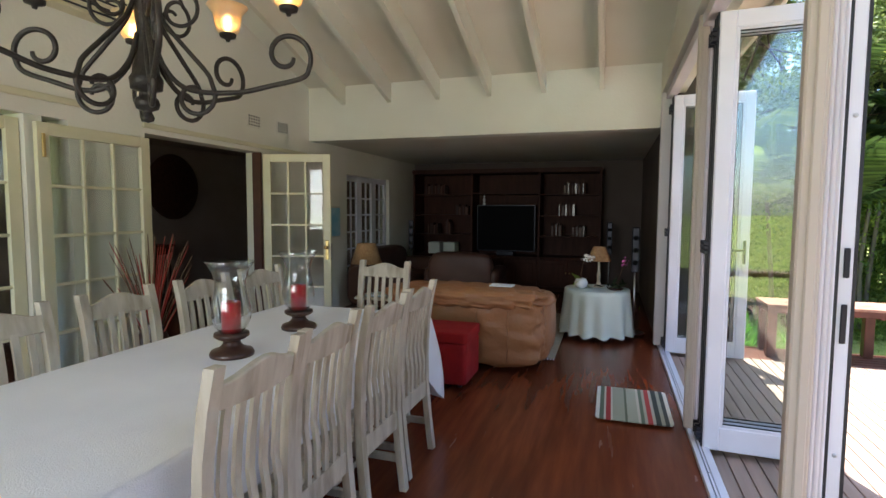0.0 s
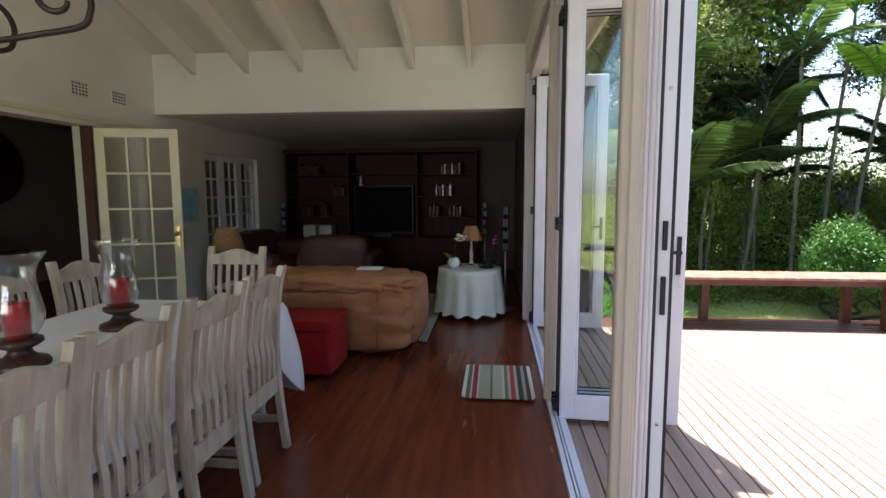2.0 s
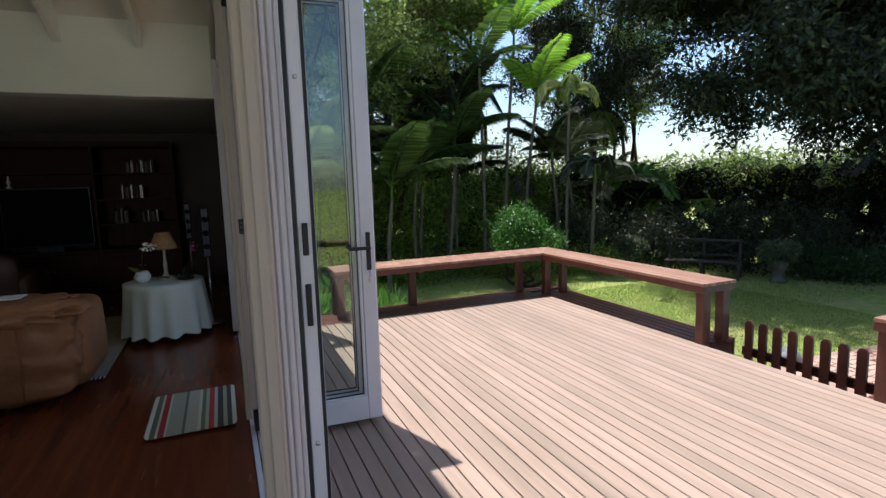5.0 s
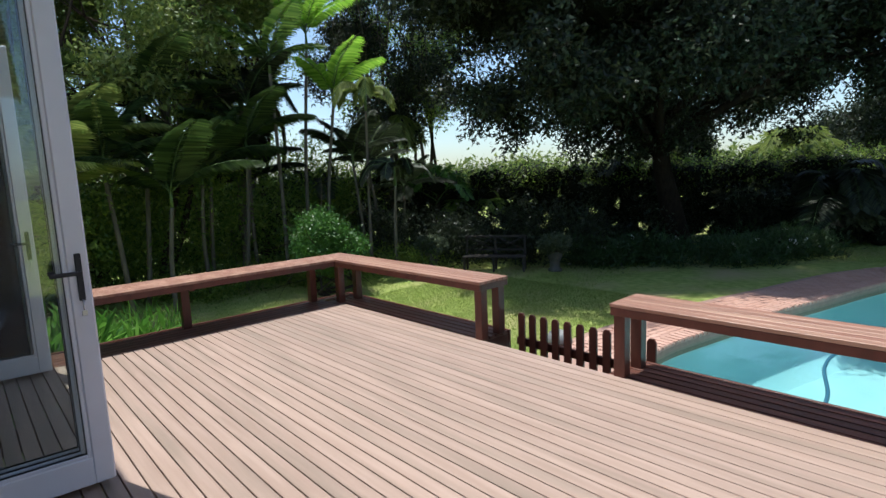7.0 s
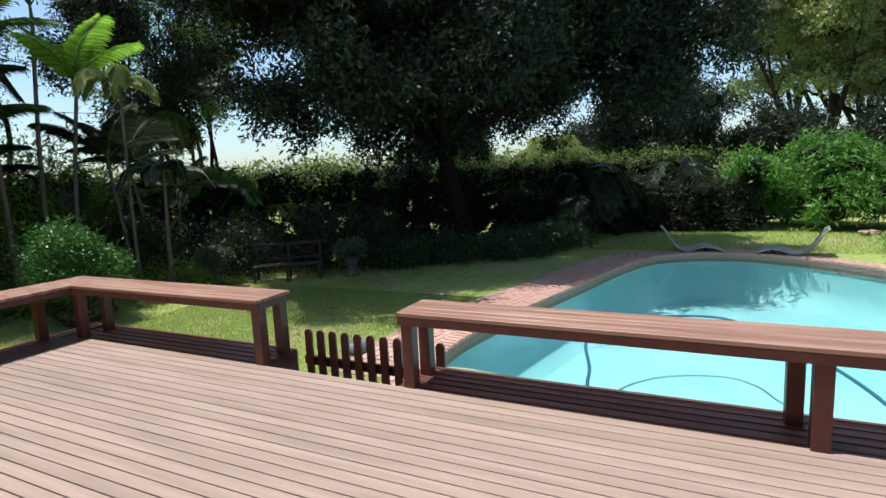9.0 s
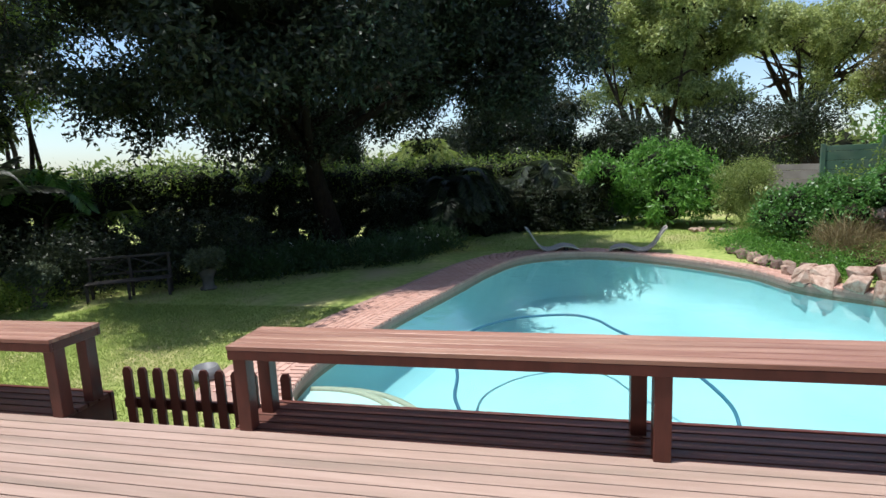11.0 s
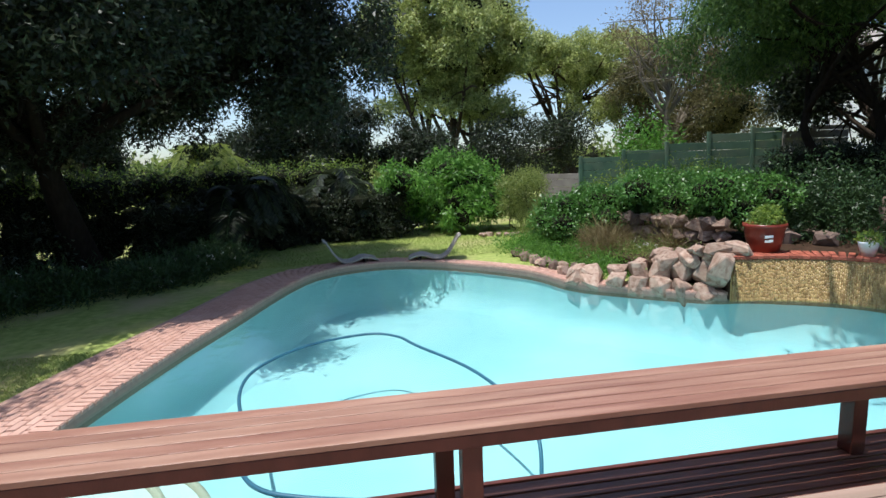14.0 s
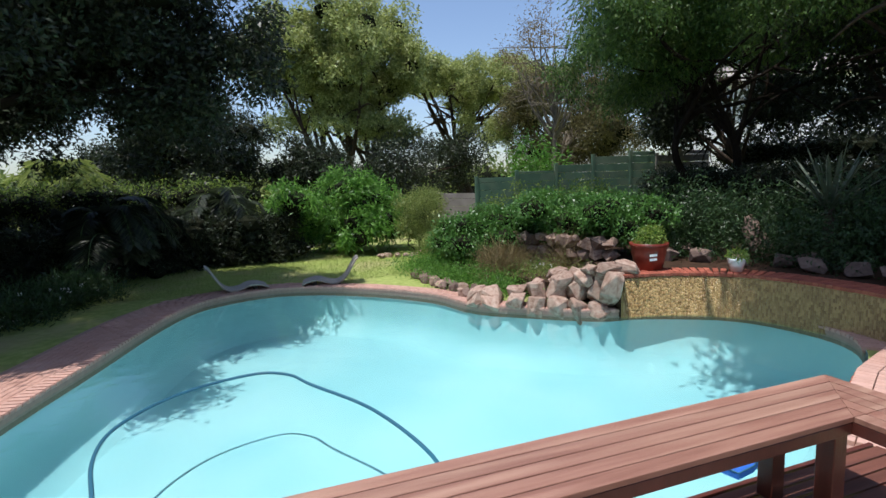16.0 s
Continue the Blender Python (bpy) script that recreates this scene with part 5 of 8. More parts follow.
fb.materials.append(red_brick)
for (p, q) in ((a, b), (b, c2), (a, np.array([2.5, -3.9]))):
    L = np.linalg.norm(q - p)
    t_ = (q - p) / L
    ang = math.degrees(math.atan2(t_[1], t_[0]))
    for r_ in range(5):
        for s in np.arange(0.12 + 0.117 * (r_ % 2), L, 0.234):
            ob = new("brick", fb)
            ob.parent = lowb
            cpt = p + t_ * s
            ob.matrix_local = pose(cpt[0], cpt[1], -1.075 - 0.076 * r_, 0, 0, ang)

for (x, y, z, rr, hh, lab) in ((11.55, -6.72, TZ, 0.40, 0.60, "big"), (7.1, -8.75, TZ - 0.02, 0.33, 0.52, "mid")):
    p_ = thing("plant_pot", "red glazed pot with a clipped leafy plant on brick capping", "plant pot", "pots on the terrace", at=(x, y, z))
    part("pot", lathe([(rr * 0.72, 0), (rr * 0.9, hh * 0.6), (rr * 0.95, hh * 0.86), (rr * 1.03, hh * 0.88), (rr * 1.03, hh), (rr * 0.93, hh), (rr * 0.9, hh * 0.9)], 36), terracotta, p_)
    part("soil", lathe([(0.001, hh * 0.9), (rr * 0.9, hh * 0.9)], 24), soil, p_)
    if lab == "big":
        for i in range(3):
            for j in range(2):
                b_ = boxbm(-0.03, -0.006, 0, 0.03, 0.006, 0.05)
                part("pattern_tile", b_, porcelain, p_).matrix_local = pose(-rr * 0.93 * math.cos(-0.35 + i * 0.22), rr * 0.93 * math.sin(0.35 + i * 0.22) - 0.0, hh * 0.42 + j * 0.09, 0, 0, 60 + i * 12)
    crown("foliage", random_blobs((0, 0, hh + 0.12), (rr * 0.75, rr * 0.75, 0.14), 9, 0.2, 4), 2600, 0.07, 0.03, leaf_mid, p_, seed=31)
p_ = thing("plant_pot", "small white pot with a low plant before a standing rock", "plant pot", "pots on the terrace", at=(10.38, -7.98, TZ + 0.012))
part("pot", lathe([(0.11, 0), (0.17, 0.24), (0.18, 0.28), (0.155, 0.28), (0.14, 0.2)], 24), porcelain, p_)
crown("foliage", [(0, 0, 0.34, 0.2, 0.2, 0.12)], 260, 0.09, 0.03, leaf_mid, p_, seed=32)
sr = thing("standing_rock", "tall upright grey-brown rock in the shaded bed", "rock")
put_rock(sr, 11.6, -10.1, TZ + 0.45, 0.30, 0.2, 0.74, 7, rock_dark)
for k, (x, y) in enumerate(((12.6, -8.2), (12.0, -8.7), (11.2, -8.9), (10.6, -9.6), (9.8, -9.4), (9.0, -9.6), (12.9, -9.2), (10.2, -9.9), (8.3, -9.5))):
    r_ = thing("bed_rock", "brown rock lying in the shaded bed", "rock", "rocks of the shaded bed")
    put_rock(r_, x, y, TZ + 0.08, 0.28, 0.26, 0.2, 60 + k, rock_dark)

b_ = thing("dog_bowl", "grey round feeding bowl on the paving", "bowl", at=(7.2, 6.55, GZ + 0.03))
part("bowl", lathe([(0.20, 0), (0.21, 0.02), (0.16, 0.15), (0.145, 0.15), (0.13, 0.04), (0.001, 0.035)], 32), grey_bowl, b_)


def lounger(x, y, turn):
    """A wave-shaped woven lounger, its raised back at +x."""
    l = thing("pool_lounger", "grey and cream woven wave-shaped lounger beside the pool", "sun lounger", "loungers by the pool", at=(x, y, GZ + 0.045), turn=turn)
    prof = spline([(-0.81, 0, 0.05), (-0.62, 0, 0.13), (-0.35, 0, 0.16), (-0.04, 0, 0.06), (0.21, 0, 0.055), (0.42, 0, 0.2), (0.62, 0, 0.5), (0.73, 0, 0.68), (0.81, 0, 0.73)], 6)
    bm = bmesh.new()
    rows = []
    for p in prof:
        rows.append([bm.verts.new((p.x, sy * 0.33, p.z + dz)) for sy, dz in ((-1, 0), (1, 0), (1, -0.05), (-1, -0.05))])
    for a, c in zip(rows, rows[1:]):
        for k in range(4):
            f = bm.faces.new((a[k], c[k], c[(k + 1) % 4], a[(k + 1) % 4]))
    bm.faces.new(rows[0])
    bm.faces.new(rows[-1][::-1])
    bmesh.ops.recalc_face_normals(bm, faces=list(bm.faces))
    part("seat", bm, lounger_weave, l)
    bm = bmesh.new()
    for sy in (-0.33, 0.33):
        tube([(p.x, sy, p.z - 0.02) for p in prof], 0.028, 7, bm)
    part("frame", bm, lounger_weave, l)
    for xx, z1 in ((-0.46, 0.10), (0.23, 0.035)):
        part("foot", boxbm(xx - 0.05, -0.26, -0.042, xx + 0.05, 0.26, z1, bevel=0.01), old_teak, l)
    return l


lounger(18.05, 1.96, 97)
lounger(17.8, -0.62, -98)

# garden bench and urns under the trees
gb = thing("garden_bench", "weathered grey teak garden bench with a crossed back", "bench", at=(11.58, 11.78, GZ), turn=-57)
for x in (-0.85, 0, 0.85):
    part("leg", boxbm(x - 0.03, -0.25, 0, x + 0.03, -0.19, 0.42), old_teak, gb)
    part("back_post", boxbm(x - 0.03, 0.22, 0, x + 0.03, 0.28, 0.98), old_teak, gb)
for k in range(4):
    part("seat_slat", boxbm(-0.9, -0.26 + 0.12 * k, 0.42, 0.9, -0.16 + 0.12 * k, 0.445, bevel=0.004), old_teak, gb)
part("top_rail", boxbm(-0.9, 0.22, 0.94, 0.9, 0.27, 1.0, bevel=0.006), old_teak, gb)
part("low_rail", boxbm(-0.82, 0.23, 0.56, 0.82, 0.265, 0.60), old_teak, gb)
for x in (-0.425, 0.425):
    for s in (-1, 1):
        part("cross_bar", tube([(x - 0.38, 0.247 + 0.008 * s, 0.77 - 0.17 * s), (x + 0.38, 0.247 + 0.008 * s, 0.77 + 0.17 * s)], 0.017, 6), old_teak, gb)
for x, y, mat, sd in ((12.5, 10.35, leaf_grey, 41), (10.55, 13.3, leaf_grey, 42)):
    u_ = thing("urn", "old stone urn with a grey-green shrub under the trees", "urn", "urns beside the garden bench", at=(x, y, GZ))
    part("urn", lathe([(0.19, 0), (0.20, 0.05), (0.14, 0.09), (0.13, 0.28), (0.17, 0.34), (0.21, 0.44), (0.22, 0.52), (0.24, 0.56), (0.2, 0.56)], 24), stone_urn, u_)
    crown("foliage", random_blobs((0, 0, 0.78), (0.38, 0.38, 0.2), 16, 0.2, sd), 4200, 0.09, 0.04, mat, u_, seed=sd)

# boundary fence
fn = tagged(new("fence"), label="green painted concrete panel fence", kind="structure")
FP = [(24.6, -6.6, 1.15), (23.0, -7.7, 1.72), (22.75, -9.5, 1.78), (22.5, -11.3, 2.0), (22.3, -13.1, 2.25), (22.0, -14.9, 2.6), (21.8, -16.2, 2.75), (21.6, -17.4, 2.6), (21.3, -18.9, 2.75)]
for i, ((x0, y0, z0), (x1, y1, z1)) in enumerate(zip(FP, FP[1:])):
    L = math.hypot(x1 - x0, y1 - y0)
    ang = math.degrees(math.atan2(y1 - y0, x1 - x0))
    mat = grey_fence if i == 0 or i >= 6 else green_fence
    top = z0 if i == 0 else z1
    po = part("fence_post", boxbm(-0.07, -0.07, -1.4, 0.07, 0.07, top + 0.06, bevel=0.01), mat, fn)
    po.matrix_world = pose(x0, y0, 0, 0, 0, ang)
    z = -1.4
    while z < top - 0.05:
        hh = min(0.33, top - z)
        bm = boxbm(0.08, -0.025, z + 0.006, L - 0.08, 0.025, z + hh - 0.006, bevel=0.006)
        pl = part("panel", bm, mat, fn)
        pl.matrix_world = pose(x0, y0, 0, 0, 0, ang)
        z += 0.33
hs = thing("neighbour_house", "white neighbouring house with a pale roof behind the trees", "house")
Hm = pose(28.2, -31.7, 0, 0, 0, 45)
w_ = part("wall", boxbm(-5, -4, -1.2, 5, 4, 7.2, bevel=0.02), white_wall, hs)
w_.matrix_world = Hm
bm = bmesh.new()
vs = [bm.verts.new(p) for p in ((-5.5, -4.6, 7.1), (5.5, -4.6, 7.1), (5.5, 4.6, 7.1), (-5.5, 4.6, 7.1), (-5.5, 0, 9.0), (5.5, 0, 9.0))]
for f in ((0, 1, 5, 4), (2, 3, 4, 5), (0, 4, 3), (1, 2, 5), (3, 2, 1, 0)):
    bm.faces.new([vs[k] for k in f])
r_ = part("roof", bm, grey_fence, hs)
r_.matrix_world = Hm
for k in range(3):
    wdw = part("window", boxbm(-3.6 + 2.6 * k, -4.05, 4.3, -2.4 + 2.6 * k, -3.98, 5.5), screen_black, hs)
    wdw.matrix_world = Hm
part("awning_pole", tube([(22.3, -19.2, 4.1), (25.5, -20.6, 3.9)], 0.05, 6), white_wall, hs)
pl_ = thing("utility_pole", "thin leaning pole with a wire beyond the hedge", "pole")
part("pole", tube([(24.1, 14.5, -1.2), (23.9, 14.9, 5.6)], 0.09, 8), bark, pl_)
part("wire", tube(spline([(23.9, 14.9, 5.2), (20, 21, 4.6), (10, 34, 5.4)], 8), 0.02, 4), black_metal, pl_)


# ---- dining room things ----
def wavy_rail(width, z0, h, th, arch, n=10):
    """A top rail whose upper edge waves, curved back slightly."""
    bm = bmesh.new()
    prof = []
    for k in range(n + 1):
        u = k / n
        prof.append((-width / 2 + width * u, z0 + h + arch * (0.5 - 0.5 * math.cos(2 * math.pi * u)) - arch * 0.55 * math.exp(-((u - 0.5) / 0.13) ** 2) * 0))
    rows = []
    for x, z in prof:
        bow = 0.02 * (1 - (2 * x / width) ** 2)
        rows.append([bm.verts.new((x, -th / 2 - bow, z0)), bm.verts.new((x, th / 2 - bow, z0)), bm.verts.new((x, th / 2 - bow, z)), bm.verts.new((x, -th / 2 - bow, z))])
    for a, b in zip(rows, rows[1:]):
        for k in range(4):
            bm.faces.new((a[k], b[k], b[(k + 1) % 4], a[(k + 1) % 4]))
    bm.faces.new(rows[0])
    bm.faces.new(rows[-1][::-1])
    bmesh.ops.recalc_face_normals(bm, faces=list(bm.faces))
    bmesh.ops.bevel(bm, geom=[e for e in bm.edges if e.calc_length() > 0 and abs(e.verts[0].co.y - e.verts[1].co.y) < 0.01 and not e.is_boundary and len(e.link_faces) == 2 and e.calc_face_angle(0) > 1.2], offset=0.004, segments=1, affect="EDGES")
    return bm


def swept_bar(points, w, d, bevel=0.004):
    """A squared bar through (y, z) points at x = 0, w wide and d deep."""
    bm = bmesh.new()
    rows = []
    for k, (x, y, z) in enumerate(points):
        rows.append([bm.verts.new((x + sx * w / 2, y + sy * d / 2, z)) for sx, sy in ((-1, -1), (1, -1), (1, 1), (-1, 1))])
    for a, b in zip(rows, rows[1:]):
        for k in range(4):
            f = bm.faces.new((a[k], a[(k + 1) % 4], b[(k + 1) % 4], b[k]))
    bm.faces.new(rows[0][::-1])
    bm.faces.new(rows[-1])
    bmesh.ops.bevel(bm, geom=[e for e in bm.edges if len(e.link_faces) == 2 and e.calc_face_angle(0) > 1.0], offset=bevel, segments=1, affect="EDGES")
    return bm


def dining_chair():
    """It faces +y: the seat is in front of the back."""
    c = thing("dining_chair", "limewashed slat-back wooden dining chair at the white-clothed table", "chair", "chairs round the dining table")
    W, D, H, S = 0.45, 0.44, 1.07, 0.46
    for sx in (-1, 1):
        x = sx * (W / 2 - 0.022)
        pts = [(x, -0.045, 0), (x, -0.02, 0.2), (x, 0.0, 0.42), (x, 0.004, 0.6), (x, -0.006, 0.8), (x, -0.028, 0.95), (x, -0.052, H - 0.012), (x, -0.054, H)]
        part("back_post", swept_bar(pts, 0.046, 0.036, 0.006), chair_paint, c)
        part("leg", swept_bar([(x, D - 0.03, 0), (x, D - 0.035, 0.2), (x, D - 0.035, S - 0.03)], 0.045, 0.045, 0.005), chair_paint, c)
        part("stretcher", boxbm(x - 0.012, -0.01, 0.15, x + 0.012, D - 0.05, 0.19, bevel=0.004), chair_paint, c)
        part("seat_rail", boxbm(x - 0.011, 0.02, S - 0.10, x + 0.011, D - 0.055, S - 0.031, bevel=0.003), chair_paint, c)
    part("stretcher", boxbm(-W / 2 + 0.04, 0.17, 0.15, W / 2 - 0.04, 0.20, 0.19, bevel=0.004), chair_paint, c)
    part("seat_rail", boxbm(-W / 2 + 0.045, -0.012, S - 0.12, W / 2 - 0.045, 0.012, S - 0.02, bevel=0.003), chair_paint, c)
    part("seat_rail", boxbm(-W / 2 + 0.046, D - 0.048, S - 0.10, W / 2 - 0.046, D - 0.024, S - 0.031, bevel=0.003), chair_paint, c)
    part("seat", boxbm(-W / 2 - 0.005, 0.02, S - 0.03, W / 2 + 0.005, D + 0.01, S, bevel=0.01), chair_paint, c)
    top = part("top_rail", wavy_rail(W - 0.088, 0, 0.078, 0.026, 0.045), chair_paint, c)
    top.matrix_local = pose(0, -0.022, 0.935, 12, 0, 0)
    for k in range(5):
        x = -0.13 + 0.065 * k
        b = 0.012
        pts = [(x, 0.0 - b, S - 0.01), (x, -0.002 - b, 0.58), (x, 0.012 - b, 0.68), (x, 0.002 - b, 0.80), (x, -0.012 - b, 0.90), (x, -0.022 - b, 0.95)]
        part("slat", swept_bar(pts, 0.030, 0.014, 0.003), chair_paint, c)
    return c


chair = dining_chair()
chair.matrix_world = pose(-1.60, 2.70, 0, 0, 0, 90)
for k, (x, y, r) in enumerate(((-1.62, 3.17, 91), (-1.60, 3.68, 89), (-1.62, 4.20, 90), (-2.95, 2.86, -91), (-2.96, 3.46, -89), (-2.94, 4.05, -90), (-2.95, 4.64, -92), (-2.33, 5.34, 180),
                              (-1.70, 1.75, 90), (-3.05, 1.85, -90))):
    copy_thing(chair, pose(x, y, 0, 0, 0, r))


def drape(x0, x1, y0, y1, ztop, drop, corner_drop, seed):
    """A cloth over a table: flat top, soft hanging folds, lower at its corners."""
    bm = bmesh.new()
    nx, ny, nd = 22, 60, 12
    per = []
    r = 0.015
    n = 240
    for k in range(n):
        s = k / n * 4
        side, u = int(s), s - int(s)
        if side == 0:
            p, nrm = (x0 + (x1 - x0) * u, y0), (0, -1)
        elif side == 1:
            p, nrm = (x1, y0 + (y1 - y0) * u), (1, 0)
        elif side == 2:
            p, nrm = (x1 - (x1 - x0) * u, y1), (0, 1)
        else:
            p, nrm = (x0, y1 - (y1 - y0) * u), (-1, 0)
        c = min(u, 1 - u)
        L = (x1 - x0) if side % 2 == 0 else (y1 - y0)
        near = math.exp(-(c * L / 0.16) ** 2)
        per.append((p, nrm, near, c * L, k))
    rows = [[bm.verts.new((p[0], p[1], ztop)) for p, *_ in per]]
    g = random.Random(seed)
    for j in range(1, nd + 1):
        t = j / nd
        row = []
        for p, nrm, near, c, k in per:
            corner = np.array([p[0] - (x0 + x1) / 2, p[1] - (y0 + y1) / 2])
            diag = np.sign(corner) * 0.707
            d = np.array(nrm) * (1 - near) + diag * near
            side = drop + 0.26 * abs(nrm[1])
            depth = side + (corner_drop - side) * near
            wave = 0.018 * math.sin(k * 0.9) * t * (1 - near) + 0.012 * math.sin(k * 0.37 + 1) * t
            outv = 0.012 + wave + 0.08 * near * math.sin(t * 2.0) + (0.01 + 0.015 * abs(nrm[1])) * t
            tang = math.sin(near * 9) * 0.02 * t
            z = ztop - depth * t
            row.append(bm.verts.new((p[0] + d[0] * outv + nrm[1] * tang, p[1] + d[1] * outv + nrm[0] * tang, z + (0.006 if j == 1 else 0))))
        rows.append(row)
    for a, b in zip(rows, rows[1:]):
        for k in range(n):
            f = bm.faces.new((a[k], b[k], b[(k + 1) % n], a[(k + 1) % n]))
            f.smooth = True
    cx, cy = (x0 + x1) / 2, (y0 + y1) / 2
    mid = bm.verts.new((cx, cy, ztop))
    inner = [bm.verts.new((cx + (p[0] - cx) * 0.97, cy + (p[1] - cy) * 0.985, ztop + 0.001)) for p, *_ in per]
    for k in range(n):
        bm.faces.new((rows[0][k], rows[0][(k + 1) % n], inner[(k + 1) % n], inner[k]))
        bm.faces.new((inner[k], inner[(k + 1) % n], mid))
    bmesh.ops.recalc_face_normals(bm, faces=list(bm.faces))
    return bm


TB = (-2.93, -1.76, 0.7, 4.86)
tab = thing("dining_table", "long painted dining table with turned legs under a white cloth", "table")
part("tabletop", boxbm(TB[0] + 0.01, TB[2] + 0.01, 0.715, TB[1] - 0.01, TB[3] - 0.01, 0.752, bevel=0.005), chair_paint, tab)
part("apron", boxbm(TB[0] + 0.09, TB[2] + 0.1, 0.62, TB[1] - 0.09, TB[3] - 0.1, 0.7148), chair_paint, tab)
for x in (TB[0] + 0.12, TB[1] - 0.12):
    for y in (TB[2] + 0.14, TB[3] - 0.14):
        part("leg", lathe([(0.032, 0), (0.038, 0.05), (0.028, 0.09), (0.045, 0.14), (0.05, 0.2), (0.03, 0.26), (0.042, 0.40), (0.05, 0.5), (0.035, 0.56), (0.05, 0.58), (0.05, 0.62)], 20, at=(x, y, 0)), chair_paint, tab)
cl = part("tablecloth", drape(TB[0], TB[1], TB[2], TB[3], 0.760, 0.26, 0.64, 3), cloth_white)
tagged(cl, "white linen tablecloth hanging over the long dining table", "tablecloth")


def candle_holder(x, y):
    h = thing("candle_holder", "dark turned wooden candle stand with a red candle under glass", "candle holder", "candle holders on the dining table")
    part("stand", lathe([(0.105, 0), (0.108, 0.012), (0.10, 0.028), (0.062, 0.042), (0.045, 0.06), (0.04, 0.075), (0.07, 0.088), (0.086, 0.1), (0.084, 0.116), (0.03, 0.118), (0.001, 0.118)], 32), dark_wood, h)
    part("candle", lathe([(0.047, 0), (0.047, 0.148), (0.043, 0.155), (0.022, 0.145), (0.001, 0.143)], 24, at=(0, 0, 0.118)), red_wax, h)
    prof = [(0.050, 0.0), (0.074, 0.025), (0.092, 0.065), (0.095, 0.10), (0.084, 0.155), (0.072, 0.20), (0.071, 0.235), (0.084, 0.28), (0.114, 0.325), (0.112, 0.327)]
    part("hurricane_glass", lathe([(r * 1.03, z * 1.1) for r, z in prof], 40, at=(0, 0, 0.118)), vase_glass, h)
    h.matrix_world = pose(x, y, 0.761)
    return h


for x, y in ((-2.34, 3.52), (-2.36, 4.15)):
    candle_holder(x, y)


def curl(centre_angle, pts, r, bm):
    """A flat iron scroll in the plane through the axis: points are (out, z)."""
    c, s = math.cos(centre_angle), math.sin(centre_angle)
    p = spline([(o * c, o * s, z) for o, z in pts], 7)
    n = len(p)
    return tube(p, [r * (1 if k < n * 0.85 else 1 - 0.25 * (k - n * 0.85) / (n * 0.15)) for k in range(n)], 7, bm)


def spiral(cx, cz, r0, r1, start, sweep, n=14):
    """Points of a scroll: its radius shrinks from r0 to r1 as it turns by sweep degrees."""
    return [(cx + (r0 + (r1 - r0) * k / n) * math.cos(radians(start + sweep * k / n)), cz + (r0 + (r1 - r0) * k / n) * math.sin(radians(start + sweep * k / n))) for k in range(n + 1)]


ch = thing("chandelier", "wrought iron scrolled chandelier with lit amber glass shades", "chandelier", at=(-2.31, 3.03, 1.838))
prof = [(0.001, 0), (0.02, 0.006), (0.026, 0.02), (0.019, 0.036), (0.016, 0.044), (0.04, 0.054), (0.047, 0.075), (0.04, 0.095), (0.019, 0.108), (0.024, 0.12), (0.058, 0.13), (0.062, 0.17), (0.05, 0.19), (0.036, 0.30), (0.028, 0.36), (0.038, 0.45), (0.026, 0.62), (0.014, 0.9)]
part("finial", lathe(prof, 24), iron, ch)
part("chain", tube([(0, 0, 0.9), (0, 0, roof_z(3.03) - 1.83)], 0.007, 6), iron, ch)
for k in range(6):
    a = 2 * math.pi * k / 6 + 0.2
    low = k % 2 == 0
    R = 0.57 if low else 0.42
    bm = bmesh.new()
    curl(a, [(0.03, 0.34), (0.07, 0.22), (0.16, 0.135), (R * 0.6, 0.125), (R * 0.85, 0.155)] + spiral(R - 0.02, 0.275, 0.105, 0.028, -55, 400), 0.0105, bm)
    curl(a, [(0.03, 0.50), (0.07, 0.40), (0.15, 0.30), (0.235, 0.20)] + spiral(0.185, 0.105, 0.085, 0.025, 35, -390), 0.0095, bm)
    curl(a, [(0.02, 0.62), (0.08, 0.60), (0.15, 0.55)] + spiral(0.13, 0.44, 0.085, 0.025, 60, -360), 0.008, bm)
    part("arm", bm, iron, ch)
    zc = 0.43
    c, s = math.cos(a), math.sin(a)
    px, py = (R - 0.01) * c, (R - 0.01) * s
    cup = part("cup", lathe([(0.008, 0), (0.012, 0.012), (0.035, 0.02), (0.038, 0.035), (0.02, 0.036)], 16, at=(px, py, zc)), iron, ch)
    prof = [(0.036, 0.0), (0.052, 0.02), (0.060, 0.06), (0.066, 0.095), (0.092, 0.125)]
    shade = part("shade", lathe(prof + [(r - 0.003, z) for r, z in prof[::-1]], 20, at=(px, py, zc + 0.033)), lamp_glass, ch)
    bulb = part("bulb", lathe([(0.001, 0), (0.016, 0.01), (0.022, 0.035), (0.012, 0.062), (0.001, 0.07)], 12, at=(px, py, zc + 0.05)), bulb_glow, ch)
ch.rotation_euler.z = radians(10)

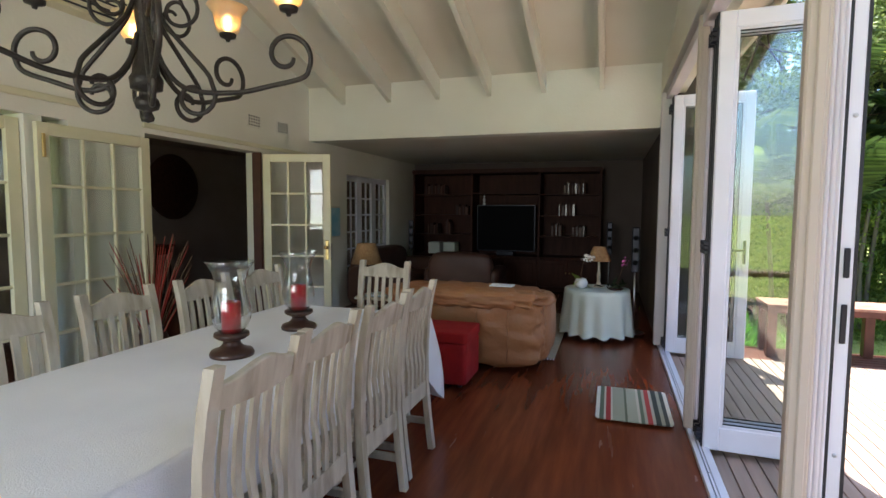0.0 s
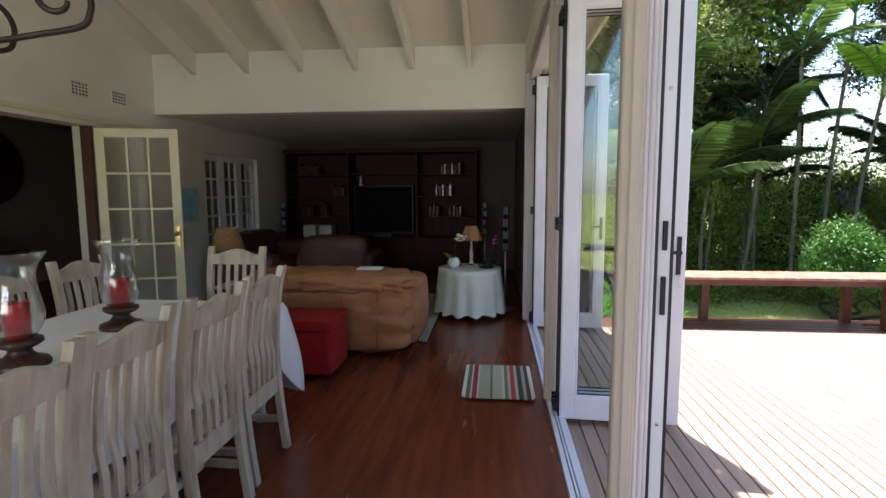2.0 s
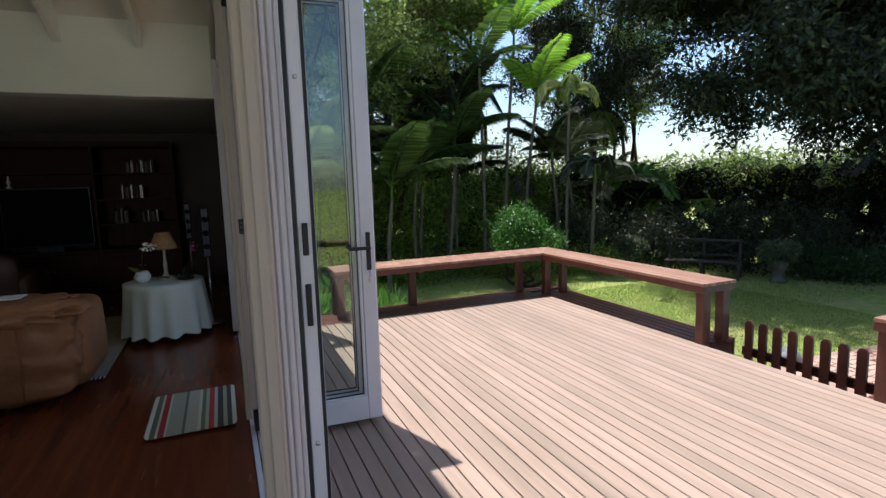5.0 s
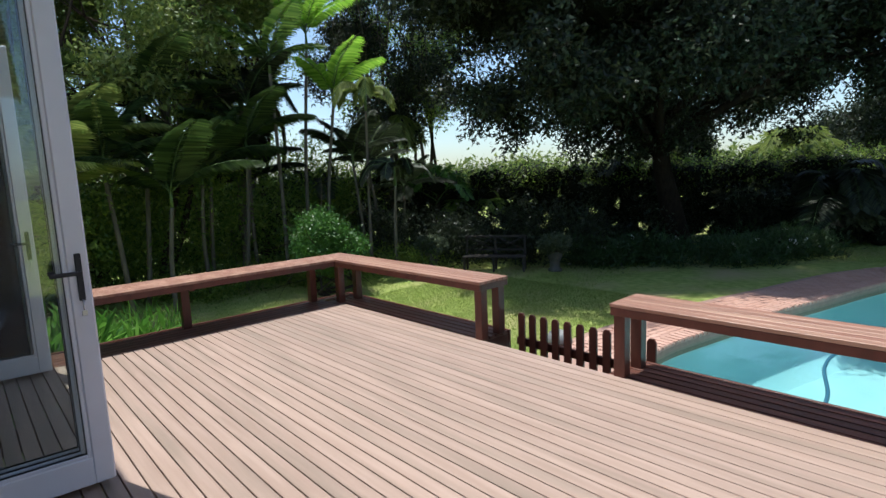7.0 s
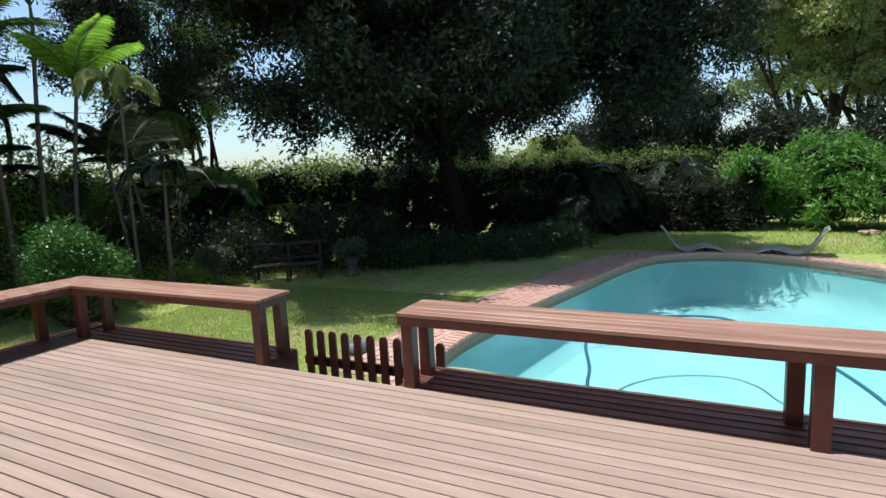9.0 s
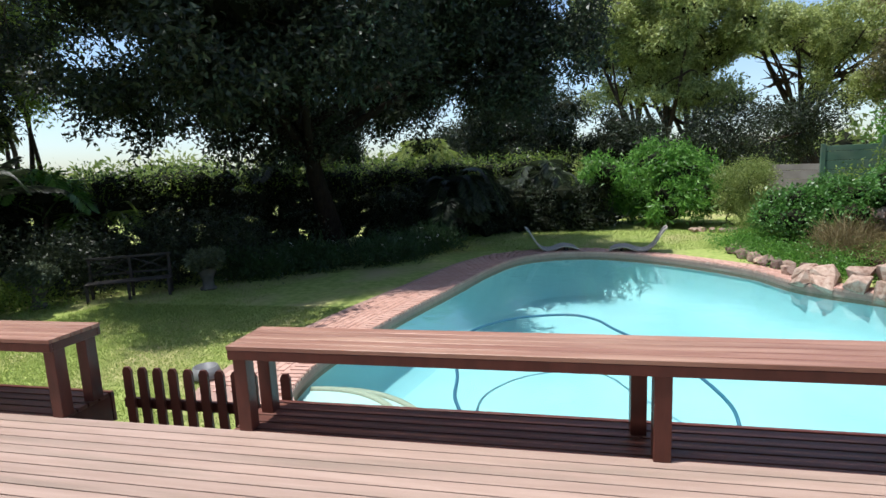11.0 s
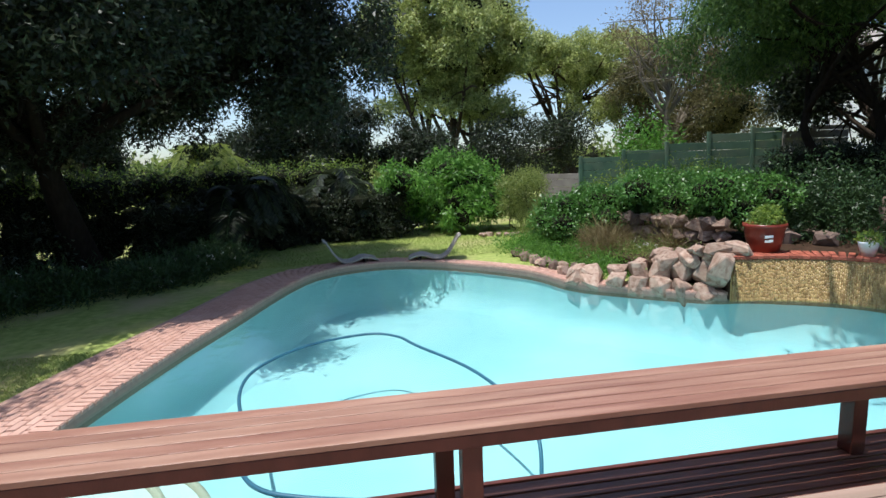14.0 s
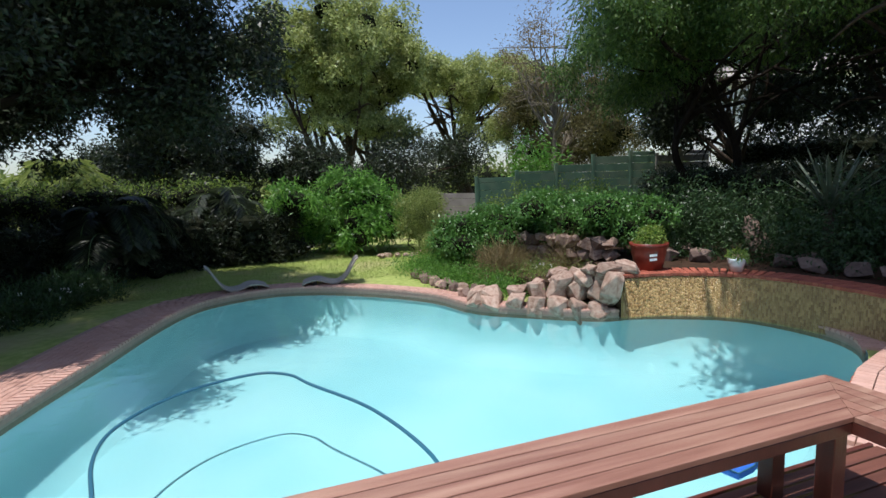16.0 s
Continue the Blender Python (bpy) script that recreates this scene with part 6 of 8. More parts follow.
# dried twigs in a tall pot by the open door
v = thing("twig_vase", "tall dark floor vase with red and brown dried twigs", "vase", at=(-4.02, 4.62, 0))
part("vase", lathe([(0.09, 0), (0.10, 0.02), (0.13, 0.25), (0.12, 0.45), (0.07, 0.56), (0.08, 0.60), (0.075, 0.60), (0.06, 0.56)], 24), dark_wood, v)
g = random.Random(5)
for k, mat in enumerate((twig_red, twig_brown)):
    for _ in range(26):
        a, r, hh = g.uniform(0, 6.28), g.uniform(0.08, 0.34), g.uniform(0.9, 1.32)
        part("twig", tube(spline([(0, 0, 0.3), (math.cos(a) * r * 0.4, math.sin(a) * r * 0.4, hh * 0.65), (math.cos(a) * r, math.sin(a) * r, hh)], 4), [0.005] * 5 + [0.004] * 3 + [0.002], 4), mat, v)

# sofa, ottoman, side table, mat and rug
def cushion(x0, y0, z0, x1, y1, z1, puff, seed=0, n=18, wrinkle=0.008, power=5, folds=0.0):
    """A rounded stuffed body with creases."""
    bm = bmesh.new()
    bmesh.ops.create_cube(bm, size=2)
    bmesh.ops.subdivide_edges(bm, edges=list(bm.edges), cuts=n, use_grid_fill=True)
    for v in bm.verts:
        p = v.co.copy()
        q = Vector([math.copysign(abs(a) ** 1.0, a) for a in p])
        k = max(abs(a) for a in q)
        sph = (abs(p.x) ** power + abs(p.y) ** power + abs(p.z) ** power) ** (1 / power)
        p = p / sph if sph > 0 else p
        w = noise.noise(p * 3.1 + Vector((seed, 0, 0))) * wrinkle + noise.noise(p * 9 + Vector((0, seed, 0))) * wrinkle * 0.5
        w += folds * (abs(math.sin(p.x * 13 + seed + 1.5 * noise.noise(p * 3 + Vector((seed, 0, 0))))) - 0.5)
        p = p * (1 + w * 3)
        v.co = Vector(((x0 + x1) / 2 + p.x * (x1 - x0) / 2, (y0 + y1) / 2 + p.y * (y1 - y0) / 2, (z0 + z1) / 2 + p.z * (z1 - z0) / 2))
    for f in bm.faces:
        f.smooth = True
    return bm


so = thing("sofa", "large tan leather sofa with a gathered rounded back, seen from behind", "sofa")
part("back_body", cushion(-2.62, 6.10, 0.02, -1.11, 6.62, 0.70, 0.1, 2, n=26, wrinkle=0.02, power=6), leather, so)
part("back_roll", cushion(-2.66, 6.05, 0.56, -1.08, 6.62, 0.77, 0.1, 7, n=26, wrinkle=0.022, power=3.2, folds=0.04), leather, so)
part("arm", cushion(-1.62, 6.30, 0.02, -1.06, 7.15, 0.66, 0.1, 3), leather, so)
part("arm", cushion(-2.75, 6.30, 0.02, -2.30, 7.15, 0.64, 0.1, 5), leather, so)
part("seat_cushion", cushion(-2.45, 6.45, 0.15, -1.45, 7.15, 0.48, 0.1, 9), leather, so)
for x in (-2.25, -1.72, -1.42):
    part("seam", tube([(x, 6.095, 0.06), (x + 0.01, 6.08, 0.35), (x, 6.10, 0.62)], 0.005, 5), leather, so)
o = thing("ottoman", "red fabric cube ottoman beside the tan leather sofa", "ottoman")
part("cube", cushion(-2.17, 5.49, 0.03, -1.65, 5.97, 0.385, 0.1, 1, n=20, wrinkle=0.002, power=22), red_fabric, o)
part("lid", cushion(-2.178, 5.482, 0.388, -1.642, 5.978, 0.475, 0.1, 4, n=20, wrinkle=0.002, power=18), red_fabric, o)
for x in (-2.1, -1.72):
    for y in (5.56, 5.90):
        part("foot", lathe([(0.02, 0), (0.025, 0.05)], 10, at=(x, y, 0)), black_metal, o)
st = thing("side_table", "small round table under a pleated pale cloth", "table", at=(-0.675, 7.92, 0))
part("top", lathe([(0.001, 0.525), (0.36, 0.527), (0.365, 0.54), (0.36, 0.556), (0.001, 0.556)], 36), dark_wood, st)
part("leg", lathe([(0.16, 0), (0.05, 0.05), (0.035, 0.3), (0.06, 0.524)], 16), dark_wood, st)
bm = bmesh.new()
n, rows = 120, []
for j in range(11):
    t = j / 10
    row = []
    for k in range(n):
        a = 2 * math.pi * k / n
        f = math.sin(a * 13 + 0.6 * math.sin(a * 3)) * 0.032 * t
        r = 0.38 + 0.04 * t + f
        row.append(bm.verts.new((r * math.cos(a), r * math.sin(a), 0.562 - 0.52 * t - (0.012 * math.sin(a * 13) if j == 10 else 0))))
    rows.append(row)
top = [bm.verts.new((0.355 * math.cos(2 * math.pi * k / n), 0.355 * math.sin(2 * math.pi * k / n), 0.565)) for k in range(n)]
bm.faces.new(top)
for a, b in zip([top] + rows, rows):
    for k in range(n):
        f = bm.faces.new((a[k], b[k], b[(k + 1) % n], a[(k + 1) % n]))
        f.smooth = True
bmesh.ops.recalc_face_normals(bm, faces=list(bm.faces))
tc = part("round_tablecloth", bm, cloth_green)
tc.location = (-0.675, 7.92, 0)
tagged(tc, "pale green-white pleated cloth over the small round table", "tablecloth")
l = thing("table_lamp", "table lamp with a woven wicker shade on the round table", "lamp", at=(-0.66, 8.05, 0.565))
part("base", lathe([(0.08, 0), (0.08, 0.015), (0.03, 0.03), (0.018, 0.08), (0.025, 0.14), (0.015, 0.2), (0.012, 0.36)], 20), chair_paint, l)
prof = [(0.135, 0), (0.14, 0.01), (0.075, 0.17), (0.07, 0.175)]
part("shade", lathe(prof + [(r - 0.004, z) for r, z in prof[::-1]], 28, at=(0, 0, 0.32)), wicker, l)
pt = thing("orchid_pot", "white round pot with a white orchid on the clothed table", "plant pot", at=(-0.86, 7.88, 0.565))
part("pot", lathe([(0.04, 0), (0.07, 0.03), (0.08, 0.07), (0.06, 0.11), (0.05, 0.12), (0.045, 0.11)], 20), porcelain, pt)
part("stem", tube(spline([(0, 0, 0.1), (0.01, 0, 0.25), (0.05, -0.02, 0.36), (0.12, -0.03, 0.37)], 5), 0.003, 5), twig_brown, pt)
v_, f_ = leaves_at(np.array([[0.03 + 0.02 * k, -0.02, 0.36 + 0.012 * (k % 3)] for k in range(6) for _ in range(5)]) + rng.normal(size=(30, 3)) * 0.012, 0.035, 0.03, rng=np.random.default_rng(3))
raw("bloom", v_, f_, petal_white, pt)
v_, f_ = leaves_at(np.array([[0, 0, 0.11]] * 7, float), 0.17, 0.045, rng=np.random.default_rng(5))
raw("leaf", v_, f_, leaf_mid, pt)
pt = thing("small_plant", "low dark green leafy plant with pink blooms on the clothed table", "plant", at=(-0.46, 7.86, 0.565))
part("dish", lathe([(0.07, 0), (0.09, 0.02), (0.085, 0.025), (0.001, 0.015)], 18), dark_wood, pt)
v_, f_ = leaves_at(rng.normal(size=(60, 3)) * np.array([0.05, 0.03, 0.01]) + [0, 0, 0.03], 0.10, 0.03, rng=np.random.default_rng(6), droop=-0.1)
raw("leaf", v_, f_, leaf_dark, pt)
part("stem", tube(spline([(0, 0, 0.03), (0.06, 0.02, 0.22), (0.10, 0.02, 0.33)], 4), 0.003, 5), twig_brown, pt)
v_, f_ = leaves_at(np.array([[0.10, 0.02, 0.33]] * 14) + rng.normal(size=(14, 3)) * 0.02, 0.03, 0.025, rng=np.random.default_rng(7))
raw("bloom", v_, f_, petal_pink, pt)


def speaker(x, y, turn=0, z=0.75):
    s = thing("floor_speaker", "slim black loudspeaker on a metal stand", "loudspeaker", "floor speakers", at=(x, y, 0), turn=turn)
    part("base", lathe([(0.13, 0), (0.13, 0.012), (0.03, 0.018)], 24), steel, s)
    part("pole", tube([(0, 0, 0.012), (0, 0, z + 0.05)], 0.011, 8), steel, s)
    part("cabinet", boxbm(-0.045, -0.04, z, 0.045, 0.04, z + 0.55, bevel=0.012), black_metal, s)
    for k in range(3):
        part("driver", lathe([(0.03, 0), (0.032, 0.004), (0.02, 0.002), (0.001, 0.001)], 16), screen_black, s).matrix_local = pose(0, -0.041, z + 0.12 + 0.15 * k, 90, 0, 0)
    return s


speaker(-0.24, 8.15, 0)
speaker(-4.15, 10.7, 20)
speaker(-0.55, 10.85, 0)
m = thing("door_mat", "striped doormat in cream, green, red and black with rounded corners", "doormat", at=(-0.605, 5.225, 0))
bm = slab([(p.x, p.y) for p in [Vector((0.52 * 0 + 0.04 + 0.04 * math.cos(a), 0.04 + 0.04 * math.sin(a), 0)) for a in np.linspace(math.pi, 1.5 * math.pi, 5)] +
           [Vector((0.49 + 0.04 * math.cos(a), 0.04 + 0.04 * math.sin(a), 0)) for a in np.linspace(1.5 * math.pi, 2 * math.pi, 5)] +
           [Vector((0.49 + 0.04 * math.cos(a), 0.68 + 0.04 * math.sin(a), 0)) for a in np.linspace(0, 0.5 * math.pi, 5)] +
           [Vector((0.04 + 0.04 * math.cos(a), 0.68 + 0.04 * math.sin(a), 0)) for a in np.linspace(0.5 * math.pi, math.pi, 5)]], 0.0, 0.010)
part("weave", bm, mat_stripes, m)
r = thing("rug", "pale woven rug with a white fringe beside the sofa", "rug", at=(-2.9, 6.66, 0))
part("weave", boxbm(0, 0, 0, 1.86, 2.4, 0.008, bevel=0.002), rug_weave, r)
bm = bmesh.new()
for k in range(62):
    box(bm, 0.02 + k * 0.03, -0.05, 0.001, 0.028 + k * 0.03, -0.001, 0.005)
part("fringe", bm, cloth_white, r)

# wall unit with the television
u = thing("wall_unit", "large dark mahogany wall unit with shelves and doors", "cabinet")
CX0, CX1, CY0, CY1 = -4.25, -0.72, 11.12, 11.7
part("plinth", boxbm(CX0, CY0 + 0.03, 0, CX1, CY1, 0.09), cabinet_wood, u)
part("cornice", boxbm(CX0 - 0.03, CY0 - 0.05, 2.19, CX1 + 0.03, CY1, 2.27, bevel=0.015), cabinet_wood, u)
part("back", boxbm(CX0, CY1 - 0.03, 0.091, CX1, CY1, 2.189), cabinet_wood, u)
xs = (CX0, -3.08, -1.80, CX1)
for x in xs:
    part("side_panel", boxbm(x - 0.02, CY0, 0.091, x + 0.02, CY1 - 0.031, 2.189, bevel=0.003), cabinet_wood, u)
for a, b in zip(xs, xs[1:]):
    part("base_top", boxbm(a + 0.021, CY0 - 0.02, 0.60, b - 0.021, CY1 - 0.031, 0.64, bevel=0.005), cabinet_wood, u)
    mid = (a + b) / 2
    for x0, x1 in ((a + 0.025, mid - 0.003), (mid + 0.003, b - 0.025)):
        d = part("door", boxbm(x0, CY0 - 0.018, 0.10, x1, CY0 + 0.002, 0.59, bevel=0.004), cabinet_wood, u)
        part("panel", boxbm(x0 + 0.07, CY0 - 0.026, 0.17, x1 - 0.07, CY0 - 0.0185, 0.52, bevel=0.006), cabinet_wood, d)
        kx = x1 - 0.03 if x1 < mid else x0 + 0.03
        part("knob", lathe([(0.006, 0), (0.012, 0.012), (0.001, 0.02)], 10), brass, d).matrix_world = pose(kx, CY0 - 0.019, 0.36, 90, 0, 0)
for a, b in ((xs[0], xs[1]), (xs[2], xs[3])):
    for z in (1.0, 1.38, 1.78):
        part("shelf", boxbm(a + 0.021, CY0 + 0.06, z, b - 0.021, CY1 - 0.031, z + 0.025), cabinet_wood, u)
part("shelf", boxbm(xs[1] + 0.021, CY0 + 0.06, 1.80, xs[2] - 0.021, CY1 - 0.031, 1.825), cabinet_wood, u)
tv = thing("television", "large switched-off black television in the wall unit", "television")
part("screen", boxbm(-2.98, CY0 + 0.10, 0.74, -1.90, CY0 + 0.13, 1.58, bevel=0.006), screen_black, tv)
part("bezel", boxbm(-3.0, CY0 + 0.131, 0.72, -1.88, CY0 + 0.16, 1.60, bevel=0.006), black_metal, tv)
part("foot", boxbm(-2.6, CY0 + 0.06, 0.641, -2.28, CY0 + 0.22, 0.7198, bevel=0.004), black_metal, tv)
for x in (-3.86, -3.55):
    f = thing("storage_box", "pale fabric storage box on a dark shelf", "box", "boxes in the wall unit")
    part("body", boxbm(x - 0.12, CY0 + 0.08, 0.641, x + 0.12, CY0 + 0.36, 0.86, bevel=0.008), cloth_green, f)
f = thing("figurine", "small white abstract ornament above the television", "ornament")
part("body", lathe([(0.03, 0), (0.035, 0.02), (0.012, 0.05), (0.03, 0.09), (0.01, 0.14), (0.016, 0.17), (0.001, 0.19)], 14, at=(-2.86, CY0 + 0.12, 1.601)), porcelain, f)
for k, (x, z, w, h) in enumerate(((-3.9, 1.025, 0.2, 0.22), (-3.6, 1.025, 0.12, 0.28), (-3.3, 1.405, 0.25, 0.2), (-1.5, 1.025, 0.2, 0.24), (-1.1, 1.025, 0.22, 0.2), (-1.35, 1.405, 0.3, 0.22), (-3.85, 1.805, 0.4, 0.2), (-1.2, 1.805, 0.4, 0.2))):
    f = thing("shelf_books", "row of dark bound books on a shelf", "books", "books in the wall unit")
    x0 = x - w / 2
    i = 0
    while x0 < x + w / 2:
        t_ = 0.02 + 0.012 * ((i * 7 + k) % 3)
        part("book", boxbm(x0, CY0 + 0.12, z, x0 + t_ - 0.002, CY0 + 0.30, z + h * (0.8 + 0.07 * ((i * 5 + k) % 4)), bevel=0.002), (brown_leather, cabinet_wood, dark_wood, cabinet_wood)[(i + k) % 4], f)
        x0 += t_
        i += 1
# farther sofas and small things of the living room
so2 = thing("sofa", "dark brown leather sofa below the glazed window leaves", "sofa")
part("back", cushion(-4.36, 8.5, -0.02, -4.05, 10.4, 0.88, 0.1, 21), brown_leather, so2)
part("seat", cushion(-4.25, 8.6, -0.01, -3.35, 10.3, 0.47, 0.1, 22), brown_leather, so2)
part("arm", cushion(-4.3, 8.35, 0.05, -3.35, 8.65, 0.66, 0.1, 23), brown_leather, so2)
part("arm", cushion(-4.3, 10.2, 0.05, -3.35, 10.5, 0.66, 0.1, 24), brown_leather, so2)
so3 = thing("armchair", "brown leather armchair before the dark wall unit", "armchair")
part("back", cushion(-3.2, 8.9, 0.1, -2.2, 9.2, 0.86, 0.1, 31), brown_leather, so3)
part("seat", cushion(-3.15, 9.05, 0.05, -2.25, 9.8, 0.45, 0.1, 32), brown_leather, so3)
part("arm", cushion(-3.3, 8.95, 0.05, -3.05, 9.8, 0.62, 0.1, 33), brown_leather, so3)
part("arm", cushion(-2.35, 8.95, 0.05, -2.1, 9.8, 0.62, 0.1, 34), brown_leather, so3)
pic = thing("picture", "small blue framed picture on the cream wall", "picture")
part("canvas", boxbm(WALL_X + 0.004, 8.02, 1.10, WALL_X + 0.028, 8.48, 1.52), blue_canvas, pic)
part("frame", boxbm(WALL_X + 0.002, 8.0, 1.08, WALL_X + 0.02, 8.5, 1.54, bevel=0.003), chair_paint, pic)
lt = thing("floor_lamp", "floor lamp with a woven shade beside the open door", "lamp", at=(-3.55, 7.55, 0))
part("base", lathe([(0.13, 0), (0.13, 0.02), (0.02, 0.03)], 20), dark_wood, lt)
part("pole", tube([(0, 0, 0.02), (0, 0, 0.95)], 0.014, 8), dark_wood, lt)
prof = [(0.20, 0), (0.12, 0.26)]
part("shade", lathe(prof + [(r - 0.004, z) for r, z in prof[::-1]], 28, at=(0, 0, 0.80)), wicker, lt)
tt = thing("magazine_table", "small low table with papers behind the end chair", "table")
part("top", boxbm(-3.4, 6.9, 0.44, -2.85, 7.3, 0.47, bevel=0.005), chair_paint, tt)
for x in (-3.37, -2.9):
    for y in (6.93, 7.25):
        part("leg", boxbm(x, y, 0, x + 0.03, y + 0.03, 0.4395), chair_paint, tt)
for k in range(3):
    pp = thing("magazine", "thin pale magazine on the low table", "magazine", "magazines")
    part("cover", boxbm(-3.3 + 0.04 * k, 6.98 + 0.02 * k, 0.4705 + 0.0065 * k, -3.08 + 0.04 * k, 7.26 + 0.01 * k, 0.4765 + 0.0065 * k, bevel=0.001), (blue_canvas, cloth_white, cloth_green)[k], pp)
pp = thing("magazine", "thin pale magazine lying on the tan sofa back", "magazine", "magazines")
part("cover", boxbm(-1.62, 6.20, 0.832, -1.40, 6.36, 0.842, bevel=0.001, m=None), cloth_white, pp)
pp.location.z = -0.055
# room beyond the double doors
mr = thing("round_mirror", "large round dark wall ornament in the brown room", "wall ornament", at=(-7.98, 8.88, 1.88))
part("disc", lathe([(0.001, 0.03), (0.46, 0.03), (0.48, 0.02), (0.56, 0.025), (0.58, 0.0)], 40), cabinet_wood, mr).rotation_euler = (0, radians(90), 0)
cst = thing("console_table", "dark red wooden console table in the brown room", "table")
part("top", boxbm(-7.9, 6.6, 0.86, -7.5, 8.4, 0.9, bevel=0.006), cabinet_wood, cst)
part("apron", boxbm(-7.88, 6.65, 0.74, -7.54, 8.35, 0.8598), cabinet_wood, cst)
for x in (-7.87, -7.58):
    for y in (6.66, 8.28):
        part("leg", boxbm(x, y, 0, x + 0.05, y + 0.05, 0.7398, bevel=0.005), cabinet_wood, cst)
ac = thing("wall_heater", "slatted white wall heater high on the cream wall", "heater", at=(0, 0, 0))
part("casing", boxbm(WALL_X + 0.002, 3.9, 2.95, WALL_X + 0.16, 4.8, 3.18, bevel=0.012), cream_paint, ac)
for k in range(4):
    part("slat", boxbm(WALL_X + 0.161, 3.95, 2.975 + 0.05 * k, WALL_X + 0.168, 4.75, 2.99 + 0.05 * k), black_rubber, ac)


# ---- trees and planting ----
def tree(name, label, base, blobs, n, size, width, leaf, trunk_r, barkm, seed, fork=0.35, trunks=1, count=14, clump=6, spread=0.35, shell=0.5, group="garden trees", spread_base=0.4, droop=0.3, core=0.0, lumps=0, share=0.4):
    t = thing(name, label, "tree", group)
    limbs(base, blobs, trunk_r, barkm, t, seed, count, fork, trunks, spread_base)
    if core:
        shade_cores([b for b in blobs if b[3] > 1.15] or blobs, core, t)
    if lumps:
        blobs = lumpy(blobs, lumps, share, seed + 5)
    crown("crown", blobs, n, size, width, leaf, t, clump=clump, spread=spread, seed=seed + 1, shell=shell, droop=droop)
    return t


RO = np.array([outer[k] for k in range(n_all)])


def within(poly, x, y):
    inside = False
    j = len(poly) - 1
    for i in range(len(poly)):
        xi, yi, xj, yj = *poly[i], *poly[j]
        if (yi > y) != (yj > y) and x < (xj - xi) * (y - yi) / (yj - yi + 1e-9) + xi:
            inside = not inside
        j = i
    return inside


def off_paving(p):
    """Keeps what lies outside the pool and its paving."""
    inside = np.zeros(len(p), bool)
    j = len(RO) - 1
    for i in range(len(RO)):
        xi, yi, xj, yj = *RO[i], *RO[j]
        inside ^= ((yi > p[:, 1]) != (yj > p[:, 1])) & (p[:, 0] < (xj - xi) * (p[:, 1] - yi) / (yj - yi + 1e-9) + xi)
        j = i
    return ~inside


big = np.concatenate([random_blobs((16.6, 8.0, 6.6), (6.6, 6.0, 3.6), 60, 1.55, 11), random_blobs((12.6, 8.6, 4.4), (3.0, 3.4, 1.9), 20, 0.95, 12), random_blobs((17.0, 3.0, 5.2), (2.2, 2.4, 2.6), 16, 1.1, 13), random_blobs((11.2, 11.4, 7.0), (2.6, 2.8, 1.5), 22, 1.25, 15)])
big = big[big[:, 2] > 3.3]
# the crown keeps back from the middle of the pool
for b in big:
    for _ in range(14):
        sx, sy = b[0] + 0.092 * (b[2] - WZ), b[1] - 0.252 * (b[2] - WZ)
        if within(POOL, sx, sy - (2.6 if sx < 12.5 else 0.7)):
            b[0] += 0.45
            b[1] += 0.3
shade = np.stack([big[:, 0] + 0.092 * (big[:, 2] + 2.2), big[:, 1] - 0.252 * (big[:, 2] + 2.2)], 1)
big = big[[not (x < 13.2 and within(POOL, x, y - 1.3)) for x, y in shade]]
# clumps added overhead, mostly unseen, laid out to cast shade on the lawn
over = [(sx - 0.69 + 0.3 * (k % 3), sy + 1.9 + 0.25 * (k % 2), 6.5 + 0.4 * (k % 4), 1.05, 1.05, 0.7) for k, (sx, sy) in enumerate([(x, y) for x in np.arange(11.2, 17.6, 1.5) for y in np.arange(6.6, 12.8, 1.35)])]
low = [(12.7, 13.6, 3.7, 1.0, 1.0, 0.8), (13.3, 13.1, 3.1, 0.8, 0.8, 0.9), (13.9, 12.5, 2.7, 0.6, 0.6, 0.6), (13.6, 12.9, 3.9, 1.0, 1.0, 0.7), (14.6, 11.4, 3.7, 0.9, 0.9, 0.7), (19.0, 8.0, 3.4, 1.1, 1.1, 0.9),
       (19.6, 6.6, 3.2, 0.9, 0.9, 1.0), (20.4, 4.6, 3.0, 0.8, 0.8, 1.0), (20.8, 3.4, 4.0, 1.1, 1.1, 1.0), (18.4, 9.4, 3.0, 0.8, 0.8, 1.2), (21.0, 2.2, 3.2, 0.7, 0.7, 0.9)]
tree("tree", "huge spreading tree shading the lawn and the pool, backlit dark painted into its leaves", (18.5, 9.4, GZ), np.concatenate([big, np.array(low), np.array(over)]), 250000, 0.21, 0.095, leaf_dark, 0.42, bark_dark, 21, fork=0.42, count=26, clump=9, spread=0.38, shell=0.7, core=0.45, lumps=5, share=0.5)
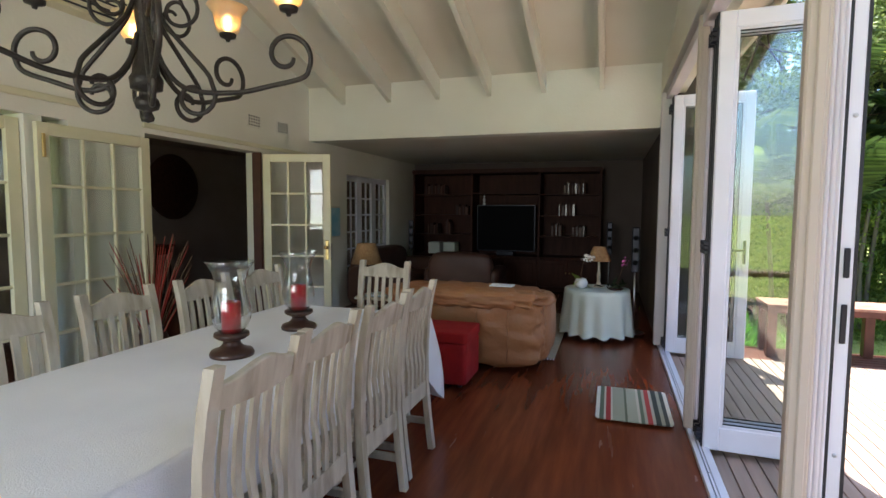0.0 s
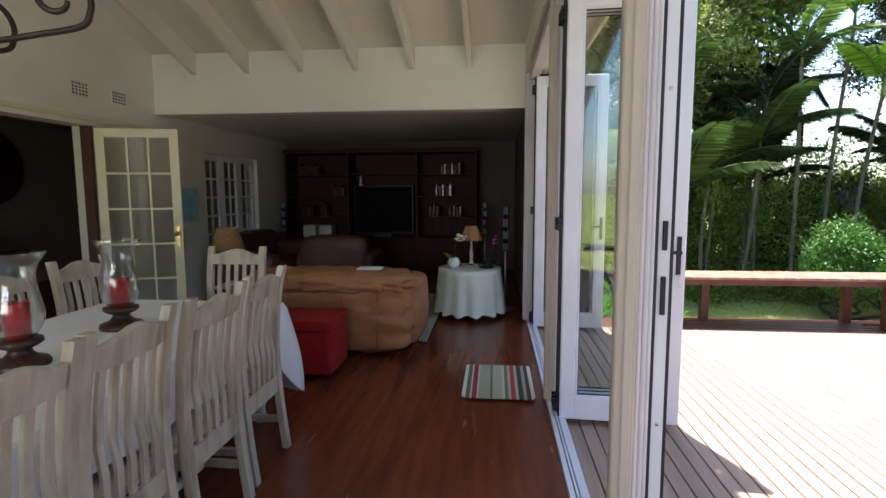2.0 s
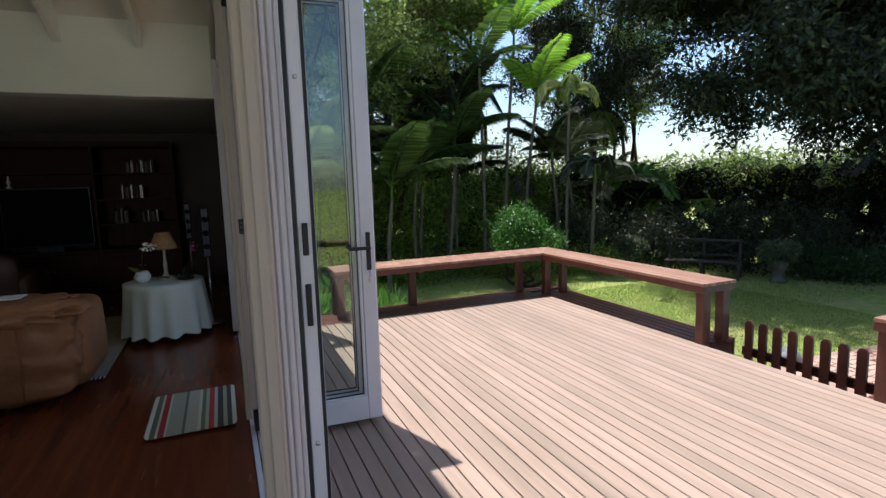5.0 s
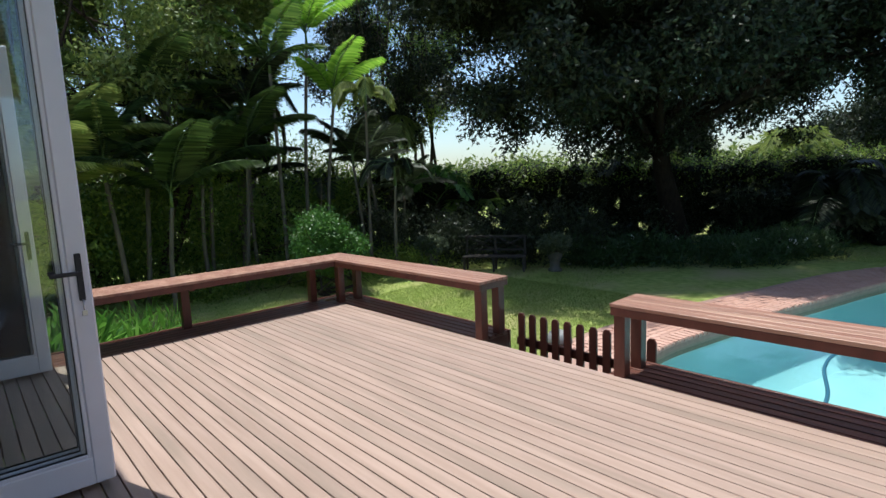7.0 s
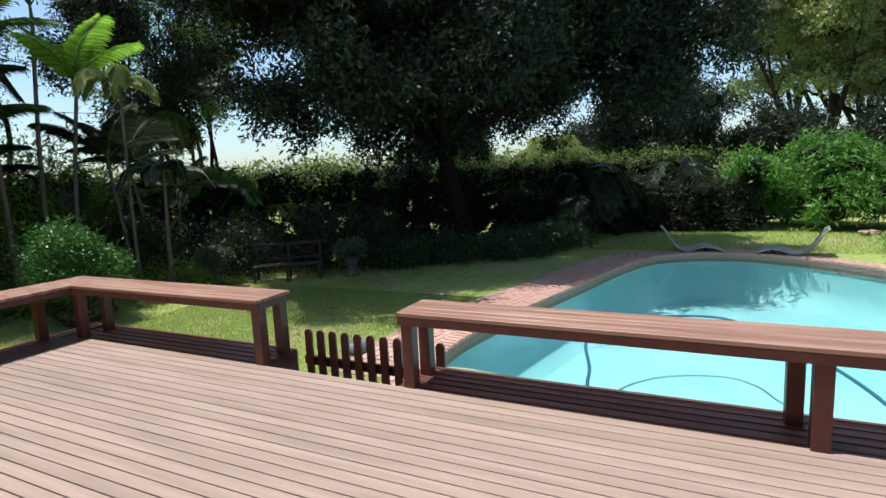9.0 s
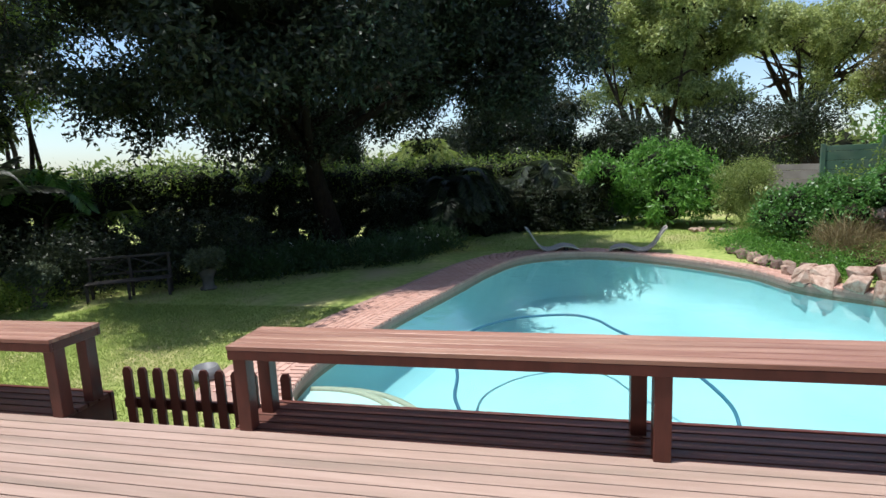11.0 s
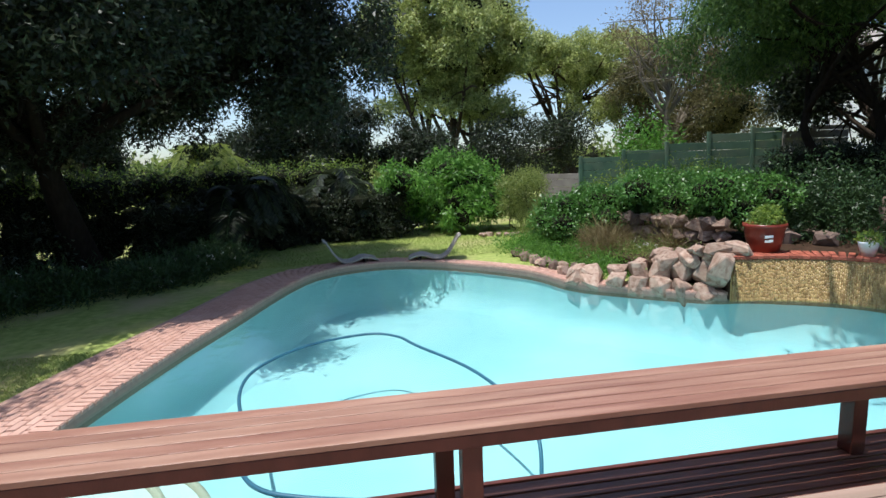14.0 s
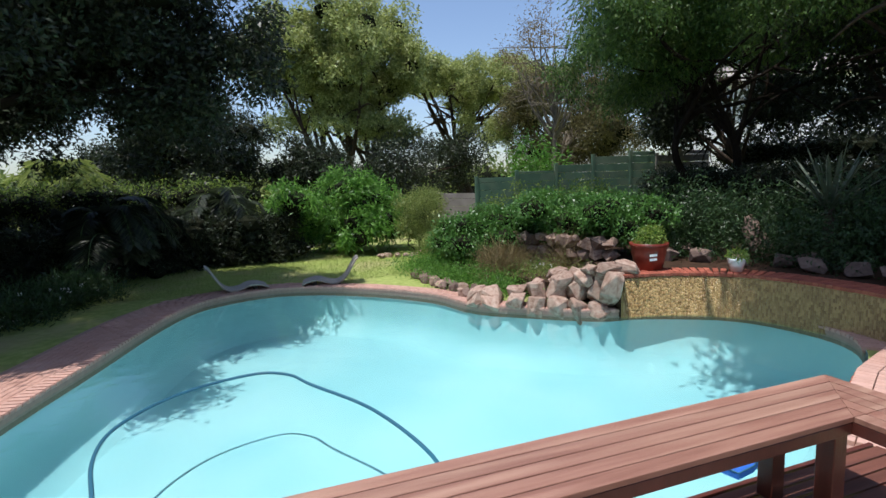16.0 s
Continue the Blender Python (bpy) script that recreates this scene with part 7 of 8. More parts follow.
# tall trees at the far end
for k, (x, y, z, rx, rz, leaf, sd, n) in enumerate(((3.2, 17.5, 6.5, 2.6, 4.6, leaf_olive, 51, 26000), (6.2, 18.8, 7.5, 2.6, 4.2, leaf_olive, 52, 26000), (8.2, 21.0, 8.5, 2.4, 4.5, leaf_mid, 53, 16000),
                                         (13.2, 18.2, 7.0, 1.9, 4.6, leaf_dark, 54, 22000), (15.2, 19.5, 8.0, 2.2, 4.8, leaf_mid, 55, 16000), (0.6, 20.5, 6.5, 2.8, 4.8, leaf_mid, 56, 16000))):
    bl = random_blobs((x, y, z - 0.6), (rx * 1.15, rx * 1.15, rz + 0.6), 54, 0.9, sd)
    tree("tree", "tall evergreen garden tree with several trunks at the garden's end", (x + 0.4, y - 0.2, GZ), bl, int(n * 1.5), 0.19, 0.085, leaf, 0.13, bark_grey if k % 2 else bark, sd, fork=0.5, trunks=5, count=25, clump=8, spread=0.4, shell=0.8, spread_base=1.3, lumps=3, share=0.5)
# pale green tree, flat-topped trees and others beyond the pool
bl = np.concatenate([random_blobs((38.5, -4.8, 9.2), (5.2, 5.4, 3.6), 46, 1.7, 61), random_blobs((39, -5, 5.6), (5.0, 4.6, 1.6), 14, 1.2, 62)])
tree("tree", "large pale green tree with dense rounded clumps beyond the garden", (38.2, -5.4, -1.0), bl, 90000, 0.27, 0.15, leaf_pale, 0.42, bark, 63, fork=0.3, trunks=3, count=18, clump=8, spread=0.34, shell=0.4, spread_base=1.2, core=0.36, lumps=9, share=0.38)
bl = np.concatenate([random_blobs((43, -17, 9.6), (6.5, 8.0, 1.3), 42, 1.5, 64, 0.45), random_blobs((41, -18, 6.2), (4, 5, 1.5), 8, 1.2, 65)])
tree("tree", "wide flat-topped tree with open dark limbs beyond the fence", (42.5, -17, -1.0), bl, 56000, 0.27, 0.13, leaf_pale, 0.42, bark, 66, fork=0.38, trunks=3, count=30, clump=8, spread=0.36, lumps=7, share=0.36, shell=0.6, spread_base=1.5)
bl = random_blobs((34, -19.5, 6.0), (5.5, 4.0, 3.8), 34, 1.4, 67)
tree("tree", "dense dark brownish-green tree behind the fence", (34, -19.0, -1.0), bl, 40000, 0.24, 0.11, leaf_brown, 0.35, bark_grey, 68, core=0.36, lumps=6, fork=0.4, trunks=2, count=16, clump=8, spread=0.5, shell=0.7)
bl = random_blobs((34, 5.5, 2.0), (4.0, 4.0, 2.0), 30, 1.1, 69)
tree("tree", "dark leafy tree behind the boundary hedge", (34, 3.5, -1.0), bl, 26000, 0.26, 0.12, leaf_dark, 0.3, bark, 70, core=0.6, fork=0.4, trunks=2, count=12, clump=8, spread=0.5, shell=0.6)
bl = random_blobs((34, -8.5, 2.6), (3.0, 4.5, 2.2), 24, 1.1, 71)
tree("tree", "low dark tree behind the boundary hedge", (34, -8.5, -1.0), bl, 18000, 0.24, 0.10, leaf_dark, 0.25, bark, 72, fork=0.4, count=8, clump=8, spread=0.5, shell=0.6)
for (cx, cy, cz, rx, ry, rz, nb, nl, sd, sz) in ((27.3, 13.0, 2.6, 0.9, 1.2, 1.9, 14, 14000, 171, 0.8), (29.3, 3.4, 3.0, 1.4, 2.6, 2.6, 30, 30000, 172, 1.0), (29.8, -1.6, 2.2, 1.2, 1.8, 1.8, 18, 14000, 173, 0.9), (28.6, 8.6, 1.6, 1.0, 1.6, 1.0, 12, 9000, 174, 0.8)):
    bl = random_blobs((cx, cy, cz), (rx, ry, rz), nb, sz, sd)
    tree("tree", "dark bushy tree just beyond the boundary hedge", (cx, cy, -1.0), bl, nl, 0.22, 0.09, leaf_dark, 0.2, bark, sd, fork=0.35, trunks=2, count=10, clump=8, spread=0.4, shell=0.6, core=0.6, lumps=4, share=0.5)
def open_to_house(b):
    """Keeps the two gaps in the foliage through which the white house shows."""
    d = np.hypot(b[:, 0] - 2.3, b[:, 1] - 1.5)
    way, rise = (b[:, 1] - 1.5) / (b[:, 0] - 2.3), (b[:, 2] - 1.68) / d
    return b[~(((way > -1.25) & (way < -0.98) & (rise > 0.03) & (rise < 0.19)) | ((way > -1.50) & (way < -1.27) & (rise > 0.12) & (rise < 0.20)))]


# overhanging trees on the right-hand side
bl = np.concatenate([random_blobs((15.2, -14.2, 7.2), (4.6, 4.0, 2.4), 36, 1.25, 73), random_blobs((15.5, -10.5, 6.6), (2.8, 2.2, 1.4), 16, 0.85, 74), random_blobs((18.5, -11.5, 5.6), (2.5, 2.0, 1.3), 12, 0.8, 75)])
bl = open_to_house(bl)
tree("tree", "large feathery-leaved tree overhanging the shaded bed", (15.6, -15.0, -0.6), bl, 90000, 0.19, 0.065, leaf_feather, 0.24, bark_dark, 76, fork=0.42, trunks=2, count=20, clump=12, spread=0.5, shell=0.85, spread_base=0.9, droop=0.8)
# the clumps round (7.6, -7.0) are unseen, added overhead to shade the bed
bl = np.concatenate([random_blobs((10.0, -15.5, 5.6), (4.0, 3.0, 3.6), 34, 1.3, 77), random_blobs((7.6, -7.0, 8.4), (2.3, 2.4, 0.7), 16, 1.1, 177), random_blobs((9.0, -11.5, 8.2), (1.8, 2.6, 1.0), 12, 1.1, 178)])
bl = open_to_house(bl)
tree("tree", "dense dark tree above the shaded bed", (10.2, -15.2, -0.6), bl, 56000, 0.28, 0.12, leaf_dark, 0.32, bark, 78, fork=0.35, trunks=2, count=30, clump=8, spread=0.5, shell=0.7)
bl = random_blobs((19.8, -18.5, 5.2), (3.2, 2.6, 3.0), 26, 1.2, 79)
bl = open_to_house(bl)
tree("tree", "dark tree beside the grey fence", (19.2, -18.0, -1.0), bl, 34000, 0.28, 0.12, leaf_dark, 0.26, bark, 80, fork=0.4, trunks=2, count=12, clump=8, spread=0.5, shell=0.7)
# bare twiggy branches against the sky
t = thing("tree", "half-bare pale-barked tree behind the fence", "tree", "garden trees")
bl = random_blobs((27.5, -14.5, 8.4), (3.0, 2.6, 2.4), 30, 1.0, 81)
limbs((27.5, -14.5, -1), bl, 0.22, bark_grey, t, 82, 26, 0.5, 1)
crown("crown", bl, 5000, 0.14, 0.05, leaf_dry, t, clump=5, spread=0.4, seed=83, shell=0.9)


def hedge(name, label, pts, height, depth, leaf, n, seed, size=0.13, width=0.055, lit_leaf=None, category="hedge", lean=0.35):
    h = thing(name, label, category)
    g = np.random.default_rng(seed)
    blobs = []
    pl = spline([(x, y, 0) for x, y in pts], 10)
    for p in pl:
        for _ in range(3):
            for zz in np.arange(0.35, height, 0.55):
                r = depth * g.uniform(0.45, 0.75)
                blobs.append([p.x + g.normal() * depth * lean, p.y + g.normal() * depth * lean, GZ + zz + g.uniform(-0.12, 0.12), r, r, 0.5])
    blobs = np.array(blobs)
    # dark balls fill the hedge and stand in for its inner shade
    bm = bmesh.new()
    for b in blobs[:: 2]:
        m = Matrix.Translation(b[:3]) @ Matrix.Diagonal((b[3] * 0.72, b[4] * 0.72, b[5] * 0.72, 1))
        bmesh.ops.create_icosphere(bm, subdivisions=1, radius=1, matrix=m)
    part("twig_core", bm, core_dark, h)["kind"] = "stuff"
    crown("foliage", blobs, n, size, width, leaf, h, clump=5, spread=0.25, seed=seed, shell=0.35)
    # brighter leaves over the top put the sunlight there into the colour
    if lit_leaf:
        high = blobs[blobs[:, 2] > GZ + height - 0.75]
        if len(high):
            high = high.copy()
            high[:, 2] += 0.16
            crown("lit_top", high, n // 5, size, width, lit_leaf, h, clump=5, spread=0.3, seed=seed + 1, shell=0.3)
    return h


hedge("hedge", "tall dark green boundary hedge, its sunlit top painted in paler leaves", [(-6.5, 21.5), (2, 22.5), (8.5, 21.5), (13.0, 17.8), (17.2, 14.2), (21.2, 10.2), (24.6, 6.0), (26.2, 2.0)], 2.9, 1.1, leaf_dark, 90000, 91, 0.15, 0.06, leaf_mid)
undergrowth_dark = [(10.5, -13.2), (13.0, -13.6), (15.5, -13.8), (18.0, -14.2), (20.0, -14.8)]
hedge("hedge", "tall dark hedge below the neighbouring house", [(6.5, -18.5), (12, -19.5), (17, -20.5), (21, -20.5)], 4.4, 1.1, leaf_dark, 34000, 142, 0.24, 0.1)
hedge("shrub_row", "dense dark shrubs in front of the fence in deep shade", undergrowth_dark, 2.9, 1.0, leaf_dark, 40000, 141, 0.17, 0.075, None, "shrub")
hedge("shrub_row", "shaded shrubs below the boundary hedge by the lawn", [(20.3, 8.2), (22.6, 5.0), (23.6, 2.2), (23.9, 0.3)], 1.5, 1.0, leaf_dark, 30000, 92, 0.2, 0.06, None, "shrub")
# bright shrub beside the hedge, with big cut leaves
s = thing("shrub", "bright green large-leaved shrub in full sun by the hedge", "shrub")
bl = np.concatenate([random_blobs((24.9, -1.6, 0.9), (1.6, 2.4, 1.2), 26, 0.75, 93), random_blobs((24.6, -2.2, 0.0), (1.5, 2.4, 1.0), 14, 0.8, 94)])
# dark balls painted as the shade within the shrub
bm = bmesh.new()
for b in bl:
    bmesh.ops.create_icosphere(bm, subdivisions=1, radius=1, matrix=Matrix.Translation(b[:3]) @ Matrix.Diagonal((b[3] * 0.7, b[4] * 0.7, b[5] * 0.7, 1)))
part("twig_core", bm, core_dark, s)["kind"] = "stuff"
crown("foliage", lumpy(bl, 4, 0.5, 90), 26000, 0.30, 0.09, leaf_bright, s, clump=7, spread=0.3, seed=95, shell=0.5, droop=0.5)
for (x, y, z, r, leaf, sd, n, sz, lab) in ((23.6, -5.3, 0.3, 1.25, leaf_olive, 96, 15000, 0.11, "fine-leaved olive green shrub on thin stems"), (6.9, 13.05, 0.1, 0.82, leaf_bright2, 97, 22000, 0.10, "rounded bright green conifer-like bush"),
                                      (22.0, 5.4, 0.2, 0.9, leaf_grey, 98, 5000, 0.3, "grey-green arching shrub below the big tree")):
    s = thing("shrub", lab, "shrub", "")
    bl = random_blobs((x, y, z), (r * 0.75, r * 0.75, r * 0.7), 22, r * 0.42, sd)
    limbs((x, y, GZ), bl, 0.06, bark, s, sd, 14, 0.2, 4, 0.35)
    crown("foliage", bl, n, sz, sz * 0.38, leaf, s, clump=6, spread=0.2, seed=sd, shell=0.6)


def palm(x, y, h, lean, crown_len, n, leaf, seed, label, hang=0.35, trunk=0.11, up=0.9):
    p = thing("palm", label, "palm", "palms of the garden")
    g = np.random.default_rng(seed)
    topx, topy = x + lean[0], y + lean[1]
    pts = spline([(x, y, GZ), (x + lean[0] * 0.3, y + lean[1] * 0.3, GZ + h * 0.5), (topx, topy, GZ + h)], 6)
    part("trunk", tube(pts, list(np.linspace(trunk, trunk * 0.65, len(pts))), 10), bark_grey, p)
    part("crownshaft", tube([(topx, topy, GZ + h - 0.05), (topx, topy, GZ + h + 0.5)], [trunk * 0.8, trunk * 0.5], 10), green_stem, p)
    for k in range(n):
        a = 2 * math.pi * k / n + g.uniform(-0.3, 0.3)
        el = g.uniform(0.25, 1.25) * up
        L = crown_len * g.uniform(0.8, 1.1)
        c, s = math.cos(a), math.sin(a)
        z0 = GZ + h + 0.45
        rib = spline([(topx, topy, z0), (topx + c * L * 0.35 * math.cos(el) , topy + s * L * 0.35 * math.cos(el), z0 + L * 0.38 * math.sin(el)),
                      (topx + c * L * 0.72 * max(math.cos(el), 0.5), topy + s * L * 0.72 * max(math.cos(el), 0.5), z0 + L * 0.52 * math.sin(el) - 0.1 * L),
                      (topx + c * L * 0.98 * max(math.cos(el), 0.62), topy + s * L * 0.98 * max(math.cos(el), 0.62), z0 + L * 0.40 * math.sin(el) - 0.42 * L)], 6)
        fr = part("frond", tube(rib, list(np.linspace(0.022, 0.005, len(rib))), 4), green_stem, p)
        v, f = frond_leaf(rib, L * 0.28, 0.036, 46, seed=seed + k, hang=hang)
        raw("leaf", v, f, leaf, fr)
    return p


def feather_palm(x, y, h, L, n, leaf, seed, label, trunk=0.06, spread=(8, 55), stems=1, leaf_len=0.3, rows=34):
    """A palm with steep arching fronds that fan out of one or several slim ringed stems."""
    p = thing("palm", label, "palm", "palms of the garden")
    g = np.random.default_rng(seed)
    for k in range(stems):
        sx, sy = x + (g.normal() * 0.35 if stems > 1 else 0), y + (g.normal() * 0.3 if stems > 1 else 0)
        hh = h * (1 if k == 0 else g.uniform(0.5, 0.95))
        lx, ly = sx + g.normal() * 0.18, sy + g.normal() * 0.18
        pts = spline([(sx, sy, GZ), ((sx + lx) / 2 + g.normal() * 0.05, sy, GZ + hh * 0.5), (lx, ly, GZ + hh)], 5)
        part("trunk", tube(pts, list(np.linspace(trunk, trunk * 0.7, len(pts))), 8), bark_grey, p)
        part("crownshaft", tube([(lx, ly, GZ + hh - 0.02), (lx, ly, GZ + hh + 0.4)], [trunk * 0.75, trunk * 0.4], 8), green_stem, p)
        for q in range(n):
            a = 2.4 * q + g.uniform(-0.3, 0.3)
            el = radians(90 - (spread[0] + (spread[1] - spread[0]) * q / max(n - 1, 1)))
            ln = L * g.uniform(0.85, 1.15)
            z0, pt = GZ + hh + 0.3, []
            r, z, ang = 0.0, 0.0, el
            for _ in range(8):
                pt.append((lx + math.cos(a) * r, ly + math.sin(a) * r, z0 + z))
                r, z = r + math.cos(ang) * ln / 7, z + math.sin(ang) * ln / 7
                ang -= radians(8)
            fr = part("frond", tube(pt, list(np.linspace(0.018, 0.004, 8)), 4), green_stem, p)
            v, f = frond_leaf(pt, ln * leaf_len, 0.013, rows, tip=0.3, seed=seed + q, hang=0.4)
            raw("leaf", v, f, leaf, fr)
    return p


feather_palm(8.45, 15.5, 4.9, 1.7, 6, leaf_lime, 201, "slim-trunked palm with steep bright lime green fronds", spread=(3, 32))
feather_palm(7.9, 15.8, 6.6, 1.8, 7, leaf_lime, 202, "tall slim palm with steep lime green fronds", spread=(3, 36))
feather_palm(6.9, 15.2, 5.6, 1.7, 7, leaf_frond, 203, "slim palm with green fronds among the tall trees")
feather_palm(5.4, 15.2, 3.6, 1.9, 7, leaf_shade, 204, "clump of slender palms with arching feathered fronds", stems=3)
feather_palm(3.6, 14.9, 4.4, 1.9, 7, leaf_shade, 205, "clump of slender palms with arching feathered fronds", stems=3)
feather_palm(1.8, 15.0, 3.2, 1.8, 7, leaf_olive, 206, "clump of slender palms with arching olive fronds", stems=3)
feather_palm(6.2, 16.4, 4.6, 1.8, 7, leaf_dark, 207, "clump of shaded slender palms with dark fronds", stems=3)
feather_palm(9.9, 16.0, 3.2, 1.6, 7, leaf_dark, 208, "clump of shaded slender palms with dark fronds", stems=2)
feather_palm(11.3, 15.4, 2.2, 1.5, 8, leaf_dark, 209, "short shaded palm with feathered fronds", spread=(15, 80))
palm(9.0, 14.2, 4.7, (0.1, 0.0), 1.2, 6, leaf_olive, 103, "slim palm with drooping yellowish fronds among the trees", up=0.7, hang=0.8, trunk=0.05)
palm(9.5, 13.7, 2.6, (0.1, 0.0), 1.1, 8, leaf_dark, 108, "short shaded palm with stiff feathered fronds", up=0.7, hang=0.4, trunk=0.06)
palm(25.5, 7.8, 2.6, (0.0, 0.0), 2.5, 16, leaf_olive, 109, "feathery olive palm rising behind the hedge", hang=0.3, trunk=0.2, up=1.2)
palm(12.4, 17.6, 4.0, (0.1, -0.1), 2.0, 9, leaf_olive, 104, "young palm with drooping yellowish fronds", hang=0.8)
palm(6.6, 17.2, 4.9, (0.1, -0.3), 1.7, 9, leaf_dark, 105, "shaded palm among the garden trees", hang=0.7)
palm(21.4, 5.6, 0.9, (0.0, 0.0), 2.9, 15, leaf_dark, 106, "cycad-like palm with long feathered fronds", hang=0.25, trunk=0.28, up=1.2)
palm(24.6, 2.6, 1.2, (0.0, 0.0), 2.7, 14, leaf_dark, 107, "low feathered palm by the boundary hedge", hang=0.25, trunk=0.26, up=1.2)


def big_leaf_plant(x, y, z0, h, n, L, W, leaf, seed, label, stem=True, split=True):
    p = thing("banana_plant", label, "plant", "broad-leaved plants")
    g = np.random.default_rng(seed)
    if stem:
        part("stem", tube([(x, y, z0), (x + 0.1, y, z0 + h)], [0.12, 0.07], 8), bark, p)
    for k in range(n):
        a = 2 * math.pi * k / n * 0.5 + (math.pi if k % 2 else 0) + g.uniform(-0.4, 0.4)
        el = g.uniform(0.5, 1.35)
        c, s = math.cos(a) * math.cos(el), math.sin(a) * math.cos(el)
        base = Vector((x, y, z0 + h * g.uniform(0.75, 1)))
        ln = L * g.uniform(0.8, 1.15)
        rib = spline([base, base + Vector((c * ln * 0.5, s * ln * 0.5, ln * 0.5 * math.sin(el))), base + Vector((c * ln * 1.1, s * ln * 1.1, ln * 0.8 * math.sin(el) - 0.05)), base + Vector((c * ln * 1.6, s * ln * 1.6, ln * 0.75 * math.sin(el) - 0.35 * ln))], 6)
        fr = part("leaf_stalk", tube(rib[:8], 0.025, 5), green_stem, p)
        v, f = frond_leaf(rib[5:], W * 0.62, 0.055, 26, tip=0.3, hang=0.15, seed=seed + k)
        raw("blade", v, f, leaf, fr)
    return p


big_leaf_plant(19.6, 11.6, GZ, 3.2, 9, 1.7, 0.9, leaf_dark, 111, "tall strelitzia with torn broad leaves against the sky")
big_leaf_plant(13.4, 16.2, GZ, 2.2, 8, 1.3, 0.8, leaf_bright, 112, "broad-leaved banana plant by the hedge")
big_leaf_plant(11.2, 17.6, GZ, 1.8, 8, 1.3, 0.8, leaf_dark, 113, "dark broad-leaved plant under the palms")
big_leaf_plant(9.6, 18.2, GZ, 2.6, 8, 1.4, 0.8, leaf_dark, 114, "dark broad-leaved plant under the palms")
big_leaf_plant(14.8, 15.6, GZ, 1.6, 7, 1.2, 0.8, leaf_mid, 115, "broad-leaved banana plant by the hedge")


def undergrowth(name, label, pts, radius, n, size, width, leaf, seed, height=0.6, category="plants", flowers=0, flower_mat=None, droop=-0.1):
    u = thing(name, label, category)
    g = np.random.default_rng(seed)
    bl = []
    pl = spline([(x, y, 0) for x, y in pts], 6)
    for p in pl:
        for _ in range(3):
            r = radius * g.uniform(0.5, 0.9)
            bl.append([p.x + g.normal() * radius * 0.6, p.y + g.normal() * radius * 0.6, GZ + height * g.uniform(0.1, 0.6), r, r, height * 0.5])
    bl = [b for b in bl if not within(RO, b[0] - 0.25, b[1] + 0.3)]
    if height > 1.5:
        bl = lumpy(bl, 4, 0.5, seed + 7)
    crown("foliage", bl, n, size, width, leaf, u, clump=8, spread=0.3, seed=seed, shell=0.6, droop=droop)
    if flowers:
        c, _ = blob_points(bl, flowers, g, 0.1)
        c[:, 2] += 0.1
        c = np.repeat(c, 6, 0) + g.normal(size=(flowers * 6, 3)) * 0.02
        v, f = leaves_at(c, 0.07, 0.04, rng=g)
        raw("flower", v, f, flower_mat, u)["kind"] = "stuff"
    return u


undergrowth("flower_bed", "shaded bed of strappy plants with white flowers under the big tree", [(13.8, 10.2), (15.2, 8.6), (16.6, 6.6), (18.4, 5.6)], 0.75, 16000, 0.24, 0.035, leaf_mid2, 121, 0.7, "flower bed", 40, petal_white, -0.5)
undergrowth("low_planting", "low dark shrubs along the far side of the lawn", [(4.2, 15.6), (6.5, 15.3), (8.8, 14.6), (10.2, 14.0)], 0.8, 16000, 0.12, 0.05, leaf_mid, 122, 0.7, "plants", 0)
undergrowth("low_planting", "shaded shrubs behind the garden bench", [(10.2, 15.4), (12.0, 14.2), (13.6, 12.4), (15.6, 10.6)], 1.0, 22000, 0.15, 0.055, leaf_dark, 123, 1.7)
undergrowth("grass_clump", "bright strappy grass clump with pale bulbs beyond the deck", [(0.9, 11.2), (1.6, 11.4), (2.2, 11.7)], 0.45, 3500, 0.26, 0.025, leaf_bright, 124, 0.4, "plants", 0, None, -0.9)
undergrowth("grass_clump", "broad-leaved green clump beyond the deck", [(0.2, 10.4), (1.1, 10.3)], 0.6, 3500, 0.34, 0.07, leaf_bright, 125, 0.9, "plants", 0, None, -0.7)
undergrowth("shrubbery", "dense bright and dark shrubs under the tall trees", [(-5, 17.5), (-1.5, 16.8), (1.5, 16.6), (4.0, 17.2), (7.0, 18.2), (10.5, 17.6)], 1.4, 50000, 0.17, 0.075, leaf_mid, 126, 3.7)
# rockery mound beyond the pool
undergrowth("ground_cover", "low green ground cover on the rockery mound", [(13.6, -4.4), (15.2, -4.6), (17.0, -4.2), (18.2, -3.6)], 0.95, 26000, 0.09, 0.035, leaf_bright, 131, 0.42)
undergrowth("ground_cover", "low olive ground cover on the rockery mound", [(13.2, -5.6), (14.6, -6.0), (16.4, -5.8)], 0.9, 16000, 0.10, 0.03, leaf_olive, 132, 0.62, "plants", 26, petal_white)
undergrowth("reeds", "clump of upright green reeds beside the rockery", [(18.9, -4.8), (20.2, -5.6), (21.4, -6.0)], 0.6, 9000, 0.75, 0.02, leaf_olive, 133, 0.7, "plants", 0, None, -2.2)
undergrowth("feather_grass", "pale arching feather grass tuft on the rockery", [(15.1, -5.0), (15.3, -5.3)], 0.42, 5200, 0.42, 0.012, leaf_dry, 134, 0.95, "plants", 0, None, -0.7)
undergrowth("feather_grass", "pale arching feather grass tuft on the rockery", [(14.2, -6.4), (14.4, -6.7)], 0.36, 3600, 0.40, 0.012, leaf_dry, 135, 1.2, "plants", 0, None, -0.7)
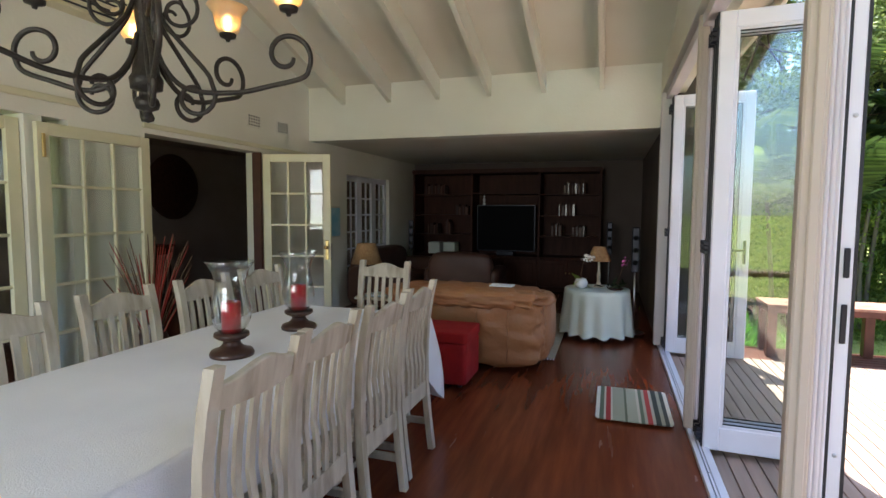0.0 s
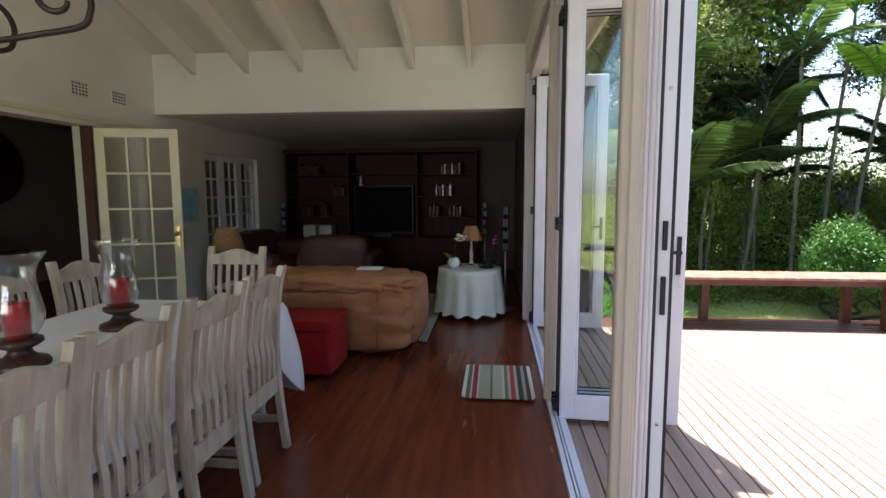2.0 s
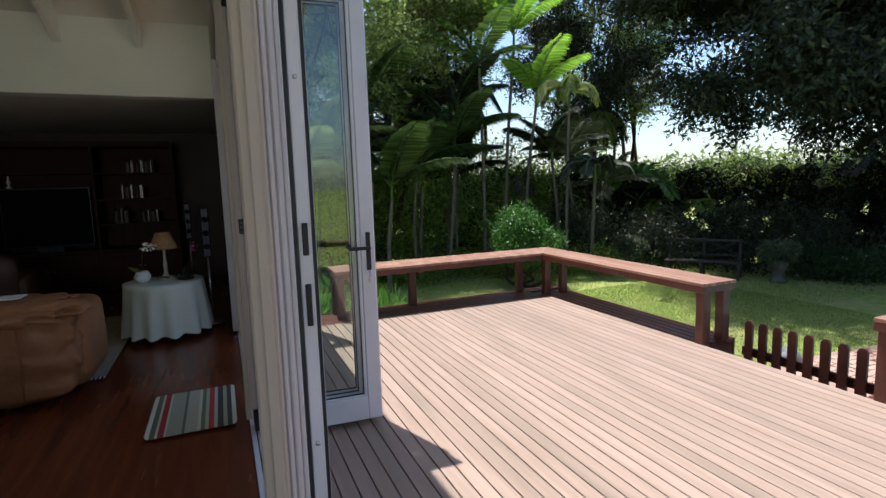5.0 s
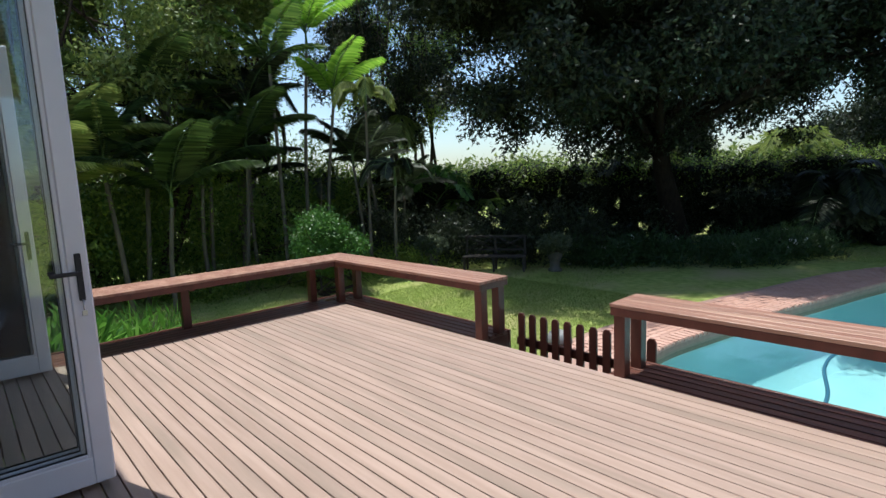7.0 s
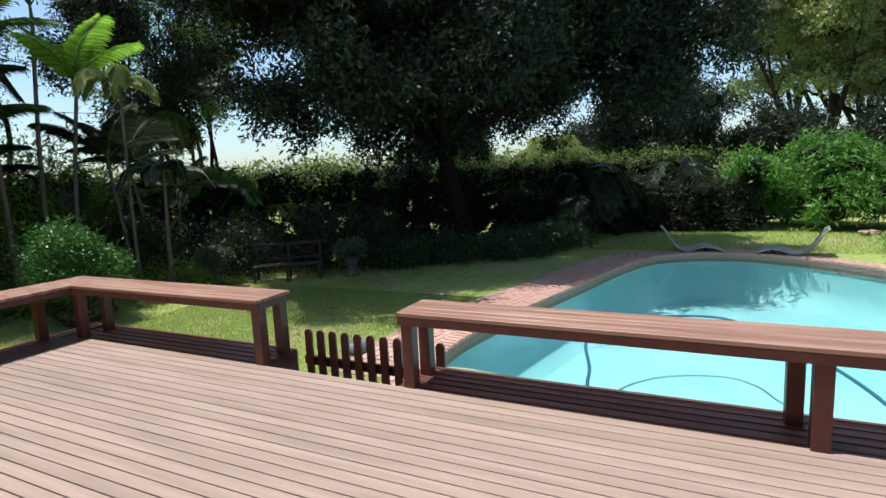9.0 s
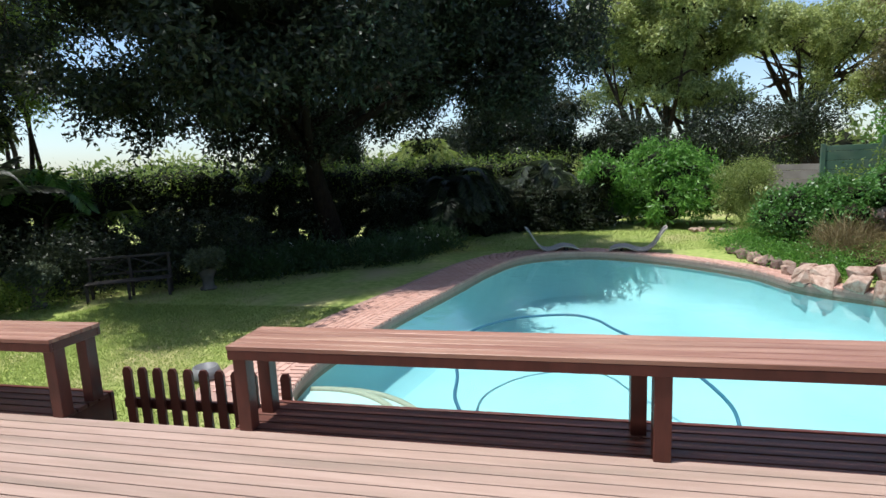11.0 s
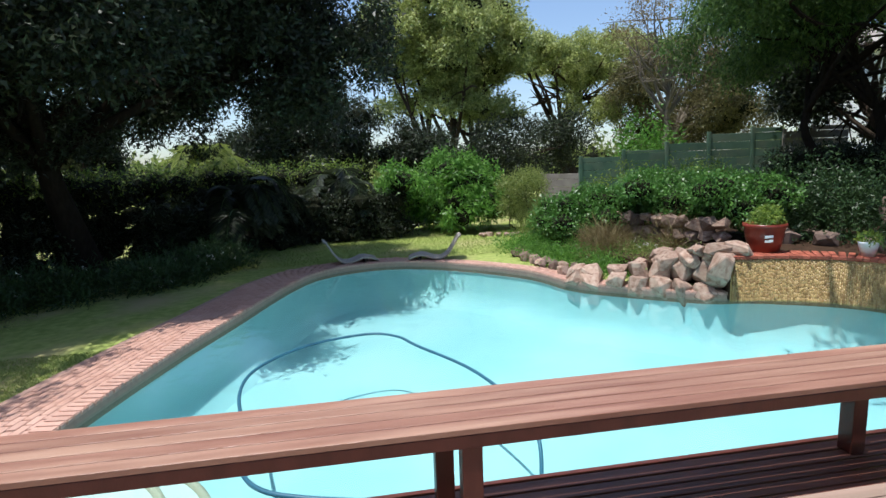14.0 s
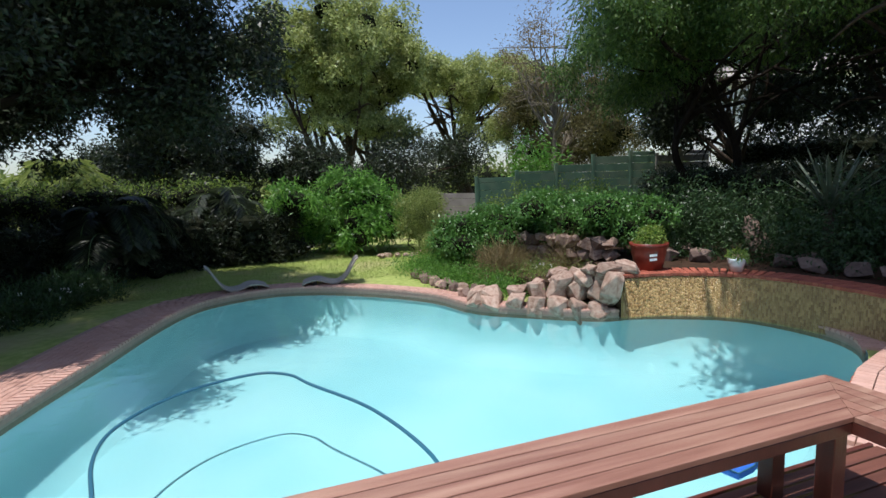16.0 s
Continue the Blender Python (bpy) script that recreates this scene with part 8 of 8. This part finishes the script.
for k in range(26):
    g = random.Random(900 + k)
    x, y = 13.4 + 0.19 * k + g.uniform(-0.2, 0.2), -3.75 + g.uniform(-0.35, 0.3) + (0.02 * k)
    r_ = thing("edging_rock", "brown rock half sunk in the rockery's edge", "rock", "rockery edging rocks")
    put_rock(r_, x, y, GZ + 0.07, g.uniform(0.12, 0.24), g.uniform(0.12, 0.2), g.uniform(0.1, 0.18), k + 5, rock_dark if k % 3 else None)
for k in range(14):
    g = random.Random(950 + k)
    r_ = thing("edging_rock", "pale stone along the lawn's far edge", "rock", "lawn edging rocks")
    put_rock(r_, 22.2 + g.uniform(-0.2, 0.2), -3.2 - 0.32 * k, GZ + 0.06, g.uniform(0.12, 0.2), g.uniform(0.12, 0.2), 0.12, k + 3)
mound = thing("creeper_mound", "mound of sunlit creeper spilling over a rock wall", "creeper")
bl = []
g = np.random.default_rng(140)
for p in spline([(18.0, -4.9, 0.35), (17.0, -5.6, 0.62), (16.0, -6.6, 0.95), (14.8, -7.3, 1.0), (13.4, -7.9, 0.85)], 5):
    for _ in range(4):
        bl.append([p.x + g.normal() * 0.45, p.y + g.normal() * 0.4, p.z - g.uniform(0, 0.75), 0.55, 0.55, 0.38])
bl = np.array(bl)
# dark balls painted as the shade below the creeper
bm = bmesh.new()
for b in bl:
    bmesh.ops.create_icosphere(bm, subdivisions=1, radius=1, matrix=Matrix.Translation(b[:3]) @ Matrix.Diagonal((b[3] * 0.75, b[4] * 0.75, b[5] * 0.75, 1)))
part("twig_core", bm, core_dark, mound)["kind"] = "stuff"
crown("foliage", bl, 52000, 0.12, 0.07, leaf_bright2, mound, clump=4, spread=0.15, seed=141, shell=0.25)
rw = thing("rock_wall", "rough rock retaining wall below the creeper", "rock wall")
k = 0
for i in range(13):
    for j in range(3):
        k += 1
        put_rock(rw, 13.0 + 0.33 * i + 0.1 * (j % 2), -6.95 + 0.12 * i + 0.06 * j, TZ - 0.25 + 0.33 * j, 0.24, 0.2, 0.19, k + 30, rock_dark if (i + j) % 3 == 0 else None)
structure("mound_earth", slab([(12.2, -6.0), (13.2, -4.9), (14.8, -4.7), (17.5, -4.3), (21.0, -6.2), (22.3, -10), (22, -15), (16.5, -14), (12.8, -7.6)], -1.6, -0.78), soil, "raised earth of the rockery")
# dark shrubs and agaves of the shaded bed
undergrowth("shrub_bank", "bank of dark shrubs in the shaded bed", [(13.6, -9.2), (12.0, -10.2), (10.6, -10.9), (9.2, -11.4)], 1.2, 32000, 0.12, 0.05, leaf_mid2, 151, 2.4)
undergrowth("shrub_bank", "dark dense shrubs at the end of the shaded bed", [(7.8, -11.4), (6.4, -11.0), (5.2, -10.6)], 1.1, 16000, 0.14, 0.05, leaf_dark, 152, 2.2)
undergrowth("shrub_bank", "leafy shrubs in front of the green fence", [(20.6, -8.4), (20.2, -10.4), (19.6, -12.6)], 1.0, 18000, 0.16, 0.06, leaf_mid, 153, 2.4)
undergrowth("shrub_bank", "pale yellow-green shrub above the fence", [(24.4, -11.0), (24.2, -12.4)], 0.7, 6000, 0.2, 0.08, leaf_bright, 154, 4.6)


def agave(x, y, z, L, n, seed, label):
    a_ = thing("agave", label, "plant", "agaves of the shaded bed")
    part("stem", tube([(x, y, TZ - 0.08), (x, y, z + 0.12)], [0.13, 0.09], 10), bark, a_)
    g = np.random.default_rng(seed)
    for k in range(n):
        a = k * 2.4 + g.uniform(-0.2, 0.2)
        el = 0.35 + 1.1 * k / n
        bm = bmesh.new()
        ln = L * g.uniform(0.85, 1.1)
        rows = []
        side = Vector((-math.sin(a), math.cos(a), 0))
        for t in np.linspace(0, 1, 7):
            p = Vector((x + math.cos(a) * math.cos(el) * ln * t, y + math.sin(a) * math.cos(el) * ln * t, z + math.sin(el) * ln * t - 0.12 * t * t))
            w = 0.06 * (1 - t) ** 0.6 * (0.6 + t) + 0.002
            rows.append([bm.verts.new(p - side * w + Vector((0, 0, 0.02))), bm.verts.new(p), bm.verts.new(p + side * w + Vector((0, 0, 0.02)))])
        for r0, r1 in zip(rows, rows[1:]):
            for j in range(2):
                bm.faces.new((r0[j], r0[j + 1], r1[j + 1], r1[j]))
        part("leaf", bm, agave_green, a_)


agave(10.3, -10.6, 0.75, 1.6, 26, 161, "large grey-green agave with long pointed leaves")
agave(8.0, -10.3, TZ + 0.0, 1.1, 18, 162, "grey-green agave in deep shade")
# far woods
g = np.random.default_rng(170)
bl = []
for k in range(90):
    a = radians(g.uniform(-75, 110))
    d = g.uniform(52, 85)
    r = g.uniform(2.5, 5)
    bl.append([d * math.cos(a), 2 + d * math.sin(a), g.uniform(-0.5, 1.2), r, r, g.uniform(1.6, 3.2)])
w = crown("far_woods", bl, 50000, 0.8, 0.45, leaf_olive, None, "far olive green tree line beyond the garden", clump=6, spread=1.2, seed=171, shell=0.3)
tagged(w, category="woods", kind="stuff")
# near-black balls give the tree line its inner shade
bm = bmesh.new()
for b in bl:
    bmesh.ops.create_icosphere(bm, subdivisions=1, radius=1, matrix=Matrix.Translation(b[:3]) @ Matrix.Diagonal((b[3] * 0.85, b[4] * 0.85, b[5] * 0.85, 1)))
w = part("far_woods_mass", bm, core_dark, None, "near-black balls standing for the shade inside the far tree line")
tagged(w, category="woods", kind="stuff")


# lawn grass
def blades(name, region, n, h, seed, leaf, keep=None):
    g = np.random.default_rng(seed)
    x0, x1, y0, y1 = region
    p = np.stack([g.uniform(x0, x1, n), g.uniform(y0, y1, n)], 1)
    if keep is not None:
        p = p[keep(p)]
    n = len(p)
    a = g.uniform(0, 2 * math.pi, n)
    w = 0.006
    hh = h * g.uniform(0.5, 1.3, n)
    base = np.stack([p[:, 0], p[:, 1], np.full(n, GZ - 0.003)], 1)
    s = np.stack([np.cos(a), np.sin(a), np.zeros(n)], 1) * w
    tip = base + np.stack([g.normal(size=n) * h * 0.6, g.normal(size=n) * h * 0.6, hh], 1)
    v = np.stack([base - s, base + s, tip], 1).reshape(-1, 3)
    f = np.arange(n * 3).reshape(-1, 3)
    ob = raw(name, v, f, leaf, None, "short green lawn grass with paler dry patches")
    return tagged(ob, category="grass", kind="stuff")


blades("lawn_grass", (4.4, 11.0, 5.3, 12.0), 130000, 0.032, 181, grass_leaf, off_paving)
blades("lawn_grass_far", (1.0, 18.0, 8.4, 15.5), 60000, 0.05, 182, grass_leaf, off_paving)
blades("lawn_grass_back", (18.0, 25.0, -6.0, 6.0), 50000, 0.06, 183, grass_leaf, off_paving)
